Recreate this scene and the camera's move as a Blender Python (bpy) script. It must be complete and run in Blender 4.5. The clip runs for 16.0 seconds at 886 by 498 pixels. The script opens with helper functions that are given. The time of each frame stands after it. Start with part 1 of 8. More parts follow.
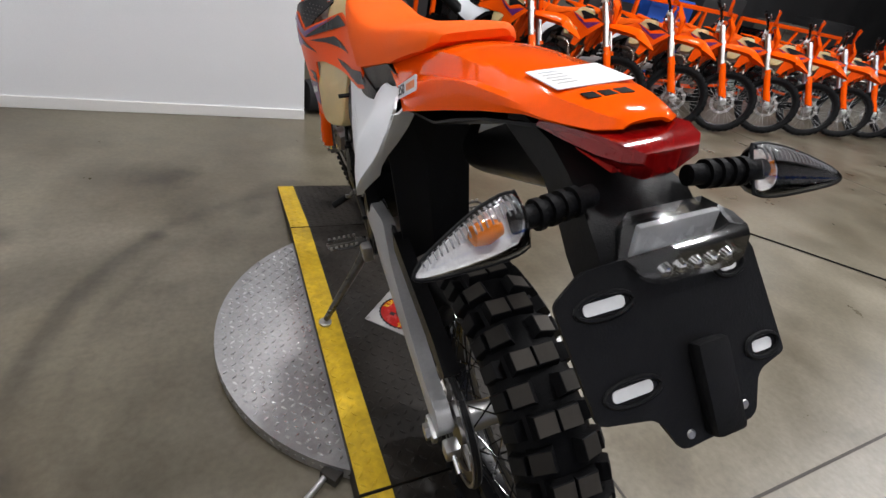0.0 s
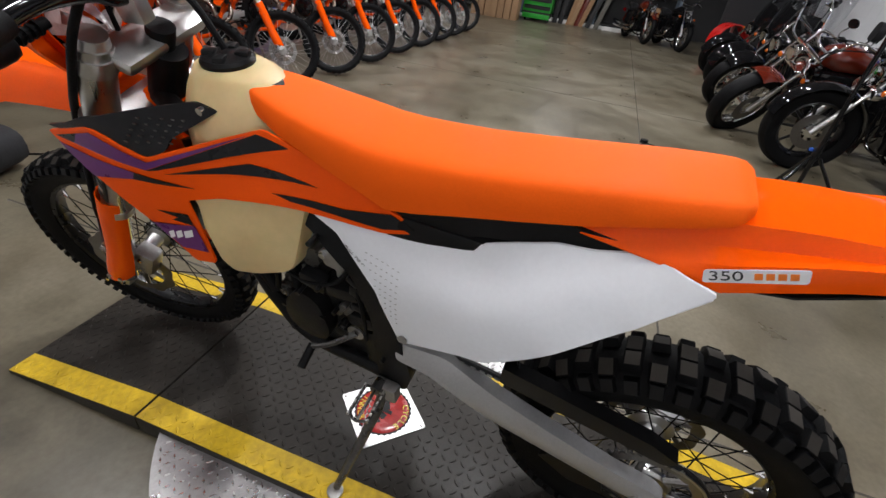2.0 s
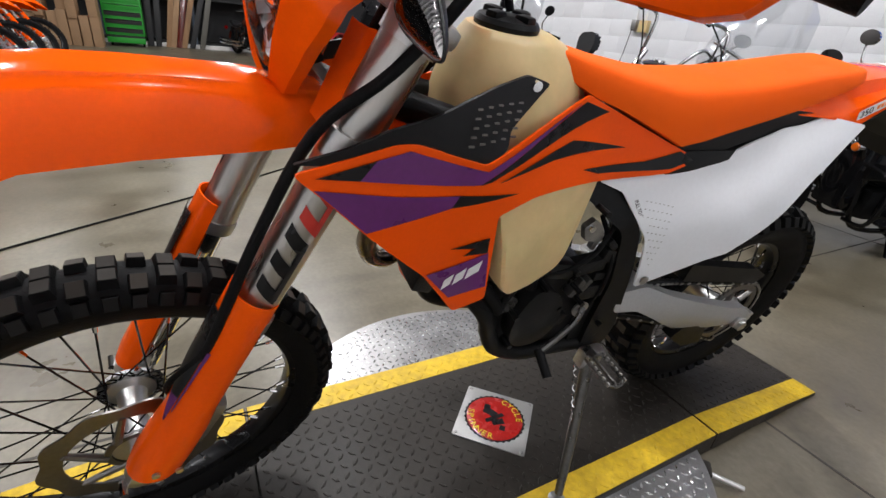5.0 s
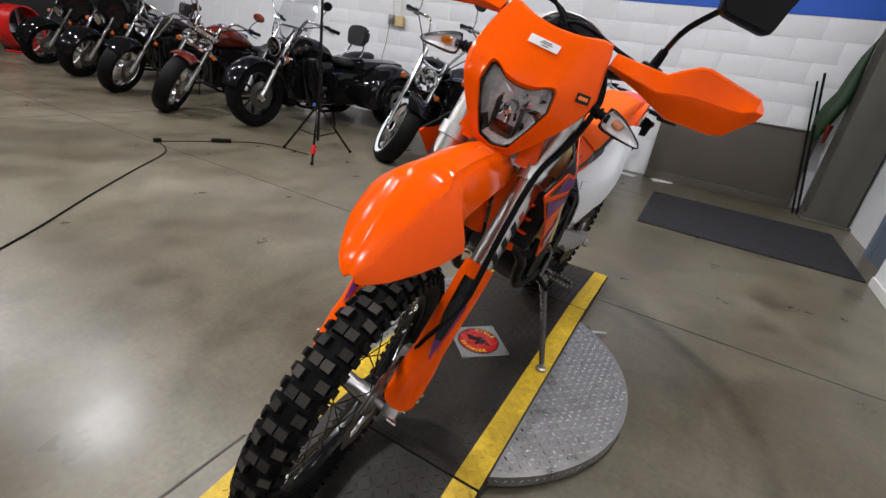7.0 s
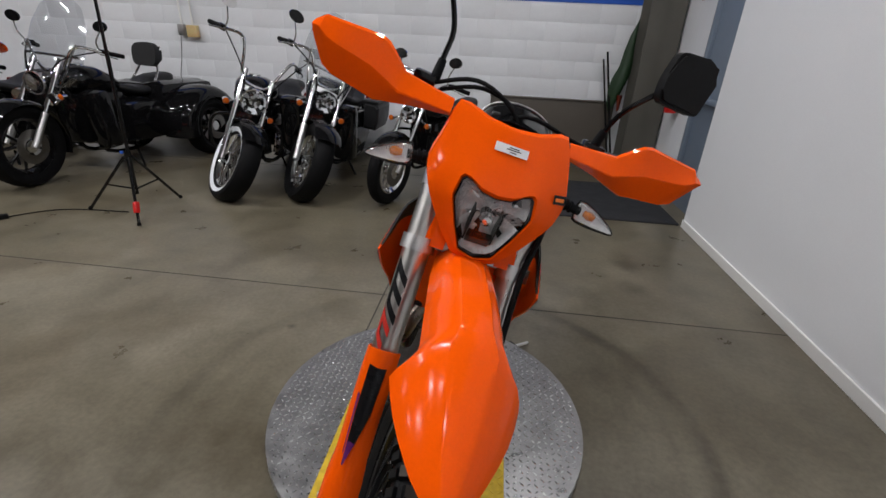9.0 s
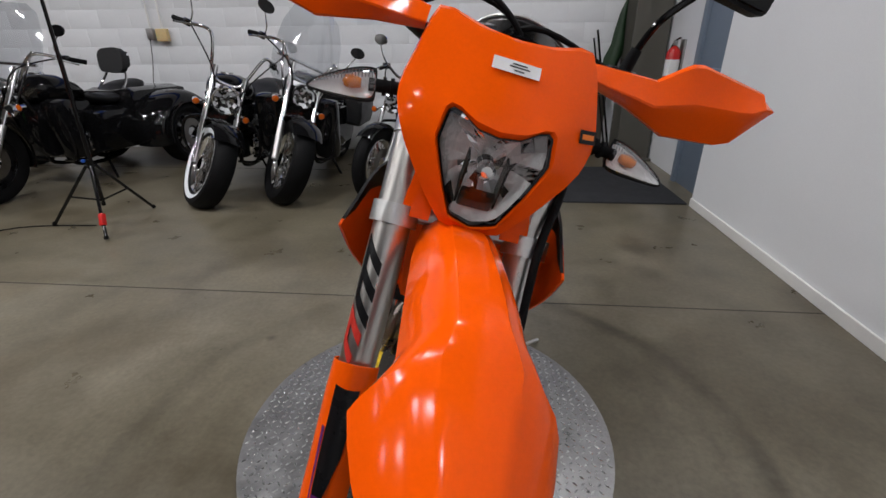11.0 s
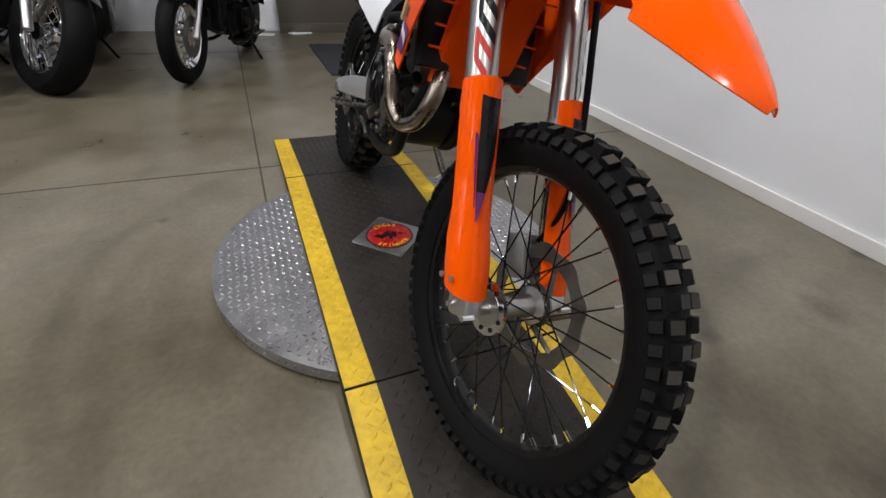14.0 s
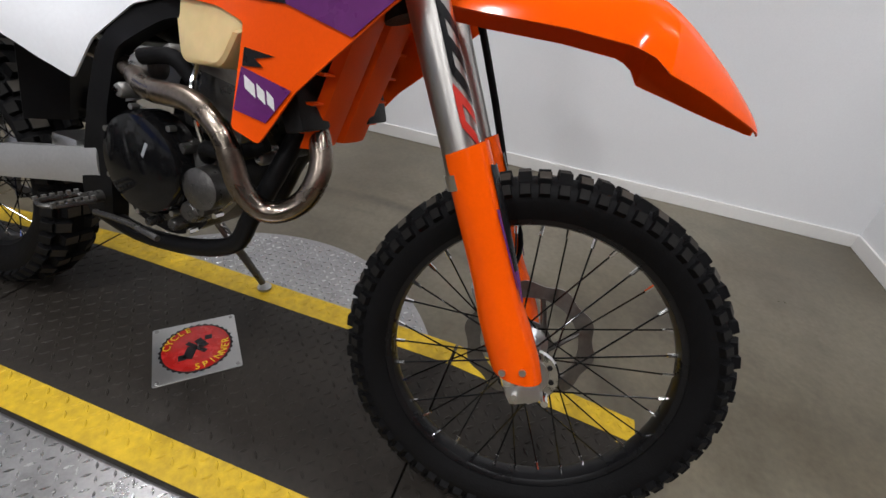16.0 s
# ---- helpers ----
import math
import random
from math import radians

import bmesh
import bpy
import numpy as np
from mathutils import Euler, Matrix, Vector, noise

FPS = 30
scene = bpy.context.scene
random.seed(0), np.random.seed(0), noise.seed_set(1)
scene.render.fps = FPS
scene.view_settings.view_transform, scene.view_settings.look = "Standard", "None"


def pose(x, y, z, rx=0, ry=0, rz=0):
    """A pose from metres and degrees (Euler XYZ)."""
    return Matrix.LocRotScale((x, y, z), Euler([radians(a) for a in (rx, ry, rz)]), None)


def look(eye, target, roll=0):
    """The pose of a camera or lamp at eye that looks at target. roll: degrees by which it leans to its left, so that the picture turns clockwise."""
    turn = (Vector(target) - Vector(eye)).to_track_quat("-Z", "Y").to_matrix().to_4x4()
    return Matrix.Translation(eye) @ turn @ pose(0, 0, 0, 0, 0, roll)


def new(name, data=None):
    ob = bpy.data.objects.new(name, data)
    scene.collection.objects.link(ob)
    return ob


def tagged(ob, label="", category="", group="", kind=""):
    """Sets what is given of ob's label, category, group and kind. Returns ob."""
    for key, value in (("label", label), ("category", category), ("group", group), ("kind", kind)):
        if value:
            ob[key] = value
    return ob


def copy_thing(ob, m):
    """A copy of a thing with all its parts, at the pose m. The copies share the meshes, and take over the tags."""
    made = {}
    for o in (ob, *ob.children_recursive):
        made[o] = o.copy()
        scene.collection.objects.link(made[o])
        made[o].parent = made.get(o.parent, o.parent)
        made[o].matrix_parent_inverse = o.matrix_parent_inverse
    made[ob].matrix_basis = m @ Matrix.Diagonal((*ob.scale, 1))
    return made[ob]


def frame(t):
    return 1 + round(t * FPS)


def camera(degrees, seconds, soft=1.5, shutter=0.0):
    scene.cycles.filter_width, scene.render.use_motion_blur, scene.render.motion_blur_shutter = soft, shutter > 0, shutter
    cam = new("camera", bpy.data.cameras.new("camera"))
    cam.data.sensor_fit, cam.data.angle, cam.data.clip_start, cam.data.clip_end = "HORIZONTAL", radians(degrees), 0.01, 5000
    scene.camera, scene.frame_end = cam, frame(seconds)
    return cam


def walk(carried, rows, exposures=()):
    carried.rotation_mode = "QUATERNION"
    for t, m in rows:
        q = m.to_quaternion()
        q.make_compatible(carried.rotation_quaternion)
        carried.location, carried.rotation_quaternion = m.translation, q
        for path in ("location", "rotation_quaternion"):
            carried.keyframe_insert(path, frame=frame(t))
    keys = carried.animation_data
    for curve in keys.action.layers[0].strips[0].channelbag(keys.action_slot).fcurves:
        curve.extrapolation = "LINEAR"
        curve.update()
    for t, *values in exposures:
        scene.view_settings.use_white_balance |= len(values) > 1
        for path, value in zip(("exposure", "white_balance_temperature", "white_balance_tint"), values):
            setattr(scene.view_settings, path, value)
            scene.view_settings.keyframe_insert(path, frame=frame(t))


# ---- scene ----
cam = camera(88.9, 16.0)
PATH = [
    (0, (-0.518, -1.140, 1.144), (0.309, 0.342, 0.084), 11.71),
    (0.5, (-0.606, -0.973, 1.187), (0.507, 0.292, 0.110), 8.94),
    (1, (-0.728, -0.765, 1.234), (0.636, 0.215, 0.147), 7.36),
    (1.5, (-0.802, -0.568, 1.268), (0.712, 0.145, 0.172), 7.60),
    (2, (-0.827, -0.351, 1.264), (0.799, 0.075, 0.181), 8.36),
    (2.5, (-0.837, -0.179, 1.211), (0.871, 0.018, 0.188), 8.96),
    (3, (-0.814, -0.021, 1.124), (0.937, -0.051, 0.156), 8.25),
    (3.5, (-0.774, 0.112, 1.040), (0.981, -0.122, 0.109), 7.84),
    (4, (-0.748, 0.247, 1.003), (0.967, -0.215, 0.084), 6.33),
    (4.5, (-0.744, 0.437, 1.028), (0.903, -0.256, 0.129), 6.28),
    (5, (-0.730, 0.641, 1.051), (0.827, -0.276, 0.193), 6.20),
    (5.2, (-0.728, 0.724, 1.068), (0.786, -0.265, 0.212), 6.40),
    (7.3, (-0.451, 1.565, 1.206), (0.264, -0.109, 0.380), 6.95),
    (7.5, (-0.393, 1.617, 1.232), (0.261, -0.081, 0.401), 6.05),
    (8, (-0.236, 1.637, 1.290), (0.236, -0.115, 0.448), 4.73),
    (8.5, (-0.179, 1.528, 1.338), (0.123, -0.259, 0.493), 3.56),
    (9, (-0.170, 1.372, 1.374), (0.011, -0.440, 0.549), 2.84),
    (9.2, (-0.167, 1.325, 1.384), (-0.015, -0.495, 0.571), 2.44),
    (11.3, (-0.164, 1.154, 1.194), (0.009, -0.661, 0.371), -0.85),
    (11.5, (-0.159, 1.185, 1.178), (0.014, -0.625, 0.346), -1.05),
    (12, (-0.125, 1.294, 1.150), (0.036, -0.511, 0.303), -1.55),
    (12.5, (-0.053, 1.399, 1.109), (0.036, -0.391, 0.222), -1.11),
    (13, (0.068, 1.422, 1.044), (0.003, -0.323, 0.067), -0.27),
    (13.5, (0.216, 1.404, 1.004), (-0.090, -0.257, -0.066), 0.78),
    (14, (0.399, 1.329, 0.987), (-0.287, -0.171, -0.143), 4.01),
    (14.5, (0.514, 1.205, 0.977), (-0.541, -0.055, -0.163), 7.54),
    (15, (0.580, 1.054, 0.977), (-0.762, 0.105, -0.162), 8.44),
    (15.5, (0.623, 0.911, 0.975), (-0.871, 0.221, -0.162), 8.11),
    (16, (0.618, 0.749, 1.025), (-0.992, 0.352, -0.095), 8.25),
]
walk(cam, [(t, look(eye, target, roll)) for t, eye, target, roll in PATH], exposures=[(0, 0.1), (2.5, 0.06), (4.0, 0.22), (5.0, 0.3), (7.4, -0.03), (9.0, -0.42), (12.0, -0.36), (13.0, -0.18), (14.5, -0.04), (16.0, -0.16)])

# ---- light ----
world = bpy.data.worlds.new("world")
scene.world = world
world.use_nodes = True
world.node_tree.nodes["Background"].inputs[0].default_value = (0.55, 0.62, 0.7, 1)
world.node_tree.nodes["Background"].inputs[1].default_value = 0.05
CEILING = 4.8
# unseen lamps: some follow glints and shadows, others are added for brightness
LAMPS = [(-0.42, 0.35, 24), (0.42, 3.45, 46), (-0.7, -1.9, 52), (2.0, 0.1, 105), (2.9, 2.3, 42), (3.6, -1.0, 30), (6.05, -0.85, 120), (5.6, 3.3, 62), (9.0, -0.6, 76), (9.3, 3.3, 60), (12.6, 0.6, 66)]
LAMP_COLOUR = (0.985, 0.98, 1.0)


# ---- materials ----
def node_mat(name):
    m = bpy.data.materials.new(name)
    m.use_nodes = True
    return m, m.node_tree.nodes, m.node_tree.links, m.node_tree.nodes["Principled BSDF"]


def noise_node(nodes, links, coord, scale, detail=4.0, rough=0.6):
    n = nodes.new("ShaderNodeTexNoise")
    n.inputs["Scale"].default_value, n.inputs["Detail"].default_value, n.inputs["Roughness"].default_value = scale, detail, rough
    links.new(coord, n.inputs["Vector"])
    return n.outputs["Fac"]


def ramp_node(nodes, links, fac, stops):
    r = nodes.new("ShaderNodeValToRGB")
    while len(r.color_ramp.elements) < len(stops):
        r.color_ramp.elements.new(0.5)
    for e, (p, c) in zip(r.color_ramp.elements, stops):
        e.position, e.color = p, (*c, 1)
    links.new(fac, r.inputs["Fac"])
    return r.outputs["Color"]


def surface(name, colour, rough=0.5, metal=0.0, vary=0.12, scale=6.0, fine=120.0, bump=0.0, bump_scale=300.0, coat=0.0, wear=0.08, transmit=0.0, subsurface=0.0, ior=1.45, by_object=0.0, stretch=None, spec=0.5):
    """A surface with colour and gloss that vary at two scales, and fine relief."""
    m, nodes, links, p = node_mat(name)
    tc = nodes.new("ShaderNodeTexCoord")
    coord = tc.outputs["Object"]
    if stretch:
        mp = nodes.new("ShaderNodeMapping")
        mp.inputs["Scale"].default_value = stretch
        links.new(coord, mp.inputs["Vector"])
        coord = mp.outputs["Vector"]
    big, small = noise_node(nodes, links, coord, scale), noise_node(nodes, links, coord, fine, 3.0)
    add = nodes.new("ShaderNodeMath")
    add.operation = "ADD"
    links.new(big, add.inputs[0]), links.new(small, add.inputs[1])
    half = nodes.new("ShaderNodeMath")
    half.operation = "MULTIPLY"
    half.inputs[1].default_value = 0.5
    links.new(add.outputs[0], half.inputs[0])
    fac = half.outputs[0]
    if by_object:
        info = nodes.new("ShaderNodeObjectInfo")
        mix = nodes.new("ShaderNodeMix")
        mix.inputs[0].default_value = by_object
        links.new(fac, mix.inputs[2]), links.new(info.outputs["Random"], mix.inputs[3])
        fac = mix.outputs[0]
    lo, hi = [tuple(min(1, c * k) for c in colour) for k in (1 - vary, 1 + vary)]
    links.new(ramp_node(nodes, links, fac, [(0.3, lo), (0.7, hi)]), p.inputs["Base Color"])
    rr = nodes.new("ShaderNodeMapRange")
    rr.inputs["From Min"].default_value, rr.inputs["From Max"].default_value = 0.3, 0.7
    rr.inputs["To Min"].default_value, rr.inputs["To Max"].default_value = max(0.02, rough - wear), min(1, rough + wear)
    links.new(big, rr.inputs["Value"]), links.new(rr.outputs["Result"], p.inputs["Roughness"])
    p.inputs["Metallic"].default_value, p.inputs["Specular IOR Level"].default_value = metal, spec
    p.inputs["Coat Weight"].default_value, p.inputs["Coat Roughness"].default_value = coat, 0.08
    p.inputs["Transmission Weight"].default_value, p.inputs["IOR"].default_value = transmit, ior
    p.inputs["Subsurface Weight"].default_value, p.inputs["Subsurface Scale"].default_value = subsurface, 0.02
    if bump:
        b = nodes.new("ShaderNodeBump")
        b.inputs["Strength"].default_value, b.inputs["Distance"].default_value = 1.0, bump
        links.new(noise_node(nodes, links, coord, bump_scale, 3.0), b.inputs["Height"]), links.new(b.outputs[0], p.inputs["Normal"])
    return m


def concrete():
    m, nodes, links, p = node_mat("sealed_concrete")
    coord = nodes.new("ShaderNodeTexCoord").outputs["Object"]
    a, b, c, d = (noise_node(nodes, links, coord, s, k, r) for s, k, r in ((0.55, 5, 0.62), (3.2, 5, 0.6), (45, 3, 0.6), (1.3, 4, 0.55)))
    base = ramp_node(nodes, links, a, [(0.3, (0.09, 0.076, 0.05)), (0.5, (0.148, 0.13, 0.092)), (0.7, (0.222, 0.198, 0.15))])
    mott = ramp_node(nodes, links, b, [(0.25, (0.66, 0.64, 0.6)), (0.5, (0.98, 0.975, 0.965)), (0.75, (1.16, 1.15, 1.13))])
    grain = ramp_node(nodes, links, c, [(0.3, (0.8, 0.79, 0.77)), (0.7, (1.04, 1.04, 1.04))])
    spots = ramp_node(nodes, links, d, [(0.22, (0.56, 0.52, 0.47)), (0.4, (0.84, 0.81, 0.77)), (0.52, (1, 1, 1))])
    for other in (mott, grain, spots):
        mul = nodes.new("ShaderNodeMix")
        mul.data_type, mul.blend_type = "RGBA", "MULTIPLY"
        mul.inputs[0].default_value = 1.0
        links.new(base, mul.inputs[6]), links.new(other, mul.inputs[7])
        base = mul.outputs[2]
    # a few dark oil stains; blots by (-0.8, 1.3) also paint the bike's shadow
    for x, y, r, k in ((-0.86, 1.28, 0.2, 0.55), (-1.853, 0.586, 0.05, 0.35), (-1.34, 0.77, 0.1, 0.6), (-1.19, -1.67, 0.14, 0.6), (-1.15, -1.3, 0.12, 0.65), (-0.82, 0.72, 0.05, 0.5), (-0.76, 1.32, 0.12, 0.62), (0.79, -0.51, 0.04, 0.45)):
        off, far, wave, less = nodes.new("ShaderNodeVectorMath"), nodes.new("ShaderNodeVectorMath"), nodes.new("ShaderNodeMath"), nodes.new("ShaderNodeMix")
        off.operation, off.inputs[1].default_value, far.operation = "SUBTRACT", (x, y, 0), "LENGTH"
        wave.operation, wave.inputs[1].default_value = "MULTIPLY_ADD", r * 1.8
        links.new(coord, off.inputs[0]), links.new(off.outputs[0], far.inputs[0])
        links.new(noise_node(nodes, links, coord, 7.0, 4, 0.7), wave.inputs[0]), links.new(far.outputs["Value"], wave.inputs[2])
        stain_shade = ramp_node(nodes, links, wave.outputs[0], [(r * 1.1, (k, k * 0.97, k * 0.93)), (r * 1.9, (1, 1, 1))])
        less.data_type, less.blend_type = "RGBA", "MULTIPLY"
        less.inputs[0].default_value = 1.0
        links.new(base, less.inputs[6]), links.new(stain_shade, less.inputs[7])
        base = less.outputs[2]
    # scuffed rings where the deck of the turntable swings round
    flat = nodes.new("ShaderNodeVectorMath")
    flat.operation, flat.inputs[1].default_value, flat.inputs[2].default_value = "MULTIPLY_ADD", (1, 1, 0), (0.03, -0.04, 0)
    dist = nodes.new("ShaderNodeVectorMath")
    dist.operation = "LENGTH"
    links.new(coord, flat.inputs[0]), links.new(flat.outputs[0], dist.inputs[0])
    wob = nodes.new("ShaderNodeMath")
    wob.operation, wob.inputs[1].default_value = "MULTIPLY_ADD", 0.16
    links.new(noise_node(nodes, links, coord, 0.9, 3), wob.inputs[0]), links.new(dist.outputs["Value"], wob.inputs[2])
    half = nodes.new("ShaderNodeMath")
    half.operation, half.inputs[1].default_value = "MULTIPLY", 0.5
    links.new(wob.outputs[0], half.inputs[0])
    rings = ramp_node(nodes, links, half.outputs[0], [(0.48, (1, 1, 1)), (0.505, (0.78, 0.77, 0.75)), (0.53, (0.95, 0.95, 0.94)), (0.545, (0.84, 0.83, 0.81)), (0.565, (0.5, 0.49, 0.47)), (0.578, (0.52, 0.51, 0.48)), (0.592, (0.88, 0.87, 0.85)), (0.62, (1, 1, 1))])
    faint = nodes.new("ShaderNodeMix")
    faint.data_type = "RGBA"
    faint.inputs[6].default_value = (1, 1, 1, 1)
    side, worn = nodes.new("ShaderNodeSeparateXYZ"), nodes.new("ShaderNodeMapRange")
    worn.inputs["From Min"].default_value, worn.inputs["From Max"].default_value, worn.inputs["To Min"].default_value, worn.inputs["To Max"].default_value = -0.7, 0.6, 1.0, 0.4
    patchy = nodes.new("ShaderNodeMath")
    patchy.operation = "MULTIPLY"
    links.new(coord, side.inputs[0]), links.new(side.outputs[0], worn.inputs["Value"]), links.new(worn.outputs[0], patchy.inputs[1])
    links.new(ramp_node(nodes, links, noise_node(nodes, links, coord, 1.7, 4, 0.7), [(0.34, (0.25, 0.25, 0.25)), (0.56, (1, 1, 1))]), patchy.inputs[0])
    links.new(patchy.outputs[0], faint.inputs[0]), links.new(rings, faint.inputs[7])
    mul = nodes.new("ShaderNodeMix")
    mul.data_type, mul.blend_type = "RGBA", "MULTIPLY"
    mul.inputs[0].default_value = 1.0
    links.new(base, mul.inputs[6]), links.new(faint.outputs[2], mul.inputs[7])
    base = mul.outputs[2]
    links.new(base, p.inputs["Base Color"])
    rr = nodes.new("ShaderNodeMapRange")
    rr.inputs["From Min"].default_value, rr.inputs["From Max"].default_value, rr.inputs["To Min"].default_value, rr.inputs["To Max"].default_value = 0.25, 0.75, 0.25, 0.4
    links.new(b, rr.inputs["Value"]), links.new(rr.outputs[0], p.inputs["Roughness"])
    bp = nodes.new("ShaderNodeBump")
    bp.inputs["Distance"].default_value, bp.inputs["Strength"].default_value = 0.0012, 0.5
    links.new(noise_node(nodes, links, coord, 9, 4), bp.inputs["Height"]), links.new(bp.outputs[0], p.inputs["Normal"])
    return m


def thin_glass(name, tint, rough, haze, bump=0.0):
    """A thin clear sheet: mostly see-through, with a sharp surface gloss and a little haze."""
    m, nodes, links, p = node_mat(name)
    clear, mix, out = nodes.new("ShaderNodeBsdfTransparent"), nodes.new("ShaderNodeMixShader"), nodes["Material Output"]
    clear.inputs["Color"].default_value = (*tint, 1)
    p.inputs["Base Color"].default_value, p.inputs["Roughness"].default_value = (*tint, 1), rough
    fres, add = nodes.new("ShaderNodeFresnel"), nodes.new("ShaderNodeMath")
    fres.inputs["IOR"].default_value = 1.45
    add.operation, add.inputs[1].default_value, add.use_clamp = "ADD", haze, True
    if haze > 0.0:
        links.new(fres.outputs[0], add.inputs[0]), links.new(add.outputs[0], mix.inputs["Fac"])
    else:
        mix.inputs["Fac"].default_value = 0.07
    gloss = nodes.new("ShaderNodeBsdfGlossy")
    gloss.inputs["Roughness"].default_value = rough
    if haze > 0.1:
        links.new(p.outputs[0], mix.inputs[2])
    else:
        links.new(gloss.outputs[0], mix.inputs[2])
    links.new(clear.outputs[0], mix.inputs[1]), links.new(mix.outputs[0], out.inputs["Surface"])
    if bump:
        tc, wave, b = nodes.new("ShaderNodeTexCoord"), nodes.new("ShaderNodeTexWave"), nodes.new("ShaderNodeBump")
        wave.inputs["Scale"].default_value = 90.0
        b.inputs["Distance"].default_value = bump
        links.new(tc.outputs["Object"], wave.inputs["Vector"]), links.new(wave.outputs["Fac"], b.inputs["Height"])
        links.new(b.outputs[0], p.inputs["Normal"]), links.new(b.outputs[0], gloss.inputs["Normal"]), links.new(b.outputs[0], fres.inputs["Normal"])
    return m


def glowing(name, colour, strength):
    m, nodes, links, p = node_mat(name)
    p.inputs["Emission Color"].default_value, p.inputs["Emission Strength"].default_value = (*colour, 1), strength
    return m


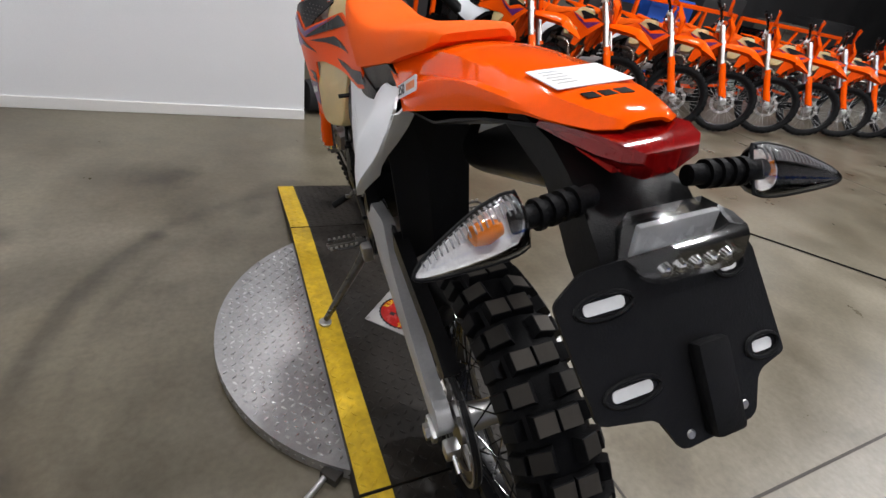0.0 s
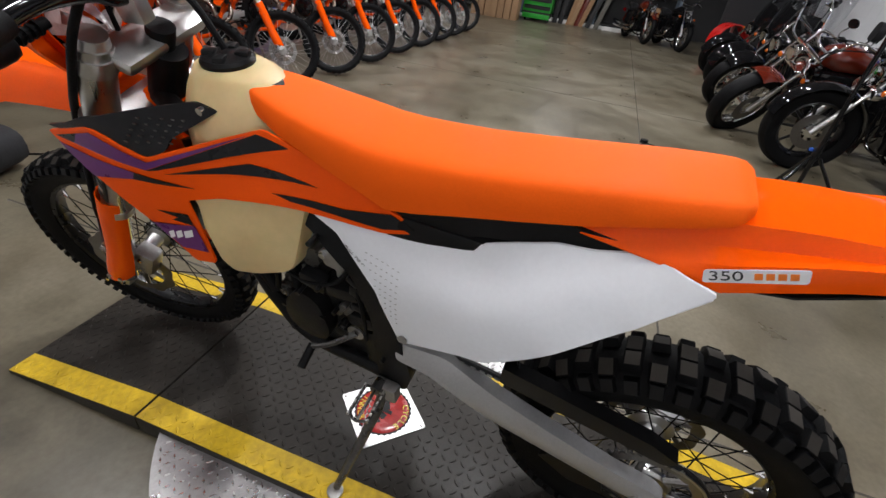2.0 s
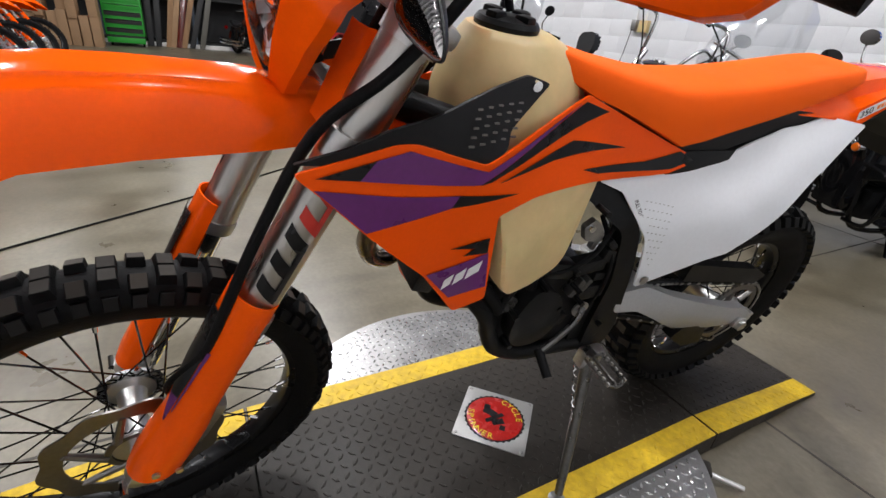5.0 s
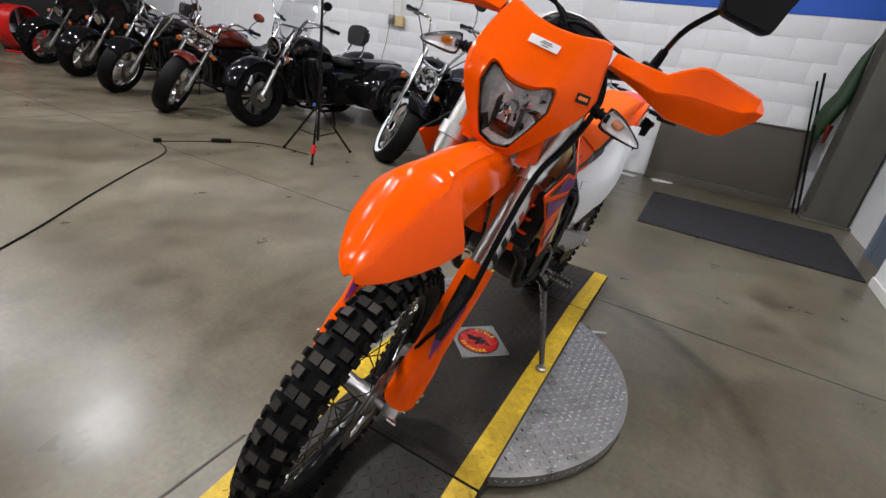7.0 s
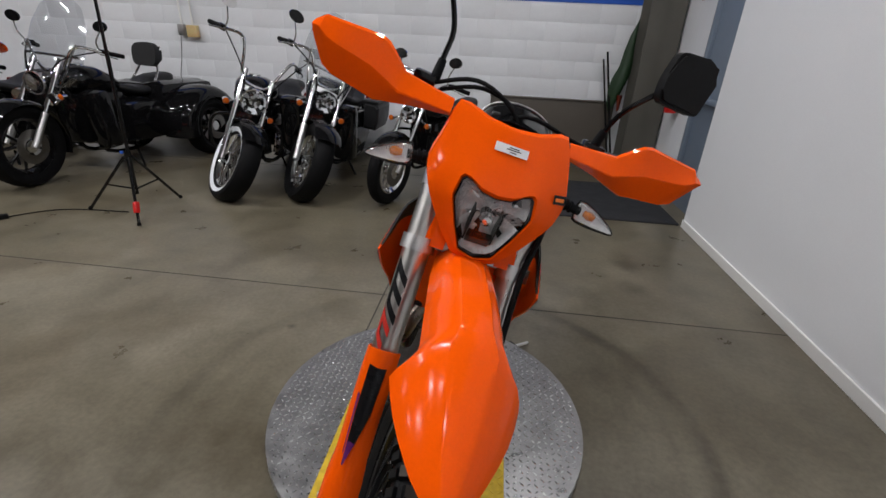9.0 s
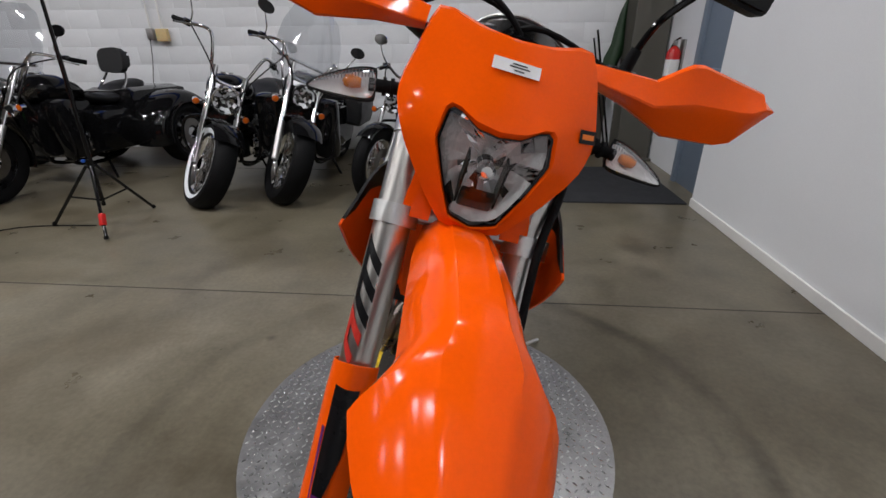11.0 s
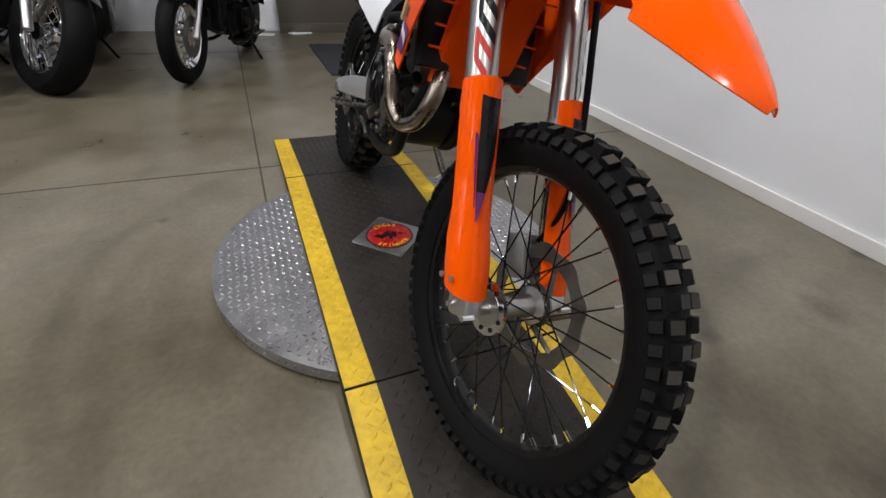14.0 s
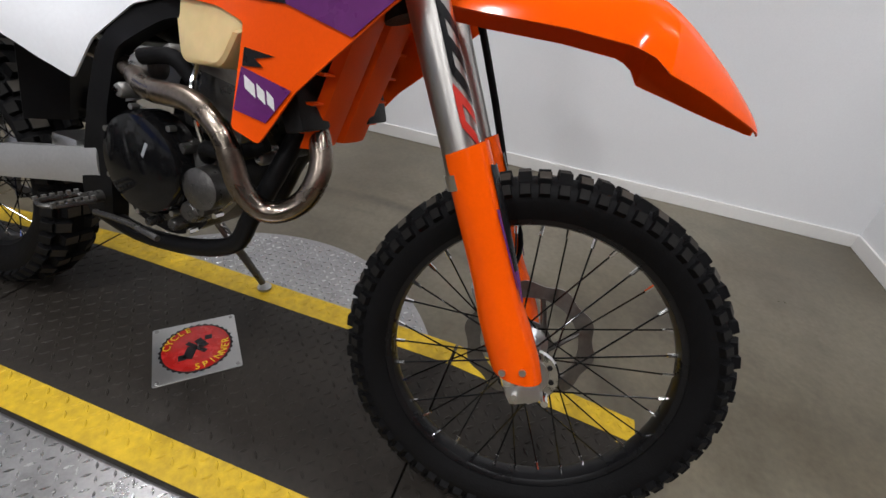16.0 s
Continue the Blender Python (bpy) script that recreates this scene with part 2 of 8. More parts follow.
M = dict(
    concrete=concrete(),
    wall=surface("white_wall_paint", (0.785, 0.795, 0.81), 0.55, vary=0.035, scale=1.5, fine=160, bump=0.0006, bump_scale=260),
    trim=surface("white_gloss_paint", (0.78, 0.77, 0.75), 0.35, vary=0.04, scale=3),
    block=surface("painted_block", (0.76, 0.77, 0.79), 0.55, vary=0.06, scale=5, fine=70, bump=0.002, bump_scale=120, by_object=0.3),
    mortar=surface("painted_joint", (0.7, 0.71, 0.73), 0.7, vary=0.08),
    blue=surface("blue_wall_paint", (0.02, 0.1, 0.5), 0.5, vary=0.06),
    brown=surface("brown_paint", (0.085, 0.072, 0.058), 0.5, vary=0.1, scale=3),
    steel_paint=surface("taupe_steel_paint", (0.1, 0.095, 0.08), 0.5, vary=0.1, scale=4),
    doorgrey=surface("blue_grey_door_paint", (0.16, 0.2, 0.255), 0.45, vary=0.06, scale=3),
    dark=surface("dark_board", (0.02, 0.02, 0.021), 0.6, vary=0.3, scale=2),
    ceil=surface("grey_ceiling_deck", (0.16, 0.16, 0.16), 0.7, vary=0.06, scale=1),
    joint=surface("dark_joint", (0.06, 0.053, 0.045), 0.8, vary=0.25, scale=9),
    tread=surface("galvanised_tread_plate", (0.33, 0.325, 0.325), 0.34, 0.85, vary=0.2, scale=14, fine=110, bump=0.0004, bump_scale=220, wear=0.08),
    # sparkle of the raised treads put into a brighter colour than the plate
    treadtop=surface("glinting_tread_metal", (0.55, 0.55, 0.55), 0.24, 0.9, vary=0.25, scale=30, fine=200, wear=0.1),
    plate=surface("worn_dark_tread_plate", (0.024, 0.0205, 0.017), 0.46, 0.0, spec=0.24, vary=0.45, scale=5, fine=70, bump=0.0006, bump_scale=160, wear=0.12),
    yellow=surface("worn_yellow_paint", (0.54, 0.355, 0.012), 0.5, vary=0.34, scale=9, fine=50, bump=0.0006),
    orange=surface("glossy_orange_plastic", (0.9, 0.096, 0.002), 0.1, vary=0.05, scale=5, fine=200, wear=0.05, spec=0.18),
    orange_matt=surface("matt_orange_plastic", (0.88, 0.088, 0.002), 0.36, vary=0.05, scale=5, fine=200, wear=0.06, spec=0.14),
    seat=surface("orange_seat_vinyl", (0.9, 0.115, 0.004), 0.62, vary=0.07, scale=6, fine=350, bump=0.0006, bump_scale=700, spec=0.12),
    white=surface("white_plastic", (0.78, 0.8, 0.83), 0.4, vary=0.035, scale=4, bump=0.00015, bump_scale=500),
    black=surface("black_plastic", (0.008, 0.008, 0.0085), 0.4, vary=0.25, scale=8, bump=0.0003, bump_scale=500, spec=0.18),
    gloss=surface("gloss_black_paint", (0.005, 0.005, 0.0055), 0.07, vary=0.2, coat=0.15, wear=0.04, spec=0.3),
    tank=surface("translucent_tank_plastic", (0.62, 0.47, 0.235), 0.42, vary=0.09, scale=6, fine=40, subsurface=0.25, wear=0.06),
    purple=surface("purple_film", (0.115, 0.018, 0.13), 0.3, vary=0.15, scale=12),
    film=surface("charcoal_film", (0.008, 0.008, 0.009), 0.3, vary=0.2, scale=12, spec=0.25),
    rubber=surface("tyre_rubber", (0.0045, 0.0045, 0.005), 0.6, vary=0.3, scale=10, fine=90, bump=0.0008, bump_scale=260, spec=0.13),
    knob=surface("worn_tread_rubber", (0.01, 0.0095, 0.009), 0.7, vary=0.3, scale=14, by_object=0.4, spec=0.15),
    knobtop=surface("dusty_tread_face", (0.045, 0.04, 0.034), 0.7, vary=0.4, scale=20, by_object=0.6, spec=0.2),
    chrome=surface("chrome", (0.78, 0.78, 0.78), 0.08, 1.0, vary=0.05, wear=0.04),
    alloy=surface("brushed_aluminium", (0.56, 0.555, 0.545), 0.36, 1.0, vary=0.08, scale=12, fine=220, bump=0.0002, bump_scale=400),
    forktube=surface("satin_fork_alloy", (0.5, 0.485, 0.46), 0.32, 1.0, vary=0.08, scale=10, stretch=(4, 1, 0.2)),
    swing=surface("satin_swingarm_alloy", (0.42, 0.42, 0.42), 0.42, 0.45, vary=0.1, scale=8, fine=150, bump=0.0003, bump_scale=300),
    cast_dark=surface("dark_cast_alloy", (0.115, 0.112, 0.108), 0.34, 0.8, vary=0.3, scale=25, bump=0.0008, bump_scale=260, wear=0.15),
    caststeel=surface("cast_alloy", (0.4, 0.395, 0.385), 0.4, 0.9, vary=0.2, scale=25, bump=0.0006, bump_scale=300),
    exhaust=surface("heat_tinted_steel", (0.25, 0.21, 0.175), 0.27, 1.0, vary=0.3, scale=9, wear=0.15),
    engine=surface("black_engine_casting", (0.009, 0.009, 0.0095), 0.4, 0.0, vary=0.3, scale=20, bump=0.0005, bump_scale=300, spec=0.2),
    frame=surface("black_powder_coat", (0.006, 0.006, 0.0065), 0.4, vary=0.25, scale=20, bump=0.0003, bump_scale=600, spec=0.15),
    rim=surface("black_anodised_rim", (0.008, 0.008, 0.009), 0.3, 0.3, vary=0.2, scale=10),
    disc=surface("brake_steel", (0.22, 0.21, 0.2), 0.38, 1.0, vary=0.15, scale=30),
    red_lens=surface("red_lens", (0.42, 0.004, 0.005), 0.08, vary=0.1, transmit=0.55, coat=0.4),
    amber_lens=surface("dark_amber_lens", (0.45, 0.085, 0.004), 0.12, vary=0.1, coat=0.4),
    amber=surface("amber_bulb", (0.75, 0.2, 0.01), 0.2, vary=0.1),
    clear=thin_glass("clear_lens", (0.97, 0.97, 0.97), 0.03, 0.02),
    frost=thin_glass("milky_clear_lens", (0.62, 0.62, 0.63), 0.12, 0.16),
    pale_lens=thin_glass("pale_lens", (0.86, 0.87, 0.88), 0.08, 0.05),
    screen=thin_glass("clear_windshield", (0.9, 0.91, 0.92), 0.05, 0.0),
    # pale and barely metallic: a mirror bowl's brightness put into its colour
    bright=surface("bright_reflector", (0.86, 0.86, 0.86), 0.24, 0.12, vary=0.1, scale=40, bump=0.002, bump_scale=90),
    foil=surface("silver_label", (0.42, 0.44, 0.47), 0.3, 0.3, vary=0.08, scale=30),
    paper=surface("white_label", (0.75, 0.75, 0.75), 0.5, vary=0.06, scale=30),
    ink=surface("dark_ink", (0.03, 0.03, 0.032), 0.6),
    red=surface("red_paint", (0.5, 0.012, 0.01), 0.3, vary=0.15, coat=0.3),
    maroon=surface("dark_red_paint", (0.1, 0.012, 0.005), 0.15, vary=0.15, coat=0.6),
    green=surface("green_cabinet_paint", (0.02, 0.3, 0.03), 0.4, vary=0.1),
    card=surface("corrugated_cardboard", (0.34, 0.21, 0.115), 0.8, vary=0.15, scale=5),
    wood=surface("raw_wood", (0.28, 0.16, 0.08), 0.7, vary=0.25, scale=6, stretch=(1, 1, 0.15)),
    leather=surface("black_leather", (0.008, 0.008, 0.009), 0.5, vary=0.2, bump=0.001, bump_scale=220),
    cloth=surface("black_nylon", (0.012, 0.012, 0.014), 0.8, vary=0.3, scale=14, bump=0.002, bump_scale=60),
    leaf=surface("dark_green_cloth", (0.012, 0.036, 0.012), 0.5, vary=0.3),
    mat=surface("black_ribbed_rubber", (0.018, 0.019, 0.022), 0.75, vary=0.25, scale=8, bump=0.002, bump_scale=90),
    badge=surface("red_badge_print", (0.35, 0.012, 0.01), 0.25, vary=0.35, scale=25),
    yellow_ink=surface("yellow_print", (0.7, 0.5, 0.02), 0.35, vary=0.1),
    orange_ink=surface("orange_print", (0.85, 0.2, 0.02), 0.4, vary=0.05),
    red_ink=surface("red_print", (0.5, 0.03, 0.02), 0.4, vary=0.05),
    glow=glowing("lamp_diffuser", LAMP_COLOUR, 30.0),
)


# ---- mesh helpers ----
def part(name, bm, material, parent=None, label="", m=None, smooth=38.0):
    """Links a bmesh as one mesh object; m is laid into the mesh."""
    if m is not None:
        bm.transform(m)
    bmesh.ops.recalc_face_normals(bm, faces=bm.faces)
    me = bpy.data.meshes.new(name)
    bm.to_mesh(me)
    bm.free()
    return mesh_part(name, me, material, parent, label, smooth)


def mesh_part(name, me, material, parent=None, label="", smooth=38.0):
    if not me.materials:
        for k in material if isinstance(material, (list, tuple)) else [material]:
            me.materials.append(M[k])
        if smooth:
            me.polygons.foreach_set("use_smooth", [True] * len(me.polygons))
            me.set_sharp_from_angle(angle=radians(smooth))
    ob = new(name, me)
    ob.parent = parent
    if label:
        ob["label"] = label
    return ob


def thing(name, label, category, m=None, group="", kind=""):
    ob = new(name)
    ob.empty_display_size = 0.1
    if m is not None:
        ob.matrix_world = m
    return tagged(ob, label, category, group, kind)


def V(*a):
    return Vector(a)


def spline(pts, steps=5, closed=False):
    """Points on a smooth line through pts."""
    p = [Vector(q) for q in pts]
    n, out = len(p), []
    if n < 3:
        return p
    for i in range(n if closed else n - 1):
        if closed:
            a, b, c, d = p[i - 1], p[i], p[(i + 1) % n], p[(i + 2) % n]
        else:
            a, b, c, d = p[max(i - 1, 0)], p[i], p[i + 1], p[min(i + 2, n - 1)]
        for k in range(steps):
            t = k / steps
            out.append(0.5 * (2 * b + (c - a) * t + (2 * a - 5 * b + 4 * c - d) * t * t + (3 * b - a - 3 * c + d) * t**3))
    if not closed:
        out.append(p[-1])
    return out


def rings_to_faces(bm, rings, cap=True, closed=False):
    vs = [[bm.verts.new(q) for q in ring] for ring in rings]
    n = len(vs[0])
    for i in range(len(vs) if closed else len(vs) - 1):
        a, b = vs[i], vs[(i + 1) % len(vs)]
        for j in range(n):
            bm.faces.new((a[j], a[(j + 1) % n], b[(j + 1) % n], b[j]))
    if cap and not closed:
        bm.faces.new(vs[0][::-1]), bm.faces.new(vs[-1])
    return bm


def tube(pts, r, n=10, steps=5, closed=False, bm=None):
    bm = bm or bmesh.new()
    path = spline(pts, steps, closed) if steps else [Vector(q) for q in pts]
    m, rings, up = len(path), [], None
    for i, q in enumerate(path):
        t = (path[(i + 1) % m] - path[i - 1]) if closed else (path[min(i + 1, m - 1)] - path[max(i - 1, 0)])
        t.normalize()
        up = t.orthogonal().normalized() if up is None else (up - up.dot(t) * t).normalized()
        side = t.cross(up)
        rad = r if isinstance(r, (int, float)) else float(np.interp(i / max(m - 1, 1), np.linspace(0, 1, len(r)), r))
        rings.append([q + rad * (math.cos(2 * math.pi * k / n) * up + math.sin(2 * math.pi * k / n) * side) for k in range(n)])
    return rings_to_faces(bm, rings, True, closed)


def rod(p0, p1, r, r1=None, n=14, bm=None):
    return tube([p0, p1], [r, r if r1 is None else r1], n, 0, False, bm)


def box(c, s, m=None, bevel=0.0, bm=None):
    bm = bm or bmesh.new()
    made = bmesh.ops.create_cube(bm, size=1.0, matrix=Matrix.Translation(c) @ (m or Matrix()) @ Matrix.Diagonal((*s, 1)))
    if bevel:
        edges = list({e for v in made["verts"] for e in v.link_edges})
        bmesh.ops.bevel(bm, geom=edges, offset=bevel, segments=2, profile=0.6, affect="EDGES")
    return bm


def lathe(prof, centre=(0, 0, 0), n=48, closed=False, bm=None, axis="X"):
    """Turns a profile of (along, radius) round an axis."""
    bm = bm or bmesh.new()
    rings = []
    for k in range(n):
        c, s = math.cos(2 * math.pi * k / n), math.sin(2 * math.pi * k / n)
        ring = []
        for a, r in prof:
            q = {"X": (a, r * c, r * s), "Y": (r * c, a, r * s), "Z": (r * c, r * s, a)}[axis]
            ring.append(Vector(centre) + Vector(q))
        rings.append(ring)
    vs = [[bm.verts.new(q) for q in ring] for ring in rings]
    m = len(prof)
    for i in range(n):
        a, b = vs[i], vs[(i + 1) % n]
        for j in range(m if closed else m - 1):
            bm.faces.new((a[j], a[(j + 1) % m], b[(j + 1) % m], b[j]))
    if not closed:
        for j in (0, m - 1):
            if prof[j][1] > 1e-4:
                bm.faces.new([ring[j] for ring in vs])
    bmesh.ops.remove_doubles(bm, verts=bm.verts, dist=1e-6)
    return bm


def rounded(outline, r, steps=3):
    """The outline with its corners rounded."""
    out, n = [], len(outline)
    for i in range(n):
        a, b, c = (Vector(outline[k % n]) for k in (i - 1, i, i + 1))
        k1, k2 = min(r, (a - b).length * 0.45), min(r, (c - b).length * 0.45)
        p, q = b + (a - b).normalized() * k1, b + (c - b).normalized() * k2
        for j in range(steps + 1):
            t = j / steps
            out.append((1 - t) ** 2 * p + 2 * t * (1 - t) * b + t * t * q)
    return [tuple(v) for v in out]


def panel(outline, f, thick, side=-1, step=0.035, corner=0.006, bm=None):
    """A curved plate over an outline of (y, z), at the depth side * f(y, z), thickened inwards."""
    own = bmesh.new()
    pts = rounded(outline, corner) if corner else outline
    own.faces.new([own.verts.new((0, y, z)) for y, z in pts])
    lo, hi = (np.array([p[k] for p in pts]) for k in (0, 1))
    for axis, vals in ((1, lo), (2, hi)):
        for v in np.arange(vals.min() + step / 2, vals.max(), step):
            co, no = [0, 0, 0], [0, 0, 0]
            co[axis], no[axis] = v, 1
            bmesh.ops.bisect_plane(own, geom=own.verts[:] + own.edges[:] + own.faces[:], plane_co=co, plane_no=no, dist=1e-5)
    for v in own.verts:
        v.co.x = side * f(v.co.y, v.co.z)
    bmesh.ops.triangulate(own, faces=[fc for fc in own.faces if len(fc.verts) > 4])
    top = own.faces[:]
    if thick:
        made = bmesh.ops.extrude_face_region(own, geom=top)
        for v in (g for g in made["geom"] if isinstance(g, bmesh.types.BMVert)):
            v.co.x -= side * thick
    if bm is None:
        return own
    me = bpy.data.meshes.new("tmp")
    own.to_mesh(me), own.free()
    bm.from_mesh(me)
    bpy.data.meshes.remove(me)
    return bm


def sheet(rows, thick, bm=None):
    """A shell through rows of points, thickened downwards along its normals."""
    own = bm or bmesh.new()
    vs = [[own.verts.new(q) for q in row] for row in rows]
    fs = [own.faces.new((vs[i][j], vs[i][j + 1], vs[i + 1][j + 1], vs[i + 1][j])) for i in range(len(vs) - 1) for j in range(len(vs[0]) - 1)]
    bmesh.ops.recalc_face_normals(own, faces=fs)
    if thick:
        bmesh.ops.solidify(own, geom=fs, thickness=thick)
    return own


def slab(outline, z0, z1, bm=None, bevel=0.0):
    """A prism over an outline of (x, y)."""
    bm = bm or bmesh.new()
    lo, hi = ([bm.verts.new((x, y, z)) for x, y in outline] for z in (z0, z1))
    n = len(outline)
    bm.faces.new(lo[::-1])
    top = bm.faces.new(hi)
    for i in range(n):
        bm.faces.new((lo[i], lo[(i + 1) % n], hi[(i + 1) % n], hi[i]))
    if bevel:
        bmesh.ops.bevel(bm, geom=list(top.edges), offset=bevel, segments=2, affect="EDGES")
    return bm


def letters(text, size, depth=0.0006):
    """Lettering as a mesh, centred, in the xy plane."""
    cu = bpy.data.curves.new("letters", "FONT")
    cu.body, cu.size, cu.extrude, cu.align_x, cu.align_y = text, size, depth / 2, "CENTER", "CENTER"
    ob = bpy.data.objects.new("letters", cu)
    scene.collection.objects.link(ob)
    bpy.context.view_layer.update()
    me = bpy.data.meshes.new_from_object(ob)
    bm = bmesh.new()
    bm.from_mesh(me)
    bpy.data.objects.remove(ob), bpy.data.meshes.remove(me), bpy.data.curves.remove(cu)
    return bm


def onto(p, right, up):
    """The pose of a label at p whose x runs along right and y along up."""
    x = Vector(right).normalized()
    z = x.cross(Vector(up)).normalized()
    y = z.cross(x)
    return Matrix.Translation(p) @ Matrix((x, y, z)).transposed().to_4x4()

# ---- the room ----
X0, X1, Y0, Y1 = -2.08, 16.0, -4.7, 6.4
WALL_X, WALL_Y = -1.885, 2.245


def structure(name, bm, material, label="", smooth=0.0):
    return tagged(part(name, bm, material, None, label, smooth=smooth), label, kind="structure")


structure("floor", box(((X0 + X1) / 2, (Y0 + Y1) / 2, -0.05), (X1 - X0 + 1, Y1 - Y0 + 1, 0.1)), "concrete", "mottled sealed grey-brown concrete floor")
# unseen ceiling added to close the room; its grey holds back bounced light
structure("ceiling", box(((X0 + X1) / 2, (Y0 + Y1) / 2, CEILING + 0.05), (X1 - X0 + 1, Y1 - Y0 + 1, 0.1)), "ceil", "unseen ceiling deck, toned grey to limit fill light")
# sawn joints in the slab, as thin dark fillets
for name, c, s in (("floor_joint_1", (7.0, -0.915, 0.0), (17.8, 0.009, 0.002)), ("floor_joint_2", (0.4, -2.2, 0.0), (0.009, 5.0, 0.0024)), ("floor_joint_3", (0.4, 1.5, 0.0), (0.009, 1.4, 0.0024)), ("floor_joint_4", (7.0, -3.6, 0.0), (17.8, 0.009, 0.002)), ("floor_joint_5", (5.2, 1.0, 0.0), (0.009, 10, 0.0022)), ("floor_joint_6", (9.9, 1.0, 0.0), (0.009, 10, 0.0022))):
    structure(name, box(c, s), "joint", "dark sawn joint in the concrete")
structure("wall_white_side", box((WALL_X - 0.06, (WALL_Y - 2.58) / 2, CEILING / 2), (0.12, WALL_Y + 2.58, CEILING)), "wall", "smooth white painted drywall")
structure("wall_white_end", box((WALL_X / 2 - 0.06, WALL_Y + 0.06, CEILING / 2), (-WALL_X + 0.12, 0.12, CEILING)), "wall", "smooth white painted drywall with a free end")
structure("baseboard_side", box((WALL_X + 0.007, (WALL_Y - 2.58) / 2, 0.035), (0.014, WALL_Y + 2.58 - 0.004, 0.07), bevel=0.004), "trim", "white painted baseboard")
structure("baseboard_end", box((WALL_X / 2 + 0.007, WALL_Y - 0.007, 0.035), (-WALL_X - 0.014, 0.014, 0.07), bevel=0.004), "trim", "white painted baseboard")
structure("wall_recess", box((X0 - 0.06, (Y0 - 2.58) / 2, CEILING / 2), (0.12, -2.58 - Y0, CEILING)), "block", "white painted side wall behind the door")
structure("wall_return", box(((X0 + WALL_X) / 2 - 0.03, -2.52, CEILING / 2), (WALL_X - X0 - 0.06, 0.119, CEILING)), "wall", "white wall return")
structure("wall_east", box((X1 + 0.06, (Y0 + Y1) / 2, CEILING / 2), (0.12, Y1 - Y0, CEILING)), "dark", "dark far wall")
structure("wall_north", box(((X0 + X1) / 2, Y1 + 0.06, CEILING / 2), (X1 - X0, 0.12, CEILING)), "dark", "dark wall behind the parked bikes")
structure("wall_hidden", box((X0 - 0.06, (WALL_Y + Y1) / 2, CEILING / 2), (0.12, Y1 - WALL_Y, CEILING)), "dark", "dark side wall")
wall_south = structure("wall_south", box(((X0 + X1) / 2, Y0 - 0.0615, CEILING / 2), (X1 - X0, 0.12, CEILING)), "mortar", "white painted concrete block wall with a blue band")
structure("blue_band", box(((X0 + X1) / 2, Y0 + 0.001, 2.13), (X1 - X0, 0.014, 0.5)), "blue", "blue painted band on the block wall")
# steel post, door and its frame
post = thing("steel_post", "taupe painted steel column beside the door", "column")
part("column", box((-1.87, -4.42, CEILING / 2), (0.1, 0.36, CEILING), bevel=0.006), "steel_paint", post)
part("flange", box((-1.87, -4.25, CEILING / 2), (0.36, 0.02, CEILING), bevel=0.004), "steel_paint", post)
part("flange", box((-1.87, -4.6, CEILING / 2), (0.36, 0.02, CEILING), bevel=0.004), "steel_paint", post)
part("base_plate", box((-1.87, -4.42, 0.012), (0.42, 0.46, 0.024), bevel=0.004), "steel_paint", post)
door = tagged(thing("door_1", "closed blue-grey steel door in a steel frame", "door"), kind="structure")
part("leaf", box((X0 + 0.02, -2.95, 1.03), (0.04, 0.74, 2.06), bevel=0.004), "doorgrey", door)
for y in (-3.36, -2.615):
    part("jamb", box((X0 + 0.035, y, 1.06), (0.07, 0.07, 2.12), bevel=0.004), "doorgrey", door, "blue-grey steel jamb")
part("head", box((X0 + 0.035, -2.98, 2.155), (0.07, 0.81, 0.07), bevel=0.004), "doorgrey", door)
part("crash_bar", box((X0 + 0.075, -2.95, 1.02), (0.05, 0.62, 0.05), bevel=0.008), "doorgrey", door)
tagged(part("rubber_mat", slab(rounded([(-1.87, -3.85), (-0.28, -3.85), (-0.28, -2.6), (-1.87, -2.6)], 0.02), 0.0, 0.012, bevel=0.004), "mat", smooth=0), "black ribbed rubber mat on the floor by the door", "mat")
board = thing("brown_board", "low dark brown board standing against the block wall", "board")
part("panel", box((-0.83, -4.61, 0.41), (1.5, 0.08, 0.81), bevel=0.006), "brown", board, smooth=30)
part("cap_strip", box((-0.83, -4.605, 0.822), (1.52, 0.1, 0.014), bevel=0.004), "brown", board, smooth=30)
part("kick_strip", box((-0.83, -4.562, 0.05), (1.5, 0.012, 0.1), bevel=0.003), "brown", board, smooth=30)
for x, y, a in ((-0.29, -4.52, 20), (0.12, -4.45, -12), (0.45, -4.5, 5)):
    tagged(part("paper_sheet", box((x, y, 0.004), (0.24, 0.12, 0.006), pose(0, 0, 0, 0, 0, a)), "paper", smooth=0), "white sheet of paper lying on the floor", "paper")
# fire extinguisher on the side wall
ext = thing("fire_extinguisher", "red fire extinguisher with white label hung on the wall", "extinguisher", pose(X0 + 0.085, -3.86, 1.02))
part("cylinder", lathe([(-0.2, 0.0), (-0.2, 0.06), (-0.17, 0.066), (0.12, 0.066), (0.16, 0.05), (0.19, 0.02), (0.2, 0.0)], n=24, axis="Z"), "red", ext)
part("label", lathe([(-0.08, 0.0672), (0.07, 0.0672)], n=24, axis="Z"), "paper", ext, "white printed label")
part("valve", box((0, 0, 0.22), (0.03, 0.05, 0.05), bevel=0.006), "caststeel", ext)
part("lever", box((0, 0.05, 0.25), (0.02, 0.12, 0.012), pose(0, 0, 0, 12), 0.004), "gloss", ext)
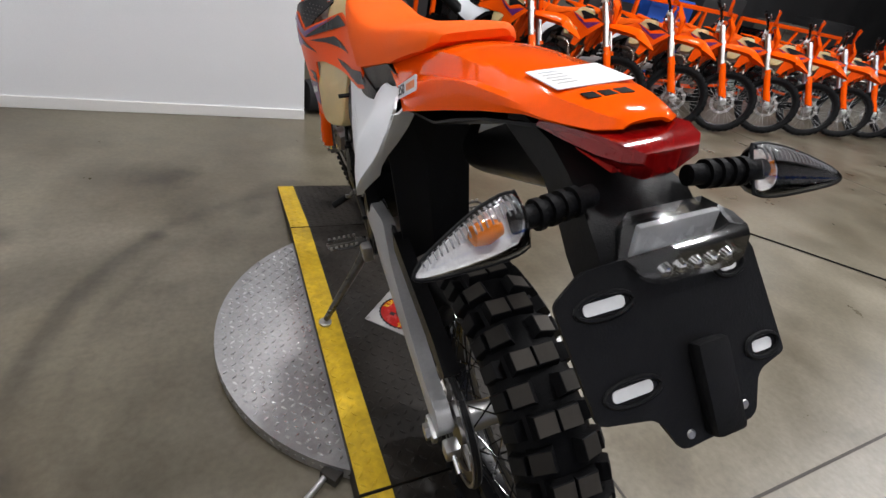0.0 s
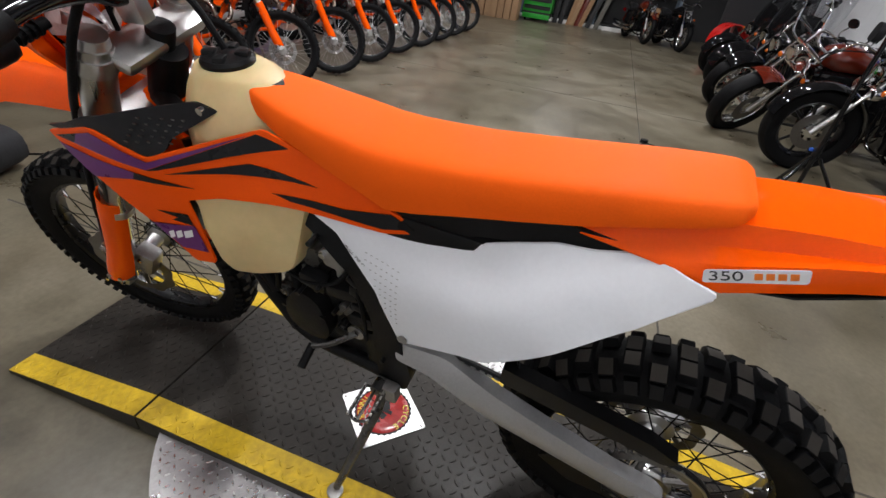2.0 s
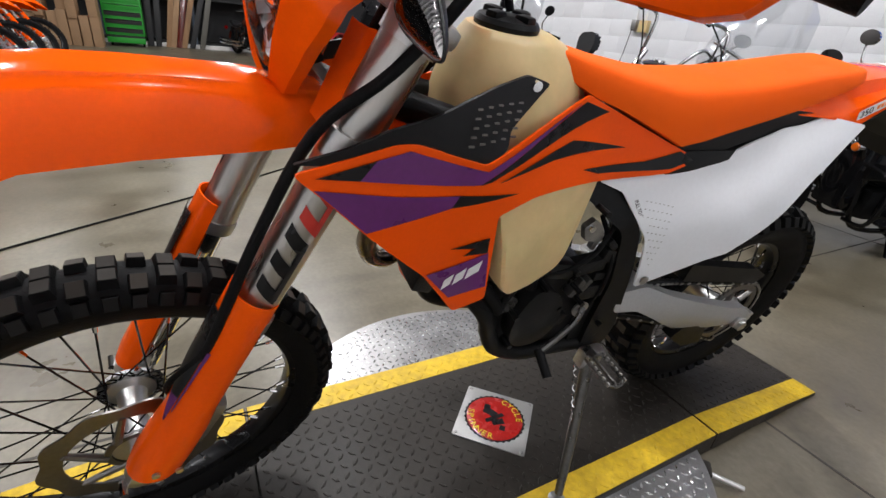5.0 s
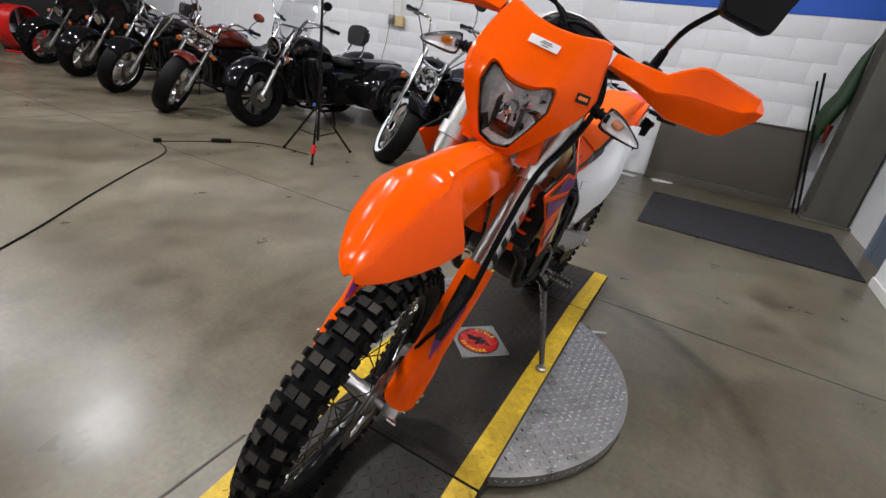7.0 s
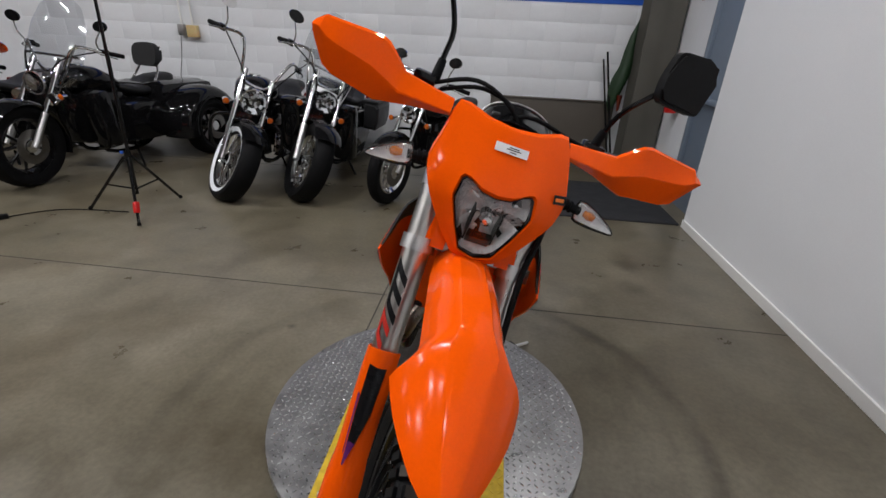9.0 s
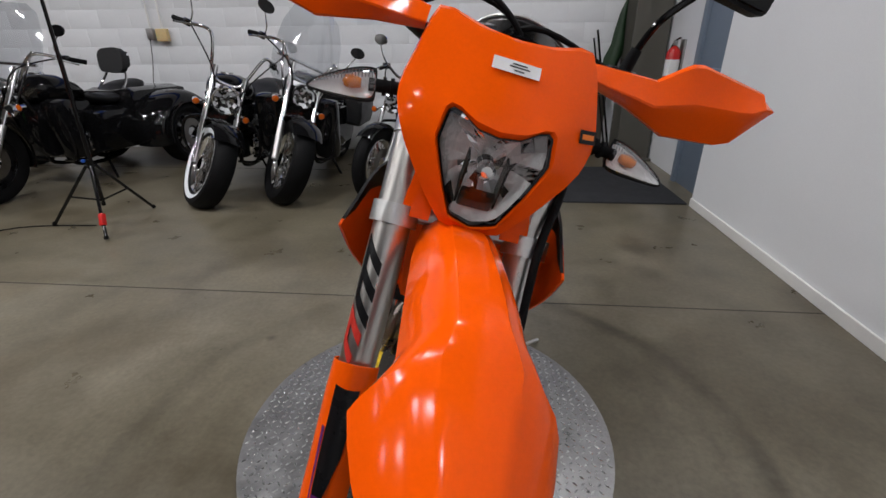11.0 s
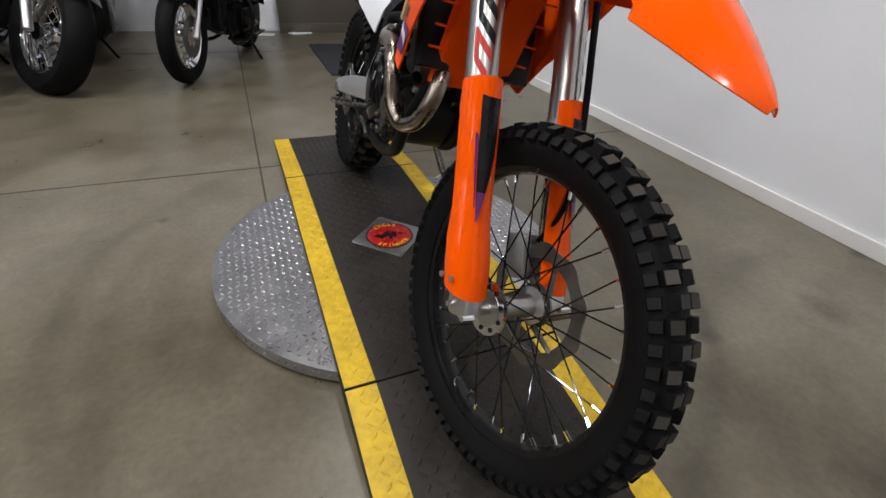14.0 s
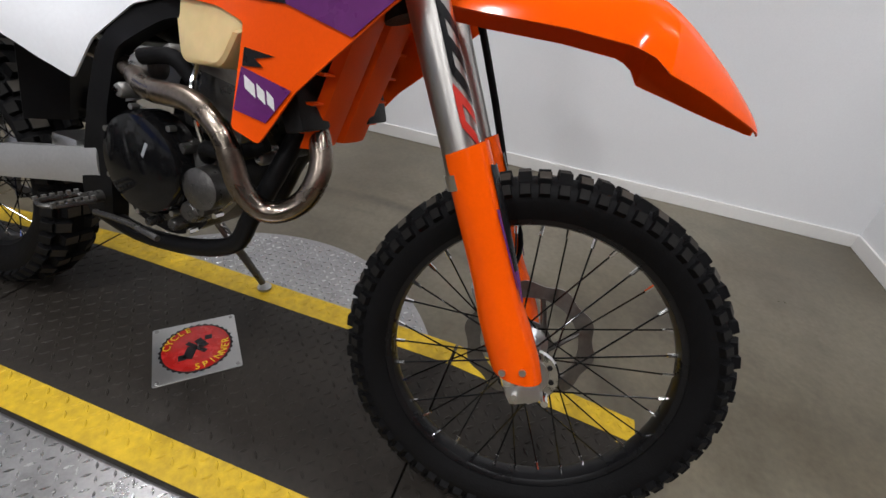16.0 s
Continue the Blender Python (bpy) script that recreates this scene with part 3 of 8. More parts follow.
part("hose", tube([(0, -0.02, 0.22), (0.0, -0.09, 0.16), (0.0, -0.085, -0.02), (0.0, -0.07, -0.12)], 0.011, 8), "rubber", ext)
part("bracket", box((-0.075, 0, 0.1), (0.02, 0.1, 0.3), bevel=0.003), "caststeel", ext)
sign = thing("wall_sign", "small red sign above the extinguisher", "sign", pose(X0 + 0.004, -3.86, 1.98))
part("board", box((0.003, 0, 0), (0.006, 0.16, 0.2)), "red", sign, smooth=0)
# folded flag leaning in the corner by the post
flag = thing("furled_flag", "dark green furled flag on thin poles leaning on the wall", "flag")
part("pole", rod((-1.66, -4.42, 0.0), (-1.39, -4.56, 1.38), 0.012), "gloss", flag)
part("pole", rod((-1.62, -4.44, 0.0), (-1.36, -4.57, 1.3), 0.01), "gloss", flag)
fold = [(0.74, 0.015, 0.0), (0.84, 0.05, 0.01), (0.98, 0.075, 0.015), (1.12, 0.085, 0.0), (1.26, 0.06, -0.01), (1.42, 0.045, 0.005), (1.58, 0.03, 0.01), (1.72, 0.008, 0.0)]
rings = [[V(-1.54 - 0.135 * (z - 0.8) + dx + w * (1 + 0.3 * math.sin(4 * a)) * math.cos(a), -4.52 + 0.55 * w * (1 + 0.3 * math.cos(3 * a)) * math.sin(a), z - 0.03 * math.cos(a)) for a in np.linspace(0, 2 * math.pi, 20, endpoint=False)] for z, w, dx in fold]
part("cloth", rings_to_faces(bmesh.new(), rings), "leaf", flag)
part("tip", tube([(-1.6, -4.45, 0.74), (-1.595, -4.455, 0.92)], [0.012, 0.035], 8, 0), "maroon", flag)
# outlet, conduit and cord on the block wall
outlet = thing("wall_outlet", "grey socket boxes with conduit and hanging cord", "outlet", pose(3.88, Y0 + 0.02, 1.39))
part("socket_box", box((0.07, 0.03, 0), (0.08, 0.06, 0.13), bevel=0.006), "caststeel", outlet)
part("socket_box", box((-0.08, 0.03, -0.01), (0.14, 0.06, 0.14), bevel=0.006), "tank", outlet, "beige socket box")
part("conduit", rod((0.07, 0.02, 0.06), (0.07, 0.02, 2.6), 0.011), "trim", outlet)
part("conduit", rod((-0.08, 0.02, 0.06), (-0.08, 0.02, 2.6), 0.011), "trim", outlet)
part("cord", tube([(0.07, 0.07, -0.05), (0.1, 0.08, -0.3), (0.2, 0.05, -0.65), (0.24, 0.1, -1.37)], 0.005, 6), "gloss", outlet)
# ceiling lamps, all out of view
for x, y, watts in LAMPS:
    lamp = thing("ceiling_light", "white linear ceiling light fitting out of view, lit", "lamp", pose(x, y, CEILING), "ceiling lights")
    part("housing", box((0, 0, -0.04), (0.72, 0.26, 0.06), bevel=0.008), "trim", lamp)
    part("diffuser", box((0, 0, -0.078), (0.6, 0.16, 0.012), bevel=0.004), "glow", lamp, "glowing opal diffuser")
    ld = bpy.data.lights.new("ceiling_light_beam", "AREA")
    ld.shape, ld.size, ld.size_y, ld.energy, ld.color = "RECTANGLE", 0.6, 0.16, watts, LAMP_COLOUR
    new("ceiling_light_beam", ld).matrix_world = look((x, y, CEILING - 0.09), (x, y + 0.0001, 0))

# ---- the turntable ----
DISC_R, DISC_Z, TOP, HALF, LEN = 0.605, 0.05, 0.075, 0.303, 0.605


def lozenge(bm, x, y, z, angle, a=0.0125, b=0.0034, h=0.0014, slope=None):
    c, s = math.cos(angle), math.sin(angle)
    q = [(x + c * u - s * v, y + s * u + c * v) for u, v in ((-a, 0), (-a * 0.3, -b), (a * 0.3, -b), (a, 0), (a * 0.3, b), (-a * 0.3, b))]
    zz = [z(*p) for p in q]
    lo = [bm.verts.new((*p, k)) for p, k in zip(q, zz)]
    hi = [bm.verts.new((x + (p[0] - x) * 0.6, y + (p[1] - y) * 0.55, k + h)) for p, k in zip(q, zz)]
    bm.faces.new(hi)
    for i in range(6):
        bm.faces.new((lo[i], lo[(i + 1) % 6], hi[(i + 1) % 6], hi[i]))


def treads(inside, z, x0, x1, y0, y1, pitch=0.0285, turn=0.0, size=1.0):
    """Raised tread lozenges, in two crossing directions, over a region."""
    bm = bmesh.new()
    for i, x in enumerate(np.arange(x0, x1, pitch)):
        for j, y in enumerate(np.arange(y0, y1, pitch)):
            if inside(x, y):
                lozenge(bm, x, y, z, turn + radians(45 if (i + j) % 2 else -45), 0.0125 * size, 0.0036 * size, 0.0019)
    return bm


table = thing("motorcycle_turntable", "round tread-plate turntable with a dark drive-on ramp", "turntable")
circle = [(DISC_R * math.cos(a), DISC_R * math.sin(a)) for a in np.linspace(0, 2 * math.pi, 96, endpoint=False)]
disc = part("disc", slab(circle, 0.012, DISC_Z, bevel=0.002), "tread", table, "bright galvanised tread-plate disc", smooth=30)
tagged(part("disc_tread", treads(lambda x, y: math.hypot(x, y) < DISC_R - 0.014 and abs(x) > HALF + 0.012, lambda x, y: DISC_Z, -0.6, 0.6, -0.6, 0.6, 0.0235, 0.0, 0.85), "treadtop", disc, smooth=0), kind="stuff")
part("skirt_band", lathe([(0.004, DISC_R - 0.02), (0.03, DISC_R - 0.02)], n=64, axis="Z"), "gloss", table)
edge = bmesh.new()
for k in range(150):
    a = 2 * math.pi * k / 150
    m = Matrix.Rotation(a, 4, "Z") @ Matrix.Translation((DISC_R, 0, 0.031)) @ Matrix.Rotation(radians(90), 4, "Y")
    one = bmesh.new()
    lozenge(one, 0, 0, lambda x, y: 0, radians(45 if k % 2 else -45), 0.009, 0.003)
    one.transform(m)
    me = bpy.data.meshes.new("tmp")
    one.to_mesh(me), one.free()
    edge.from_mesh(me)
    bpy.data.meshes.remove(me)
tagged(part("edge_tread", edge, "treadtop", disc, smooth=0), kind="stuff")
GAP, STRIPE = 0.005, 0.225
FRONT_END, REAR_END, LIP = 1.125, -1.235, 0.014


def deck_z(y):
    return float(np.interp(y, [REAR_END, -LEN, LEN, FRONT_END], [LIP, TOP, TOP, LIP]))


def deck(name, y0, y1, label):
    """A deck piece: a dark folded plate with a yellow painted strip along each side."""
    bm = bmesh.new()
    ends = [(y0, deck_z(y0)), (y1, deck_z(y1))]
    th = 0.01 if abs(y0 - y1) < 1.3 and abs(ends[0][1] - ends[1][1]) > 0.01 else 0.022
    vs = [[bm.verts.new((x, y, z - d)) for d in (0, min(th, z - 0.002))] for y, z in ends for x in (-HALF, HALF)]
    (a, a2), (b, b2), (c, c2), (d, d2) = vs
    for f in ((a, b, d, c), (a2, c2, d2, b2), (a, c, c2, a2), (b, b2, d2, d), (a, a2, b2, b), (c, d, d2, c2)):
        bm.faces.new(f)
    bmesh.ops.bevel(bm, geom=bm.edges[:], offset=0.0015, segments=2, affect="EDGES")
    base = part(name, bm, "plate", table, label, smooth=30)
    tagged(part("deck_tread", treads(lambda x, y: abs(x) < STRIPE - 0.012 and not (abs(x) + abs(y + 0.02) < 0.165), lambda x, y: deck_z(y), -0.21, 0.215, y0 + 0.018, y1 - 0.01), "plate", base, smooth=0), kind="stuff")
    for s in (-1, 1):
        xs = (s * STRIPE, s * (HALF - 0.001))
        sb = bmesh.new()
        q = [[sb.verts.new((x, y, deck_z(y) + k)) for x in xs] for y in (y0 + 0.002, y1 - 0.002) for k in (0.0012, -0.004)]
        (t0, t1), (u0, u1), (v0, v1), (w0, w1) = q
        for f in ((t0, t1, v1, v0), (t0, v0, w0, u0), (t1, u1, w1, v1), (t0, u0, u1, t1), (v0, v1, w1, w0)):
            sb.faces.new(f)
        strip = part("painted_strip", sb, "yellow", base, "worn yellow painted edge strip", smooth=0)
        lo, hi = min(xs), max(xs)
        tr = treads(lambda x, y: lo + 0.008 < x < hi - 0.008, lambda x, y: deck_z(y) + 0.0012, lo + 0.012, hi, y0 + 0.018, y1 - 0.01)
        me = bpy.data.meshes.new("painted_tread")
        bmesh.ops.recalc_face_normals(tr, faces=tr.faces)
        tr.to_mesh(me), tr.free()
        joined = bmesh.new()
        joined.from_mesh(strip.data), joined.from_mesh(me)
        joined.to_mesh(strip.data), joined.free()
        bpy.data.meshes.remove(me)
        # folded side flange below the strip
        fl = bmesh.new()
        x0, x1 = s * (HALF - 0.004), s * (HALF + 0.0005)
        lows = [(y, max(0.001, deck_z(y) - 0.062)) for y in (y0 + 0.001, y1 - 0.001)]
        ring = [[fl.verts.new((x, y, z)) for x, z in ((x0, lz), (x1, lz), (x1, deck_z(y) - 0.004), (x0, deck_z(y) - 0.004))] for y, lz in lows]
        for i in range(4):
            fl.faces.new((ring[0][i], ring[0][(i + 1) % 4], ring[1][(i + 1) % 4], ring[1][i]))
        fl.faces.new(ring[0][::-1]), fl.faces.new(ring[1])
        part("side_flange", fl, "plate", base, smooth=0)
    return base


deck("deck_centre", -LEN + GAP / 2, LEN - GAP / 2, "dark worn tread-plate deck with yellow edges")
deck("ramp", LEN + GAP / 2, FRONT_END, "dark worn tread-plate ramp with yellow edges")
deck("ramp", REAR_END, -LEN - GAP / 2, "dark worn tread-plate ramp with yellow edges")
# locking pin at the rim of the disc
part("lock_pin", rod((-0.36, -0.505, 0.026), (-0.43, -0.56, 0.018), 0.008), "alloy", table)
part("pin_bracket", box((-0.34, -0.5, 0.024), (0.05, 0.05, 0.03), pose(0, 0, 0, 0, 0, 40), 0.005), "plate", table)
# badge plate on the deck
badge = thing("badge_plate", "square metal badge plate with a round red emblem", "badge", pose(0.002, -0.02, TOP + 0.0008, 0, 0, 45))
part("plate", slab(rounded([(-0.1, -0.1), (0.1, -0.1), (0.1, 0.1), (-0.1, 0.1)], 0.006), 0, 0.003, bevel=0.0008), "alloy", badge, "bright aluminium plate", smooth=30)
toothed = [((0.088 if k % 2 else 0.0835) * math.cos(math.pi * k / 32), (0.088 if k % 2 else 0.0835) * math.sin(math.pi * k / 32)) for k in range(64)]
part("ring", slab(toothed, 0.003, 0.0036), "film", badge, smooth=0)
part("emblem", lathe([(0.0036, 0.0), (0.0046, 0.0), (0.0046, 0.058), (0.0042, 0.079), (0.0036, 0.08)], n=48, axis="Z"), "badge", badge, "shiny domed red print")
tagged(badge)
fig = bmesh.new()
for (x, y, a, w, h) in ((-0.012, 0.012, 30, 0.035, 0.02), (0.016, -0.016, -20, 0.04, 0.024), (0.0, 0.0, 45, 0.06, 0.012), (0.028, -0.034, 0, 0.018, 0.018), (-0.028, 0.03, 0, 0.016, 0.018)):
    box((x, y, 0.0049), (w, h, 0.001), pose(0, 0, 0, 0, 0, a), 0.0004, fig)
part("silhouette", fig, "film", badge, smooth=0)
for k, (x, y) in enumerate(((0.09, 0.09), (-0.09, 0.09), (0.09, -0.09), (-0.09, -0.09))):
    part("rivet", lathe([(0.003, 0.005), (0.0055, 0.004), (0.006, 0.0)], (x, y, 0), n=12, axis="Z"), "caststeel", badge)
# up on the badge is towards -y of the room, turned by the plate's 45 degrees
for word, mid, span, flip in (("CYCLE", -90 - 45, 62, 1), ("SPINNER", 90 - 45, 92, -1)):
    for k, ch in enumerate(word):
        a = radians(mid - flip * (k / (len(word) - 1) - 0.5) * span)
        up = V(math.cos(a), math.sin(a), 0) * flip
        ch_bm = letters(ch, 0.026, 0.0012)
        part("letter", ch_bm, "yellow_ink", badge, m=onto((0.069 * math.cos(a), 0.069 * math.sin(a), 0.0052), up.cross(V(0, 0, 1)), up), smooth=0)

# ---- the dirt bike ----
R_AXLE, F_AXLE = V(0, 0.022, 0.341), V(0, 1.495, 0.347)
RAKE = 26.1
STEER_FOOT = V(0, 1.595, 0)
STEER_AXIS = V(0, -math.sin(radians(RAKE)), math.cos(radians(RAKE)))


def steered(deg):
    return Matrix.Translation(STEER_FOOT) @ Matrix.Rotation(radians(deg), 4, STEER_AXIS) @ Matrix.Translation(-STEER_FOOT)


def lerp_fn(xs, ys):
    return lambda v: float(np.interp(v, xs, ys))


SHARED = {}


def shared(key, make, material, smooth=38.0):
    """A mesh that alike pieces share."""
    if key not in SHARED:
        bm = make()
        bmesh.ops.recalc_face_normals(bm, faces=bm.faces)
        me = bpy.data.meshes.new(key)
        bm.to_mesh(me)
        bm.free()
        for k in material if isinstance(material, (list, tuple)) else [material]:
            me.materials.append(M[k])
        if smooth:
            me.polygons.foreach_set("use_smooth", [True] * len(me.polygons))
            me.set_sharp_from_angle(angle=radians(smooth))
        SHARED[key] = me
    return SHARED[key]


def piece(name, me, parent, m):
    ob = new(name, me)
    ob.parent = parent
    ob.matrix_basis = m
    return ob


def tread_block(w, l, h):
    bm = bmesh.new()
    lo = [bm.verts.new((sx * w * 0.56, sy * l * 0.56, -0.008)) for sx, sy in ((-1, -1), (1, -1), (1, 1), (-1, 1))]
    hi = [bm.verts.new((sx * w * 0.48, sy * l * 0.48, h)) for sx, sy in ((-1, -1), (1, -1), (1, 1), (-1, 1))]
    tp = [bm.verts.new((sx * w * 0.44, sy * l * 0.43, h + 0.0012)) for sx, sy in ((-1, -1), (1, -1), (1, 1), (-1, 1))]
    for a, b in ((lo, hi), (hi, tp)):
        for i in range(4):
            bm.faces.new((a[i], a[(i + 1) % 4], b[(i + 1) % 4], b[i]))
    bm.faces.new(tp).material_index = 1
    return bm


def wheel(parent, m, key, R, rim_r, width, rows, knob, hub_r, hub_w, full=True):
    """A spoked wheel about its axle (local x): rim, tyre with tread blocks, hub and spokes."""
    rw = width * 0.27
    prof = [(-rw, rim_r + 0.004), (-rw, rim_r - 0.004), (-rw * 0.8, rim_r - 0.013), (-rw * 0.3, rim_r - 0.017), (rw * 0.3, rim_r - 0.017), (rw * 0.8, rim_r - 0.013), (rw, rim_r - 0.004), (rw, rim_r + 0.004), (rw * 0.8, rim_r + 0.004), (-rw * 0.8, rim_r + 0.004)]
    rim = piece("wheel", shared(key + "_rim", lambda: lathe(prof, n=64, closed=True), "rim"), parent, m)
    rim["label"] = "black spoked wheel with a knobbly tyre"
    h, c = width / 2, R - 0.013
    t = c - rim_r
    tyre = [(-h * 0.6, rim_r - 0.003), (-h * 0.78, rim_r + t * 0.15), (-h * 0.95, rim_r + t * 0.4), (-h * 0.98, rim_r + t * 0.62), (-h * 0.86, rim_r + t * 0.82), (-h * 0.55, rim_r + t * 0.95), (-h * 0.2, c), (h * 0.2, c), (h * 0.55, rim_r + t * 0.95), (h * 0.86, rim_r + t * 0.82), (h * 0.98, rim_r + t * 0.62), (h * 0.95, rim_r + t * 0.4), (h * 0.78, rim_r + t * 0.15), (h * 0.6, rim_r - 0.003), (0, rim_r + 0.002)]
    piece("tyre", shared(key + "_tyre", lambda: lathe(tyre, n=72, closed=True), "rubber", 60), rim, Matrix())["label"] = "black rubber tyre"
    kw, kl, kh = knob
    if full:
        centre, shoulder = shared(key + "_block", lambda: tread_block(kw, kl, kh), ("rubber", "knobtop"), 20), shared(key + "_shoulder", lambda: tread_block(kw * 0.8, kl * 0.82, kh * 0.8), ("rubber", "knob"), 20)
        for k in range(rows):
            a = 2 * math.pi * k / rows
            turn = Matrix.Rotation(a, 4, "X")
            if k % 2:
                spots = ((-kw * 0.52, 0, 0, centre), (kw * 0.52, 0, 0, centre))
            else:
                spots = ((-h * 0.52, -0.004, -24, centre), (h * 0.52, -0.004, 24, centre))
            for x, dr, tilt, me in (*spots, (-h * 0.9, -0.018, -58, shoulder), (h * 0.9, -0.018, 58, shoulder)):
                piece("tread_block", me, rim, turn @ Matrix.Translation((x, 0, c + dr)) @ Matrix.Rotation(radians(tilt), 4, "Y"))
    else:
        def ring():
            bm = bmesh.new()
            for k in range(rows):
                for x in ((-kw * 0.52, kw * 0.52) if k % 2 else (-h * 0.7, h * 0.7)):
                    box((0, 0, 0), (kw, kl, kh * 2), Matrix.Rotation(2 * math.pi * k / rows, 4, "X") @ Matrix.Translation((x, 0, c - (0.004 if k % 2 else 0.01))), bm=bm)
            return bm
        tagged(piece("tread", shared(key + "_ring", ring, "rubber", 0), rim, Matrix()), kind="stuff")
    hub = [(-hub_w, 0.012), (-hub_w, hub_r * 0.9), (-hub_w * 0.92, hub_r), (-hub_w * 0.8, hub_r), (-hub_w * 0.7, hub_r * 0.62), (0, hub_r * 0.5), (hub_w * 0.7, hub_r * 0.62), (hub_w * 0.8, hub_r), (hub_w * 0.92, hub_r), (hub_w, hub_r * 0.9), (hub_w, 0.012)]
    piece("hub", shared(key + "_hub", lambda: lathe(hub, n=28), "alloy"), rim, Matrix())["label"] = "bright alloy hub"
    count = 36
    ends = []
    for k in range(count):
        s = -1 if k % 2 else 1
        a = 2 * math.pi * k / count
        lead = radians(52) * (1 if (k // 2) % 2 else -1)
        p0 = V(s * hub_w * 0.86, hub_r * 0.93 * math.cos(a + lead), hub_r * 0.93 * math.sin(a + lead))
        p1 = V(s * 0.004, (rim_r - 0.016) * math.cos(a), (rim_r - 0.016) * math.sin(a))
        ends.append((p0, p1))
    if full:
        for p0, p1 in ends:
            d = p1 - p0
            turn = d.to_track_quat("Z", "Y").to_matrix().to_4x4()
            piece("spoke", shared(key + "_spoke", lambda: rod((0, 0, 0), (0, 0, d.length), 0.0016, n=6), "gloss"), rim, Matrix.Translation(p0) @ turn)
            piece("nipple", shared("nipple", lambda: rod((0, 0, -0.018), (0, 0, 0), 0.0032, 0.0036, n=6), "chrome"), rim, Matrix.Translation(p1) @ turn)
    else:
        def all_spokes():
            bm = bmesh.new()
            for p0, p1 in ends:
                rod(p0, p1, 0.0016, n=4, bm=bm)
            return bm
        tagged(piece("spokes", shared(key + "_spokes", all_spokes, "alloy"), rim, Matrix()), kind="stuff")
    return rim


def wave_disc(r, r_in, waves, t, holes=True):
    """A wavy brake disc round x, with openings between its carrier arms."""
    bm = bmesh.new()
    n = waves * 8
    out = [(r * (1 + 0.035 * math.cos(waves * a)), a) for a in np.linspace(0, 2 * math.pi, n, endpoint=False)]
    mid = r * 0.76
    rings = [[V(x, rr * math.cos(a), rr * math.sin(a)) for x, rr in ((-t, ro), (t, ro), (t, mid), (-t, mid))] for ro, a in out]
    rings_to_faces(bm, rings, False, True)
    return bm


def brake_disc(parent, x, r, r_in, waves, t, label):
    part("brake_disc", wave_disc(r, r_in, waves, t), "disc", parent, label, Matrix.Translation((x, 0, 0)))
    part("disc_carrier", lathe([(-t * 1.4, r_in * 0.85), (t * 1.4, r_in * 0.85), (t * 1.4, r_in * 1.08), (-t * 1.4, r_in * 1.08)], (x, 0, 0), 28, True), "disc", parent)
    mid = r * 0.76
    for k in range(6):
        a = 2 * math.pi * k / 6
        part("disc_arm", rod((x, r_in * math.cos(a), r_in * math.sin(a)), (x, mid * 1.04 * math.cos(a + 0.5), mid * 1.04 * math.sin(a + 0.5)), 0.007, 0.005, 8), "disc", parent)


def sprocket(r, teeth):
    bm = bmesh.new()
    n = teeth * 4
    rings = []
    for k in range(n):
        a = 2 * math.pi * k / n
        ro = r + (0.005 if k % 4 in (0, 1) else -0.003)
        rings.append([V(x, q * math.cos(a), q * math.sin(a)) for x, q in ((-0.003, ro), (0.003, ro), (0.003, r * 0.8), (-0.003, r * 0.8))])
    rings_to_faces(bm, rings, False, True)
    for k in range(6):
        a = 2 * math.pi * k / 6
        rod((0, 0.05 * math.cos(a), 0.05 * math.sin(a)), (0, r * 0.84 * math.cos(a + 0.2), r * 0.84 * math.sin(a + 0.2)), 0.008, 0.006, 8, bm)
    return bm


def fair(pins):
    """A smooth depth over (y, z) through a few pins of (y, z, depth): a thin bent plate."""
    p = np.array(pins, float)
    n = len(p)
    bend = lambda r: np.where(r > 0, r * r * np.log(np.maximum(r, 1e-9)), 0.0)  # noqa: E731
    a = np.zeros((n + 3, n + 3))
    a[:n, :n] = bend(np.linalg.norm(p[:, None, :2] - p[None, :, :2], axis=2))
    a[:n, n], a[:n, n + 1:] = 1, p[:, :2]
    a[n:, :n] = a[:n, n:].T
    w = np.linalg.solve(a, np.concatenate([p[:, 2], [0, 0, 0]]))
    return lambda y, z: float(w[:n] @ bend(np.hypot(p[:, 0] - y, p[:, 1] - z)) + w[n] + w[n + 1] * y + w[n + 2] * z)


SHROUD = [(1.25, 0.891), (1.195, 0.906), (1.143, 0.921), (1.118, 0.921), (1.086, 0.911), (1.023, 0.891), (0.933, 0.921), (0.828, 0.954), (0.701, 0.909), (0.523, 0.848), (0.601, 0.829), (0.762, 0.826), (0.914, 0.822), (0.978, 0.808), (0.97, 0.735), (0.963, 0.656), (1.018, 0.643), (1.083, 0.731), (1.171, 0.814), (1.214, 0.858)]
WHITE = [(0.752, 0.817), (0.696, 0.798), (0.611, 0.707), (0.587, 0.64), (0.566, 0.577), (0.467, 0.632), (0.388, 0.674), (0.285, 0.765), (0.2, 0.848), (0.13, 0.936), (0.213, 0.94), (0.278, 0.921), (0.33, 0.913), (0.384, 0.89), (0.441, 0.862), (0.48, 0.868), (0.525, 0.854), (0.6, 0.832)]
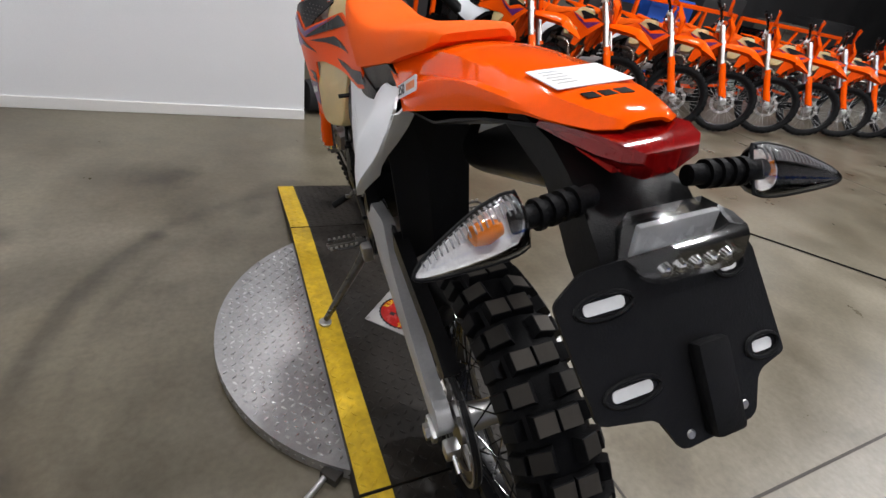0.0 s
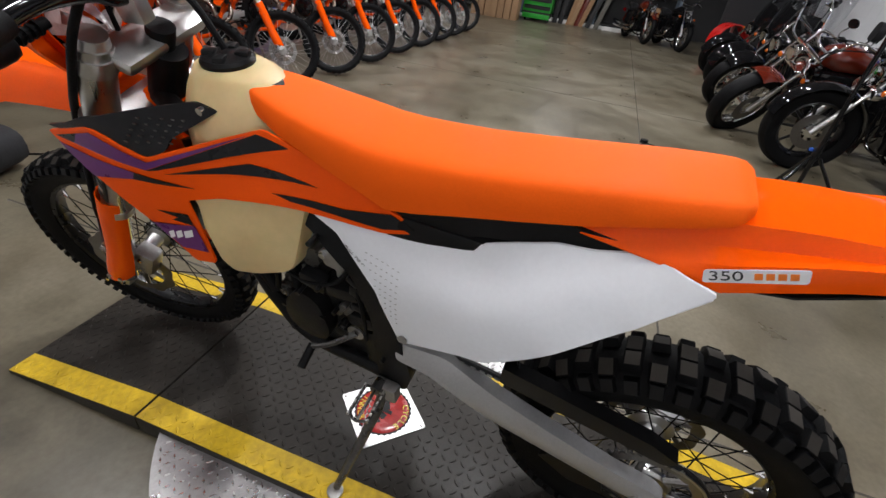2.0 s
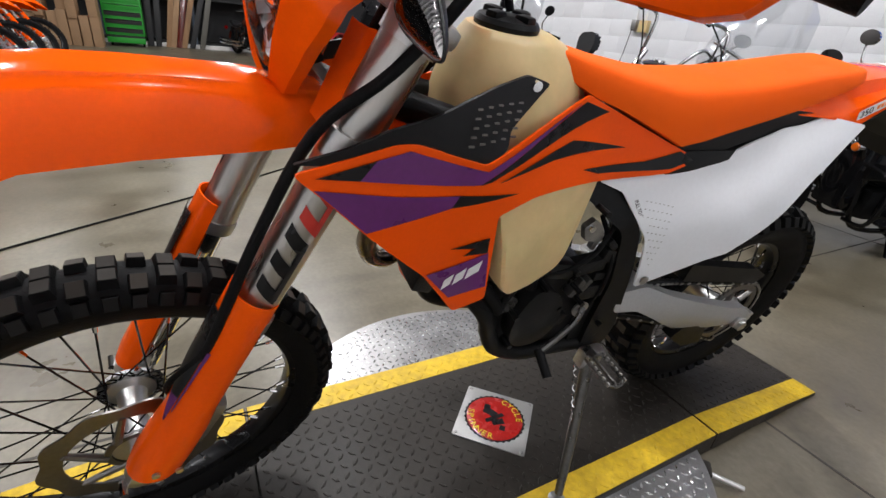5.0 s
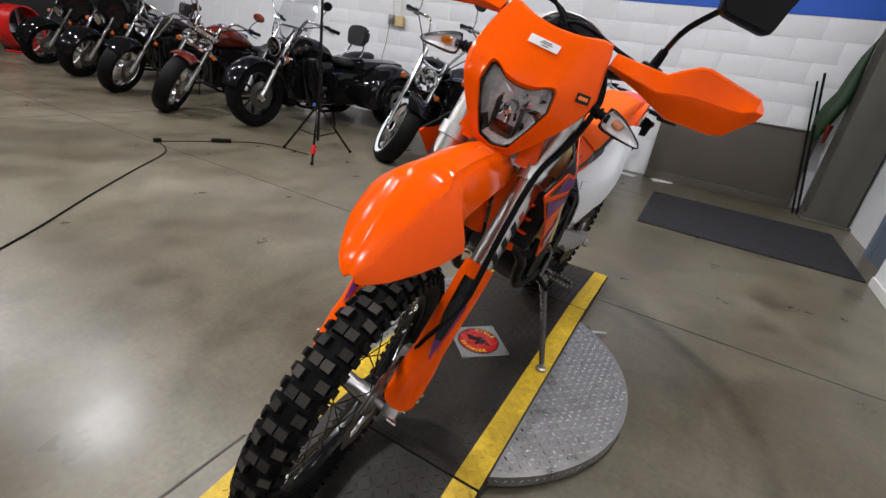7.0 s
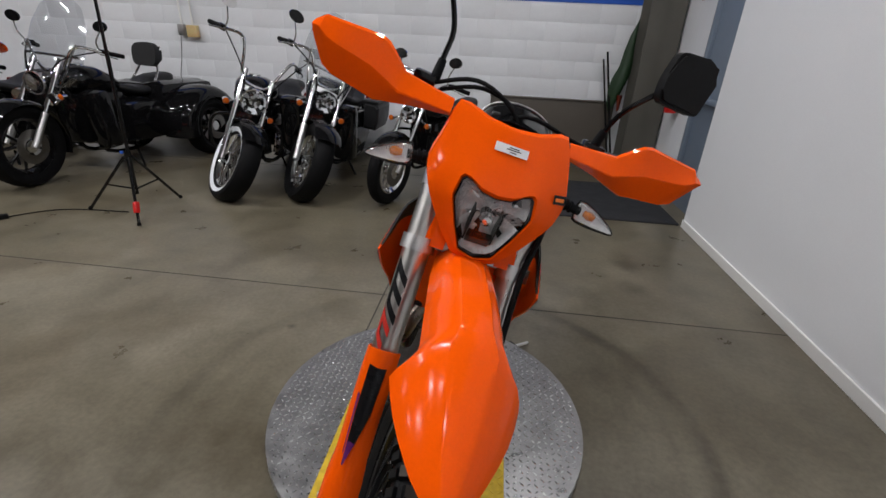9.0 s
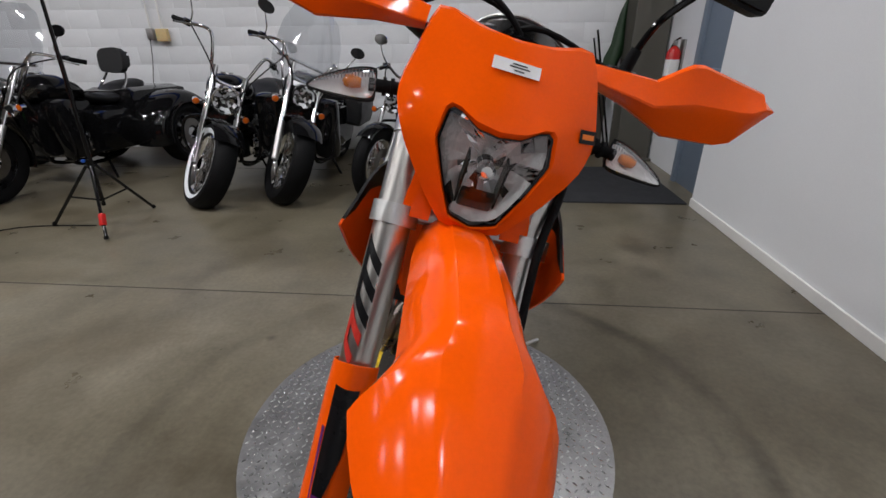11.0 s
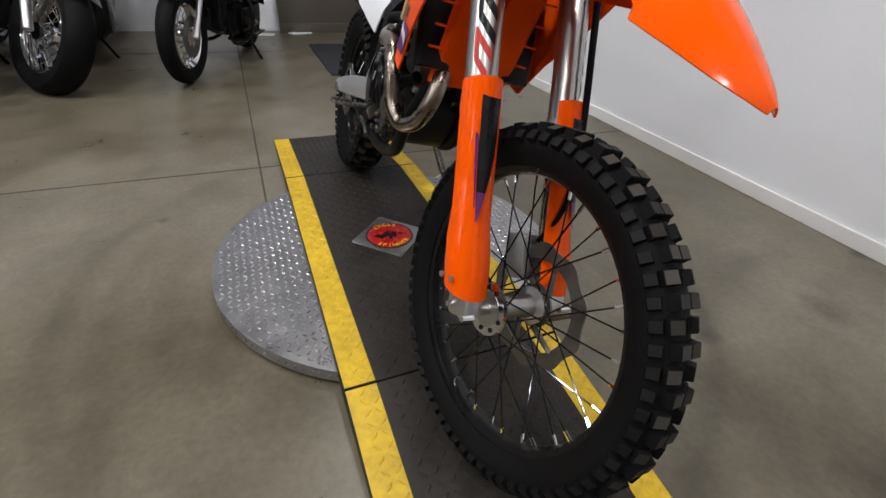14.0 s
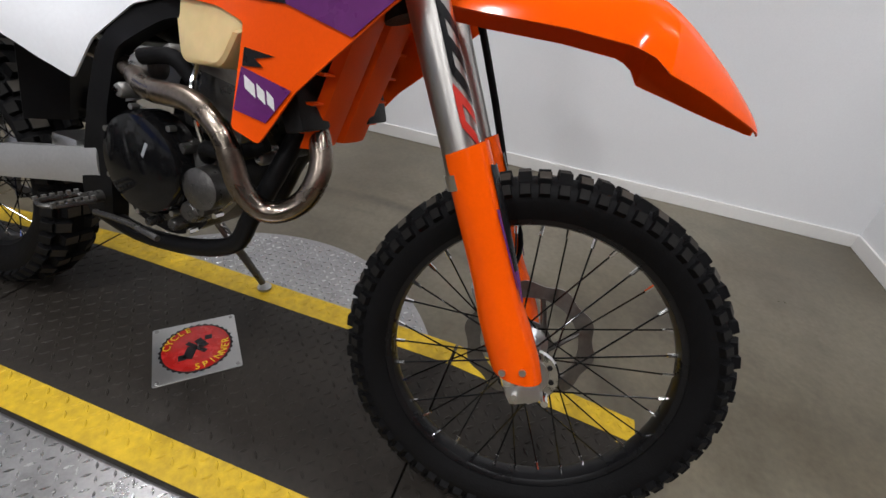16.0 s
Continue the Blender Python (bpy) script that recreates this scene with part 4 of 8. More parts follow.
# the panel on the exhaust side ends higher
WHITE_RIGHT = WHITE[:2] + [(0.62, 0.73), (0.598, 0.69), (0.573, 0.652), (0.5, 0.674), (0.43, 0.7), (0.35, 0.735)] + WHITE[7:]
shroud_x = fair([(1.252, 0.889, 0.173), (1.025, 0.892, 0.163), (0.823, 0.951, 0.078), (0.519, 0.847, 0.08), (0.981, 0.806, 0.153), (0.962, 0.658, 0.157), (1.01, 0.642, 0.16), (0.757, 0.835, 0.098), (0.65, 0.85, 0.09)])
white_body = fair([(0.75, 0.815, 0.088), (0.696, 0.797, 0.097), (0.611, 0.709, 0.12), (0.563, 0.577, 0.121), (0.386, 0.674, 0.15), (0.25, 0.8, 0.138), (0.131, 0.936, 0.106), (0.215, 0.94, 0.082), (0.33, 0.914, 0.083), (0.44, 0.862, 0.082), (0.519, 0.85, 0.076), (0.48, 0.76, 0.126), (0.36, 0.82, 0.127), (0.4, 0.848, 0.098), (0.6, 0.83, 0.082)])


def white_x(y, z):
    """The side panel: a soft body with a wedge that stands proud behind a fold and below a long crease."""
    behind = (0.44 - y) + 0.35 * (z - 0.66)
    below = 0.838 + 0.62 * (0.38 - y) - z
    wedge = min(1.0, max(0.0, behind / 0.05)) * min(1.0, max(0.0, below / 0.035))
    return white_body(y, z) + 0.009 * wedge - 0.004 * min(1.0, max(0.0, behind / 0.06)) * min(1.0, max(0.0, (0.87 - z) / 0.04))


wing_x = fair([(1.252, 0.9, 0.173), (1.025, 0.892, 0.166), (0.91, 0.965, 0.087), (0.936, 0.967, 0.092), (1.0, 0.95, 0.12), (1.12, 0.95, 0.165)])
lobe_x = fair([(0.93, 0.65, 0.16), (0.96, 0.8, 0.152), (0.8, 0.68, 0.125), (0.757, 0.835, 0.094), (0.87, 0.83, 0.124)])


def seat_bm():
    """A long tapered seat with a flat top, creased edges and a thin overhanging rear lip."""
    ys = [0.888, 0.88, 0.86, 0.81, 0.75, 0.7, 0.65, 0.6, 0.55, 0.48, 0.39, 0.3, 0.22, 0.175, 0.15, 0.136, 0.126]
    top = lerp_fn([0.126, 0.14, 0.25, 0.361, 0.493, 0.6, 0.65, 0.754, 0.872, 0.888], [1.024, 1.03, 1.016, 0.997, 0.979, 0.973, 0.973, 0.984, 1.004, 1.003])
    low = lerp_fn([0.126, 0.14, 0.2, 0.266, 0.33, 0.45, 0.593, 0.66, 0.745, 0.823, 0.872, 0.888], [1.014, 1.002, 0.985, 0.962, 0.942, 0.913, 0.873, 0.899, 0.929, 0.951, 0.974, 0.984])
    wid = lerp_fn([0.126, 0.136, 0.16, 0.22, 0.3, 0.45, 0.6, 0.72, 0.8, 0.86, 0.88, 0.888], [0.05, 0.064, 0.072, 0.077, 0.08, 0.085, 0.089, 0.083, 0.072, 0.056, 0.044, 0.036])
    rings = []
    for y in ys:
        t, b, w = top(y), low(y), wid(y)
        h = t - b
        half = [(0.9, 0.0), (1.0, 0.03), (1.0, 0.22), (0.965, 0.5), (0.9, 0.78), (0.84, 0.885), (0.74, 0.94), (0.56, 0.972), (0.3, 0.992)]
        ring = [(w * u, b + h * v) for u, v in half] + [(0, t)] + [(-w * u, b + h * v) for u, v in half[::-1]]
        rings.append([V(x, y, z) for x, z in ring])
    return rings_to_faces(bmesh.new(), rings)


def front_fender_bm():
    """A beaked mudguard: deep sides over the wheel, flared lobes, then a blunt tip."""
    ys = [1.09, 1.16, 1.22, 1.28, 1.34, 1.4, 1.45, 1.49, 1.505, 1.522, 1.541, 1.57, 1.6, 1.63, 1.655, 1.675, 1.69, 1.702, 1.708]
    top = lerp_fn([1.09, 1.2, 1.28, 1.38, 1.46, 1.52, 1.58, 1.64, 1.69, 1.708], [0.915, 0.928, 0.942, 0.952, 0.955, 0.95, 0.917, 0.874, 0.832, 0.814])
    wid = lerp_fn([1.09, 1.2, 1.26, 1.4, 1.495, 1.515, 1.541, 1.57, 1.6, 1.63, 1.655, 1.675, 1.69, 1.702, 1.708], [0.048, 0.062, 0.068, 0.07, 0.07, 0.077, 0.104, 0.097, 0.087, 0.073, 0.059, 0.047, 0.035, 0.022, 0.01])
    low = lerp_fn([1.09, 1.26, 1.4, 1.495, 1.52, 1.541, 1.6, 1.65, 1.69, 1.708], [0.885, 0.88, 0.882, 0.877, 0.868, 0.848, 0.834, 0.82, 0.81, 0.804])
    us = [0, 0.25, 0.36, 0.4, 0.5, 0.62, 0.8, 0.93, 1.0]
    ks = [0, 0.012, 0.03, 0.075, 0.12, 0.2, 0.45, 0.75, 1.0]
    fs = [0, 0.03, 0.07, 0.12, 0.2, 0.33, 0.58, 0.82, 1.0]
    rows = []
    for y in ys:
        f = min(1, max(0, (y - 1.5) / 0.1))
        half = [(u, k + (q - k) * f) for u, k, q in zip(us, ks, fs)]
        rows.append([V(wid(y) * u, y, top(y) - (top(y) - low(y)) * k) for u, k in [(-u, k) for u, k in half[:0:-1]] + half])
    return sheet(rows, 0.0028)


def tail_bm():
    """The tail: a flat top, a folded crease below its edge and a proud flank down to the lower rim."""
    ys = [0.33, 0.27, 0.21, 0.17, 0.13, 0.09, 0.05, 0.01, -0.03, -0.07, -0.1, -0.125, -0.146, -0.165, -0.182, -0.194, -0.202, -0.206]
    at = lambda xs, zs: lerp_fn(xs, zs)  # noqa: E731
    end = [-0.206, -0.194, -0.165, -0.146]
    rim_x, rim_z = at(end + [-0.1, -0.04, 0.01, 0.06, 0.13, 0.2, 0.33], [0.02, 0.036, 0.046, 0.052, 0.068, 0.078, 0.083, 0.091, 0.103, 0.09, 0.074]), at(end + [-0.123, -0.08, -0.04, 0.007, 0.06, 0.13, 0.21, 0.33], [1.016, 1.013, 1.009, 1.007, 1.006, 0.996, 0.984, 0.97, 0.953, 0.931, 0.936, 0.938])
    rid_x, rid_z = at(end + [-0.1, -0.03, 0.02, 0.07, 0.13, 0.2, 0.33], [0.02, 0.036, 0.046, 0.052, 0.067, 0.077, 0.08, 0.085, 0.092, 0.084, 0.07]), at(end + [-0.1, -0.03, 0.02, 0.07, 0.13, 0.2, 0.33], [1.018, 1.016, 1.013, 1.012, 1.015, 1.01, 1.0, 0.986, 0.967, 0.942, 0.942])
    cre_x, cre_z = at(end + [-0.1, -0.03, 0.02, 0.08, 0.136, 0.187, 0.33], [0.018, 0.033, 0.042, 0.047, 0.058, 0.062, 0.062, 0.064, 0.067, 0.069, 0.067]), at(end + [-0.1, -0.03, 0.02, 0.08, 0.136, 0.187, 0.33], [1.019, 1.018, 1.017, 1.017, 1.016, 1.009, 0.998, 0.986, 0.974, 0.962, 0.946])
    top_x, top_z = at(end + [-0.1, 0.0, 0.06, 0.12, 0.2, 0.33], [0.014, 0.027, 0.036, 0.04, 0.047, 0.052, 0.054, 0.056, 0.058, 0.06]), at(end + [-0.1, -0.05, 0.0, 0.06, 0.12, 0.2, 0.33], [1.021, 1.023, 1.024, 1.024, 1.023, 1.021, 1.018, 1.014, 1.006, 0.985, 0.955])
    mid_z = at(end + [-0.1, 0.0, 0.06, 0.12, 0.2, 0.33], [1.022, 1.025, 1.027, 1.027, 1.028, 1.025, 1.021, 1.013, 0.99, 0.958])
    rows = []
    for y in ys:
        half = [(rim_x(y), rim_z(y)), ((rim_x(y) + rid_x(y)) / 2 + 0.002, (rim_z(y) + rid_z(y)) / 2), (rid_x(y), rid_z(y)), (cre_x(y), cre_z(y)), (top_x(y), top_z(y)), (top_x(y) * 0.5, (top_z(y) + 3 * mid_z(y)) / 4)]
        rows.append([V(x, y, z) for x, z in half] + [V(0, y, mid_z(y))] + [V(-x, y, z) for x, z in half[::-1]])
    return sheet(rows, 0.003)


MASK_OUT = [(0.0, 1.188), (0.05, 1.192), (0.095, 1.203), (0.112, 1.206), (0.121, 1.195), (0.134, 1.14), (0.145, 1.1), (0.143, 1.074), (0.12, 1.03), (0.08, 0.975), (0.045, 0.935), (0.0, 0.926)]
LENS_OUT = [(0.0, 1.071), (0.03, 1.075), (0.062, 1.094), (0.072, 1.086), (0.077, 1.05), (0.057, 1.0), (0.034, 0.951), (0.0, 0.941)]
MASK_MID = (0.0, 1.02)
mask_dep = lerp_fn([0.92, 0.95, 1.0, 1.05, 1.09, 1.157, 1.2, 1.215], [1.252, 1.257, 1.262, 1.262, 1.25, 1.203, 1.168, 1.155])


def around(half, n=72):
    """The outline of a mirrored half shape, met by n rays from the middle of the mask."""
    full = [V(x, z, 0) for x, z in half] + [V(-x, z, 0) for x, z in half[-2:0:-1]]
    o, out = V(*MASK_MID, 0), []
    for k in range(n):
        a = 2 * math.pi * (k + 0.5) / n
        d, best = V(math.sin(a), math.cos(a), 0), 0.0
        for p, q in zip(full, full[1:] + full[:1]):
            e, f = q - p, p - o
            den = d.x * e.y - d.y * e.x
            if abs(den) < 1e-9:
                continue
            t, u = (f.x * e.y - f.y * e.x) / den, (f.x * d.y - f.y * d.x) / den
            if t > 0 and -1e-6 <= u <= 1 + 1e-6:
                best = max(best, t)
        out.append((o.x + d.x * best, o.y + d.y * best))
    return out


def mask_y(x, z):
    return mask_dep(z) - 1.7 * x * x - 0.8 * max(0.0, abs(x) - 0.13)


def lens_loop(k, dy, curve=1.6):
    return [V(x * k, mask_dep(MASK_MID[1] + (z - MASK_MID[1]) * k) + dy - curve * (x * k) ** 2, MASK_MID[1] + (z - MASK_MID[1]) * k) for x, z in around(LENS_OUT)]


def mask_bm():
    """The mask: a band from its outer edge to the opening of the lamp, with a raised brow."""
    outer, inner = around(MASK_OUT), around(LENS_OUT)
    rows = []
    for f, lift in ((0.0, -0.014), (0.03, 0.0), (0.3, 0.002), (0.55, 0.003), (0.8, 0.008), (0.93, 0.01), (1.0, 0.002), (1.0, -0.012)):
        row = []
        for (xo, zo), (xi, zi) in zip(outer, inner):
            x, z = xo + (xi - xo) * f, zo + (zi - zo) * f
            row.append(V(x, mask_y(x, z) + lift, z))
        rows.append(row + [row[0].copy()])
    return sheet(rows, 0.0028)


def handguard(side):
    """A swept plastic hand shield with one raised crease."""
    drop, back = (-0.007, 0.015) if side < 0 else (0.0, 0.0)
    xs = [0.128, 0.15, 0.2, 0.235, 0.26, 0.282, 0.3, 0.34, 0.37, 0.392, 0.41, 0.425]
    hi = lerp_fn([0.128, 0.235, 0.278, 0.3, 0.41, 0.425], [1.19, 1.2, 1.238, 1.244, 1.238, 1.226])
    lo = lerp_fn([0.128, 0.2, 0.282, 0.37, 0.392, 0.425], [1.158, 1.146, 1.124, 1.138, 1.149, 1.2])
    dep = lerp_fn([0.128, 0.2, 0.3, 0.4, 0.425], [1.162, 1.155, 1.138, 1.138, 1.132])
    crease = lerp_fn([0.128, 0.425], [0.3, 0.62])
    rows = []
    for x in xs:
        a, b, d, c = lo(x) - drop, hi(x) - drop, dep(x) - back, crease(x)
        rows.append([V(side * x, d - o, a + (b - a) * t) for t, o in ((0, 0.026), (0.03, 0.016), (c * 0.5, 0.008), (c - 0.03, 0.0005), (c + 0.03, 0.0005), ((1 + c) / 2, 0.014), (0.96, 0.026), (1, 0.036))])
    return sheet(rows, 0.0035)


def tank_lobe(side, low):
    """The saddle of the tank that hangs below the shroud."""
    outline = [(0.985, 0.83), (0.735, 0.85), (0.756, 0.828), (0.774, 0.75), (0.79, 0.688), (0.806, 0.668), (0.87, 0.65), (0.92, 0.648), (0.942, 0.672), (0.957, 0.74), (0.972, 0.81)]
    if side > 0:
        outline = [(0.985, 0.83), (0.8, 0.85), (0.806, 0.795), (0.826, 0.738), (0.842, 0.728), (0.935, 0.736), (0.95, 0.748), (0.974, 0.79)]
    rings = []
    cy, cz = 0.88, (0.85 + low) / 2 + 0.02
    for x, k in ((0.25, 1.0), (0.8, 1.0), (0.92, 0.99), (0.98, 0.965), (1.0, 0.9)):
        rings.append([V(side * min(x * lobe_x(y, z), shroud_x(y, z) - 0.009 if z > 0.795 else 1.0), cy + (y - cy) * k, cz + (z - cz) * k) for y, z in rounded(outline, 0.012, 4)])
    return rings_to_faces(bmesh.new(), rings)


def tank_top():
    """The hump of the tank below its cap, narrow where the seat begins."""
    slim = lerp_fn([0.78, 0.83, 0.9, 0.95], [0.5, 0.68, 0.92, 1.0])
    rings = []
    for z, cy, hx, hy in ((0.8, 0.89, 0.1, 0.14), (0.88, 0.9, 0.11, 0.135), (0.93, 0.905, 0.104, 0.125), (0.96, 0.91, 0.092, 0.112), (0.985, 0.918, 0.078, 0.097), (1.004, 0.928, 0.062, 0.078), (1.014, 0.938, 0.05, 0.062)):
        ring = []
        for a in np.linspace(0, 2 * math.pi, 36, endpoint=False):
            y = cy + hy * math.copysign(abs(math.sin(a)) ** 0.8, math.sin(a))
            ring.append(V(hx * slim(y) * math.copysign(abs(math.cos(a)) ** 0.8, math.cos(a)), y, z))
        rings.append(ring)
    return rings_to_faces(bmesh.new(), rings)


def fork_y(z):
    return 1.313 - 0.49 * (z - 0.67)


def fork_point(x, z, dy=0.0):
    return V(x, fork_y(z) + dy, z)


def fork_guard(side):
    """A plastic sleeve round the front and outside of a fork leg."""
    rows = []
    for z, r, o in ((0.7, 0.036, 0.0), (0.66, 0.037, 0.0), (0.56, 0.036, 0.0), (0.5, 0.036, 0.0), (0.455, 0.041, 0.001), (0.41, 0.042, 0.003), (0.376, 0.04, 0.003)):
        row = []
        for a in np.linspace(-70, 168, 15):
            dx, dy = math.sin(radians(a)), math.cos(radians(a))
            row.append(fork_point(side * (0.106 + r * dx), z + 0.018 * dy * (1 if z > 0.68 else 0), o + r * 1.05 * dy + 0.008))
        rows.append(row)
    return sheet(rows, 0.0028)


def indicator(p, out, face, parent, m=None):
    """A teardrop turn signal: domed black back, clear ribbed front, bright bowl and amber bulb, on a rubber stalk along out."""
    p, out = Vector(p), Vector(out).normalized()
    back = Vector(face)
    back = (back - back.dot(out) * out).normalized()
    up = out.cross(back).normalized()
    up = up if up.z > 0 else -up
    root = part("indicator_stalk", rod(p - out * 0.06, p + out * 0.012, 0.009), "rubber", parent, "black rubber indicator stalk", m)
    for k in range(4):
        part("stalk_ring", rod(p + out * (-0.012 - k * 0.011), p + out * (-0.007 - k * 0.011), 0.0125), "rubber", root, m=m)
    spans = [(0.003, 0.017, 0.001), (0.006, 0.021, 0.0), (0.016, 0.0225, -0.001), (0.034, 0.0205, -0.003), (0.052, 0.0165, -0.0055), (0.07, 0.0115, -0.0085), (0.084, 0.007, -0.011), (0.092, 0.002, -0.013)]
    def dome(depth, k, shift):
        """Half of a teardrop: each row bows by depth of its own half height."""
        return [[p + out * d + up * (c + h * k * math.sin(a)) + back * (shift + depth * h * k * math.cos(a)) for a in np.linspace(-math.pi / 2, math.pi / 2, 11)] for d, h, c in spans]
    part("indicator_shell", sheet(dome(-0.95, 1.0, 0.0), 0.0012), "black", root, m=m, smooth=60)
    part("indicator_rim", tube([p + out * d + up * (c + h) for d, h, c in spans] + [p + out * d + up * (c - h) for d, h, c in spans[::-1]], 0.0016, 6, 2, True), "black", root, m=m)
    part("reflector", sheet(dome(-0.3, 0.94, 0.0), 0.0008), "bright", root, "bright reflector bowl", m, 60)
    part("lens", sheet(dome(0.55, 0.99, 0.0004), 0.001), "clear", root, "clear ribbed lens", m, 60).visible_shadow = False
    ribs = bmesh.new()
    for d in np.arange(0.008, 0.088, 0.0045):
        h, c = (float(np.interp(d, [q[0] for q in spans], [q[n] for q in spans])) for n in (1, 2))
        tube([p + out * d + up * (c + h * 0.95 * math.sin(a)) + back * (0.52 * h * math.cos(a)) for a in np.linspace(0.35, 1.45, 5)], 0.0009, 4, 1, False, ribs)
    tagged(part("lens_ribs", ribs, "frost", root, m=m), kind="stuff")
    part("bulb", lathe([(-0.012, 0.006), (0.0, 0.0095), (0.01, 0.0075), (0.014, 0.0)], n=14, axis="X"), "amber", root, "amber bulb", (m or Matrix.Identity(4)) @ onto(p + out * 0.034, out, back))
    return root


def build_bike(place, steer, full, label, group=""):
    """The orange enduro bike: chassis about the rear contact point, front end turned by steer degrees."""
    bike = thing("dirt_bike", label, "motorcycle", place, group)
    S = steered(steer)
    P = lambda name, bm, mat, lab="", m=None, parent=bike, smooth=38.0: part(name, bm, mat, parent, lab, m, smooth)  # noqa: E731
    # wheels
    rear = wheel(bike, Matrix.Translation(R_AXLE), "rear", 0.339, 0.23, 0.126, 48, (0.034, 0.03, 0.011), 0.052, 0.075, full)
    front = wheel(bike, S @ Matrix.Translation(F_AXLE), "front", 0.347, 0.27, 0.082, 66, (0.0235, 0.0215, 0.0095), 0.038, 0.062, full)
    brake_disc(front, -0.062, 0.125, 0.042, 10, 0.0016, "wavy steel brake disc")
    brake_disc(rear, 0.072, 0.108, 0.045, 9, 0.0018, "wavy steel brake disc")
    part("sprocket", sprocket(0.112, 50), "disc", rear, "toothed rear sprocket", Matrix.Translation((-0.072, 0, 0)))
    part("axle", rod((-0.122, 0, 0), (0.122, 0, 0), 0.012), "alloy", rear)
    part("axle_nut", rod((-0.135, 0, 0), (-0.115, 0, 0), 0.017, n=6), "alloy", rear, smooth=20)
    part("axle", rod((-0.115, 0, 0), (0.118, 0, 0), 0.013), "alloy", front)
    part("axle_nut", rod((0.1, 0, 0), (0.12, 0, 0), 0.016, n=6), "alloy", front, smooth=20)
    if full:
        part("hub_flange", lathe([(0.054, 0.028), (0.06, 0.028), (0.062, 0.05), (0.058, 0.053), (0.054, 0.05)], n=32, closed=True), "chrome", front, "polished hub flange")
        for k in range(9):
            a = 2 * math.pi * k / 9
            part("flange_hole", rod((0.0615, 0.04 * math.cos(a), 0.04 * math.sin(a)), (0.063, 0.04 * math.cos(a), 0.04 * math.sin(a)), 0.0045, n=10), "engine", front, smooth=0)
    # fork legs
    for s in (-1, 1):
        leg = P("fork_tube", tube([fork_point(s * 0.106, 0.652), fork_point(s * 0.106, 0.665), fork_point(s * 0.106, 0.7), fork_point(s * 0.106, 0.88), fork_point(s * 0.106, 1.06)], [0.0305, 0.031, 0.0285, 0.0295, 0.03], 22, 2), "forktube", "satin silver upper fork tube", S)
        part("seal_ring", rod(fork_point(s * 0.106, 0.648), fork_point(s * 0.106, 0.668), 0.0325, n=22), "alloy", leg, m=S)
        part("fork_cap", rod(fork_point(s * 0.106, 1.058), fork_point(s * 0.106, 1.075), 0.027, 0.024, 16), "alloy", leg, m=S)
        P("fork_slider", tube([fork_point(s * 0.106, 0.36), fork_point(s * 0.106, 0.66)], 0.0235, 18, 0), "chrome", "chromed fork slider", S)
        lug = P("axle_lug", box(fork_point(s * 0.106, 0.352, 0.016), (0.042, 0.06, 0.045), pose(0, 0, 0, RAKE), 0.014), "alloy", "cast alloy axle lug", S)
        part("clamp_bolt", rod(fork_point(s * 0.135, 0.345, 0.0), fork_point(s * 0.11, 0.345, 0.0), 0.006, n=8), "chrome", lug, m=S)
        part("clamp_bolt", rod(fork_point(s * 0.135, 0.35, 0.05), fork_point(s * 0.11, 0.35, 0.05), 0.006, n=8), "chrome", lug, m=S)
        guard = P("fork_guard", fork_guard(s), "orange", "glossy orange plastic fork guard", S, smooth=50)
        if full:
            part("guard_screw", rod(fork_point(s * 0.146, 0.4, 0.026), fork_point(s * 0.15, 0.4, 0.026), 0.0055, n=10), "alloy", guard, m=S)
            part("guard_screw", rod(fork_point(s * 0.146, 0.39, -0.008), fork_point(s * 0.15, 0.39, -0.008), 0.0055, n=10), "alloy", guard, m=S)
            for z0, z1, a0, a1, b0, b1, k in ((0.688, 0.6, -22, 36, -16, 34, "film"), (0.6, 0.545, -16, 34, 4, 30, "film"), (0.545, 0.5, 4, 30, 22, 26, "purple"), (0.63, 0.52, 38, 46, 32, 34, "purple")):
                rows = [[fork_point(s * (0.106 + 0.0378 * math.sin(radians(a))), z0 + (z1 - z0) * q, 0.0035 + 0.0397 * math.cos(radians(a)) + 0.008) for a in np.linspace(a0 + (b0 - a0) * q, a1 + (b1 - a1) * q, 5)] for q in np.linspace(0, 1, 5)]
                part("guard_decal", sheet(rows, 0.0006), k, guard, m=S)
            for z0, z1, a0, a1, k in ((0.866, 0.848, 0, 62, "film"), (0.83, 0.812, 0, 62, "film"), (0.794, 0.776, 0, 62, "film"), (0.86, 0.782, 48, 64, "film"), (0.764, 0.748, 8, 66, "red_ink"), (0.728, 0.712, 20, 66, "red_ink"), (0.76, 0.716, 52, 68, "red_ink")):
                turn = 38 if s < 0 else 0
                rows = [[fork_point(s * (0.106 + 0.0303 * math.sin(radians(a + turn))), (z if s > 0 else 1.578 - z) + s * (a - 35) * 0.0005, 0.0303 * math.cos(radians(a + turn)) * 1.09) for a in np.linspace(a0, a1, 7)] for z in (z0, z1)]
                part("tube_decal", sheet(rows, 0.0005), k, leg, m=S)
        for z, r in ((0.905, 0.037), (1.03, 0.033)):
            part("clamp_ring", rod(fork_point(s * 0.106, z - 0.014), fork_point(s * 0.106, z + 0.014), r, n=20), "alloy", leg, "alloy triple clamp ring", S)
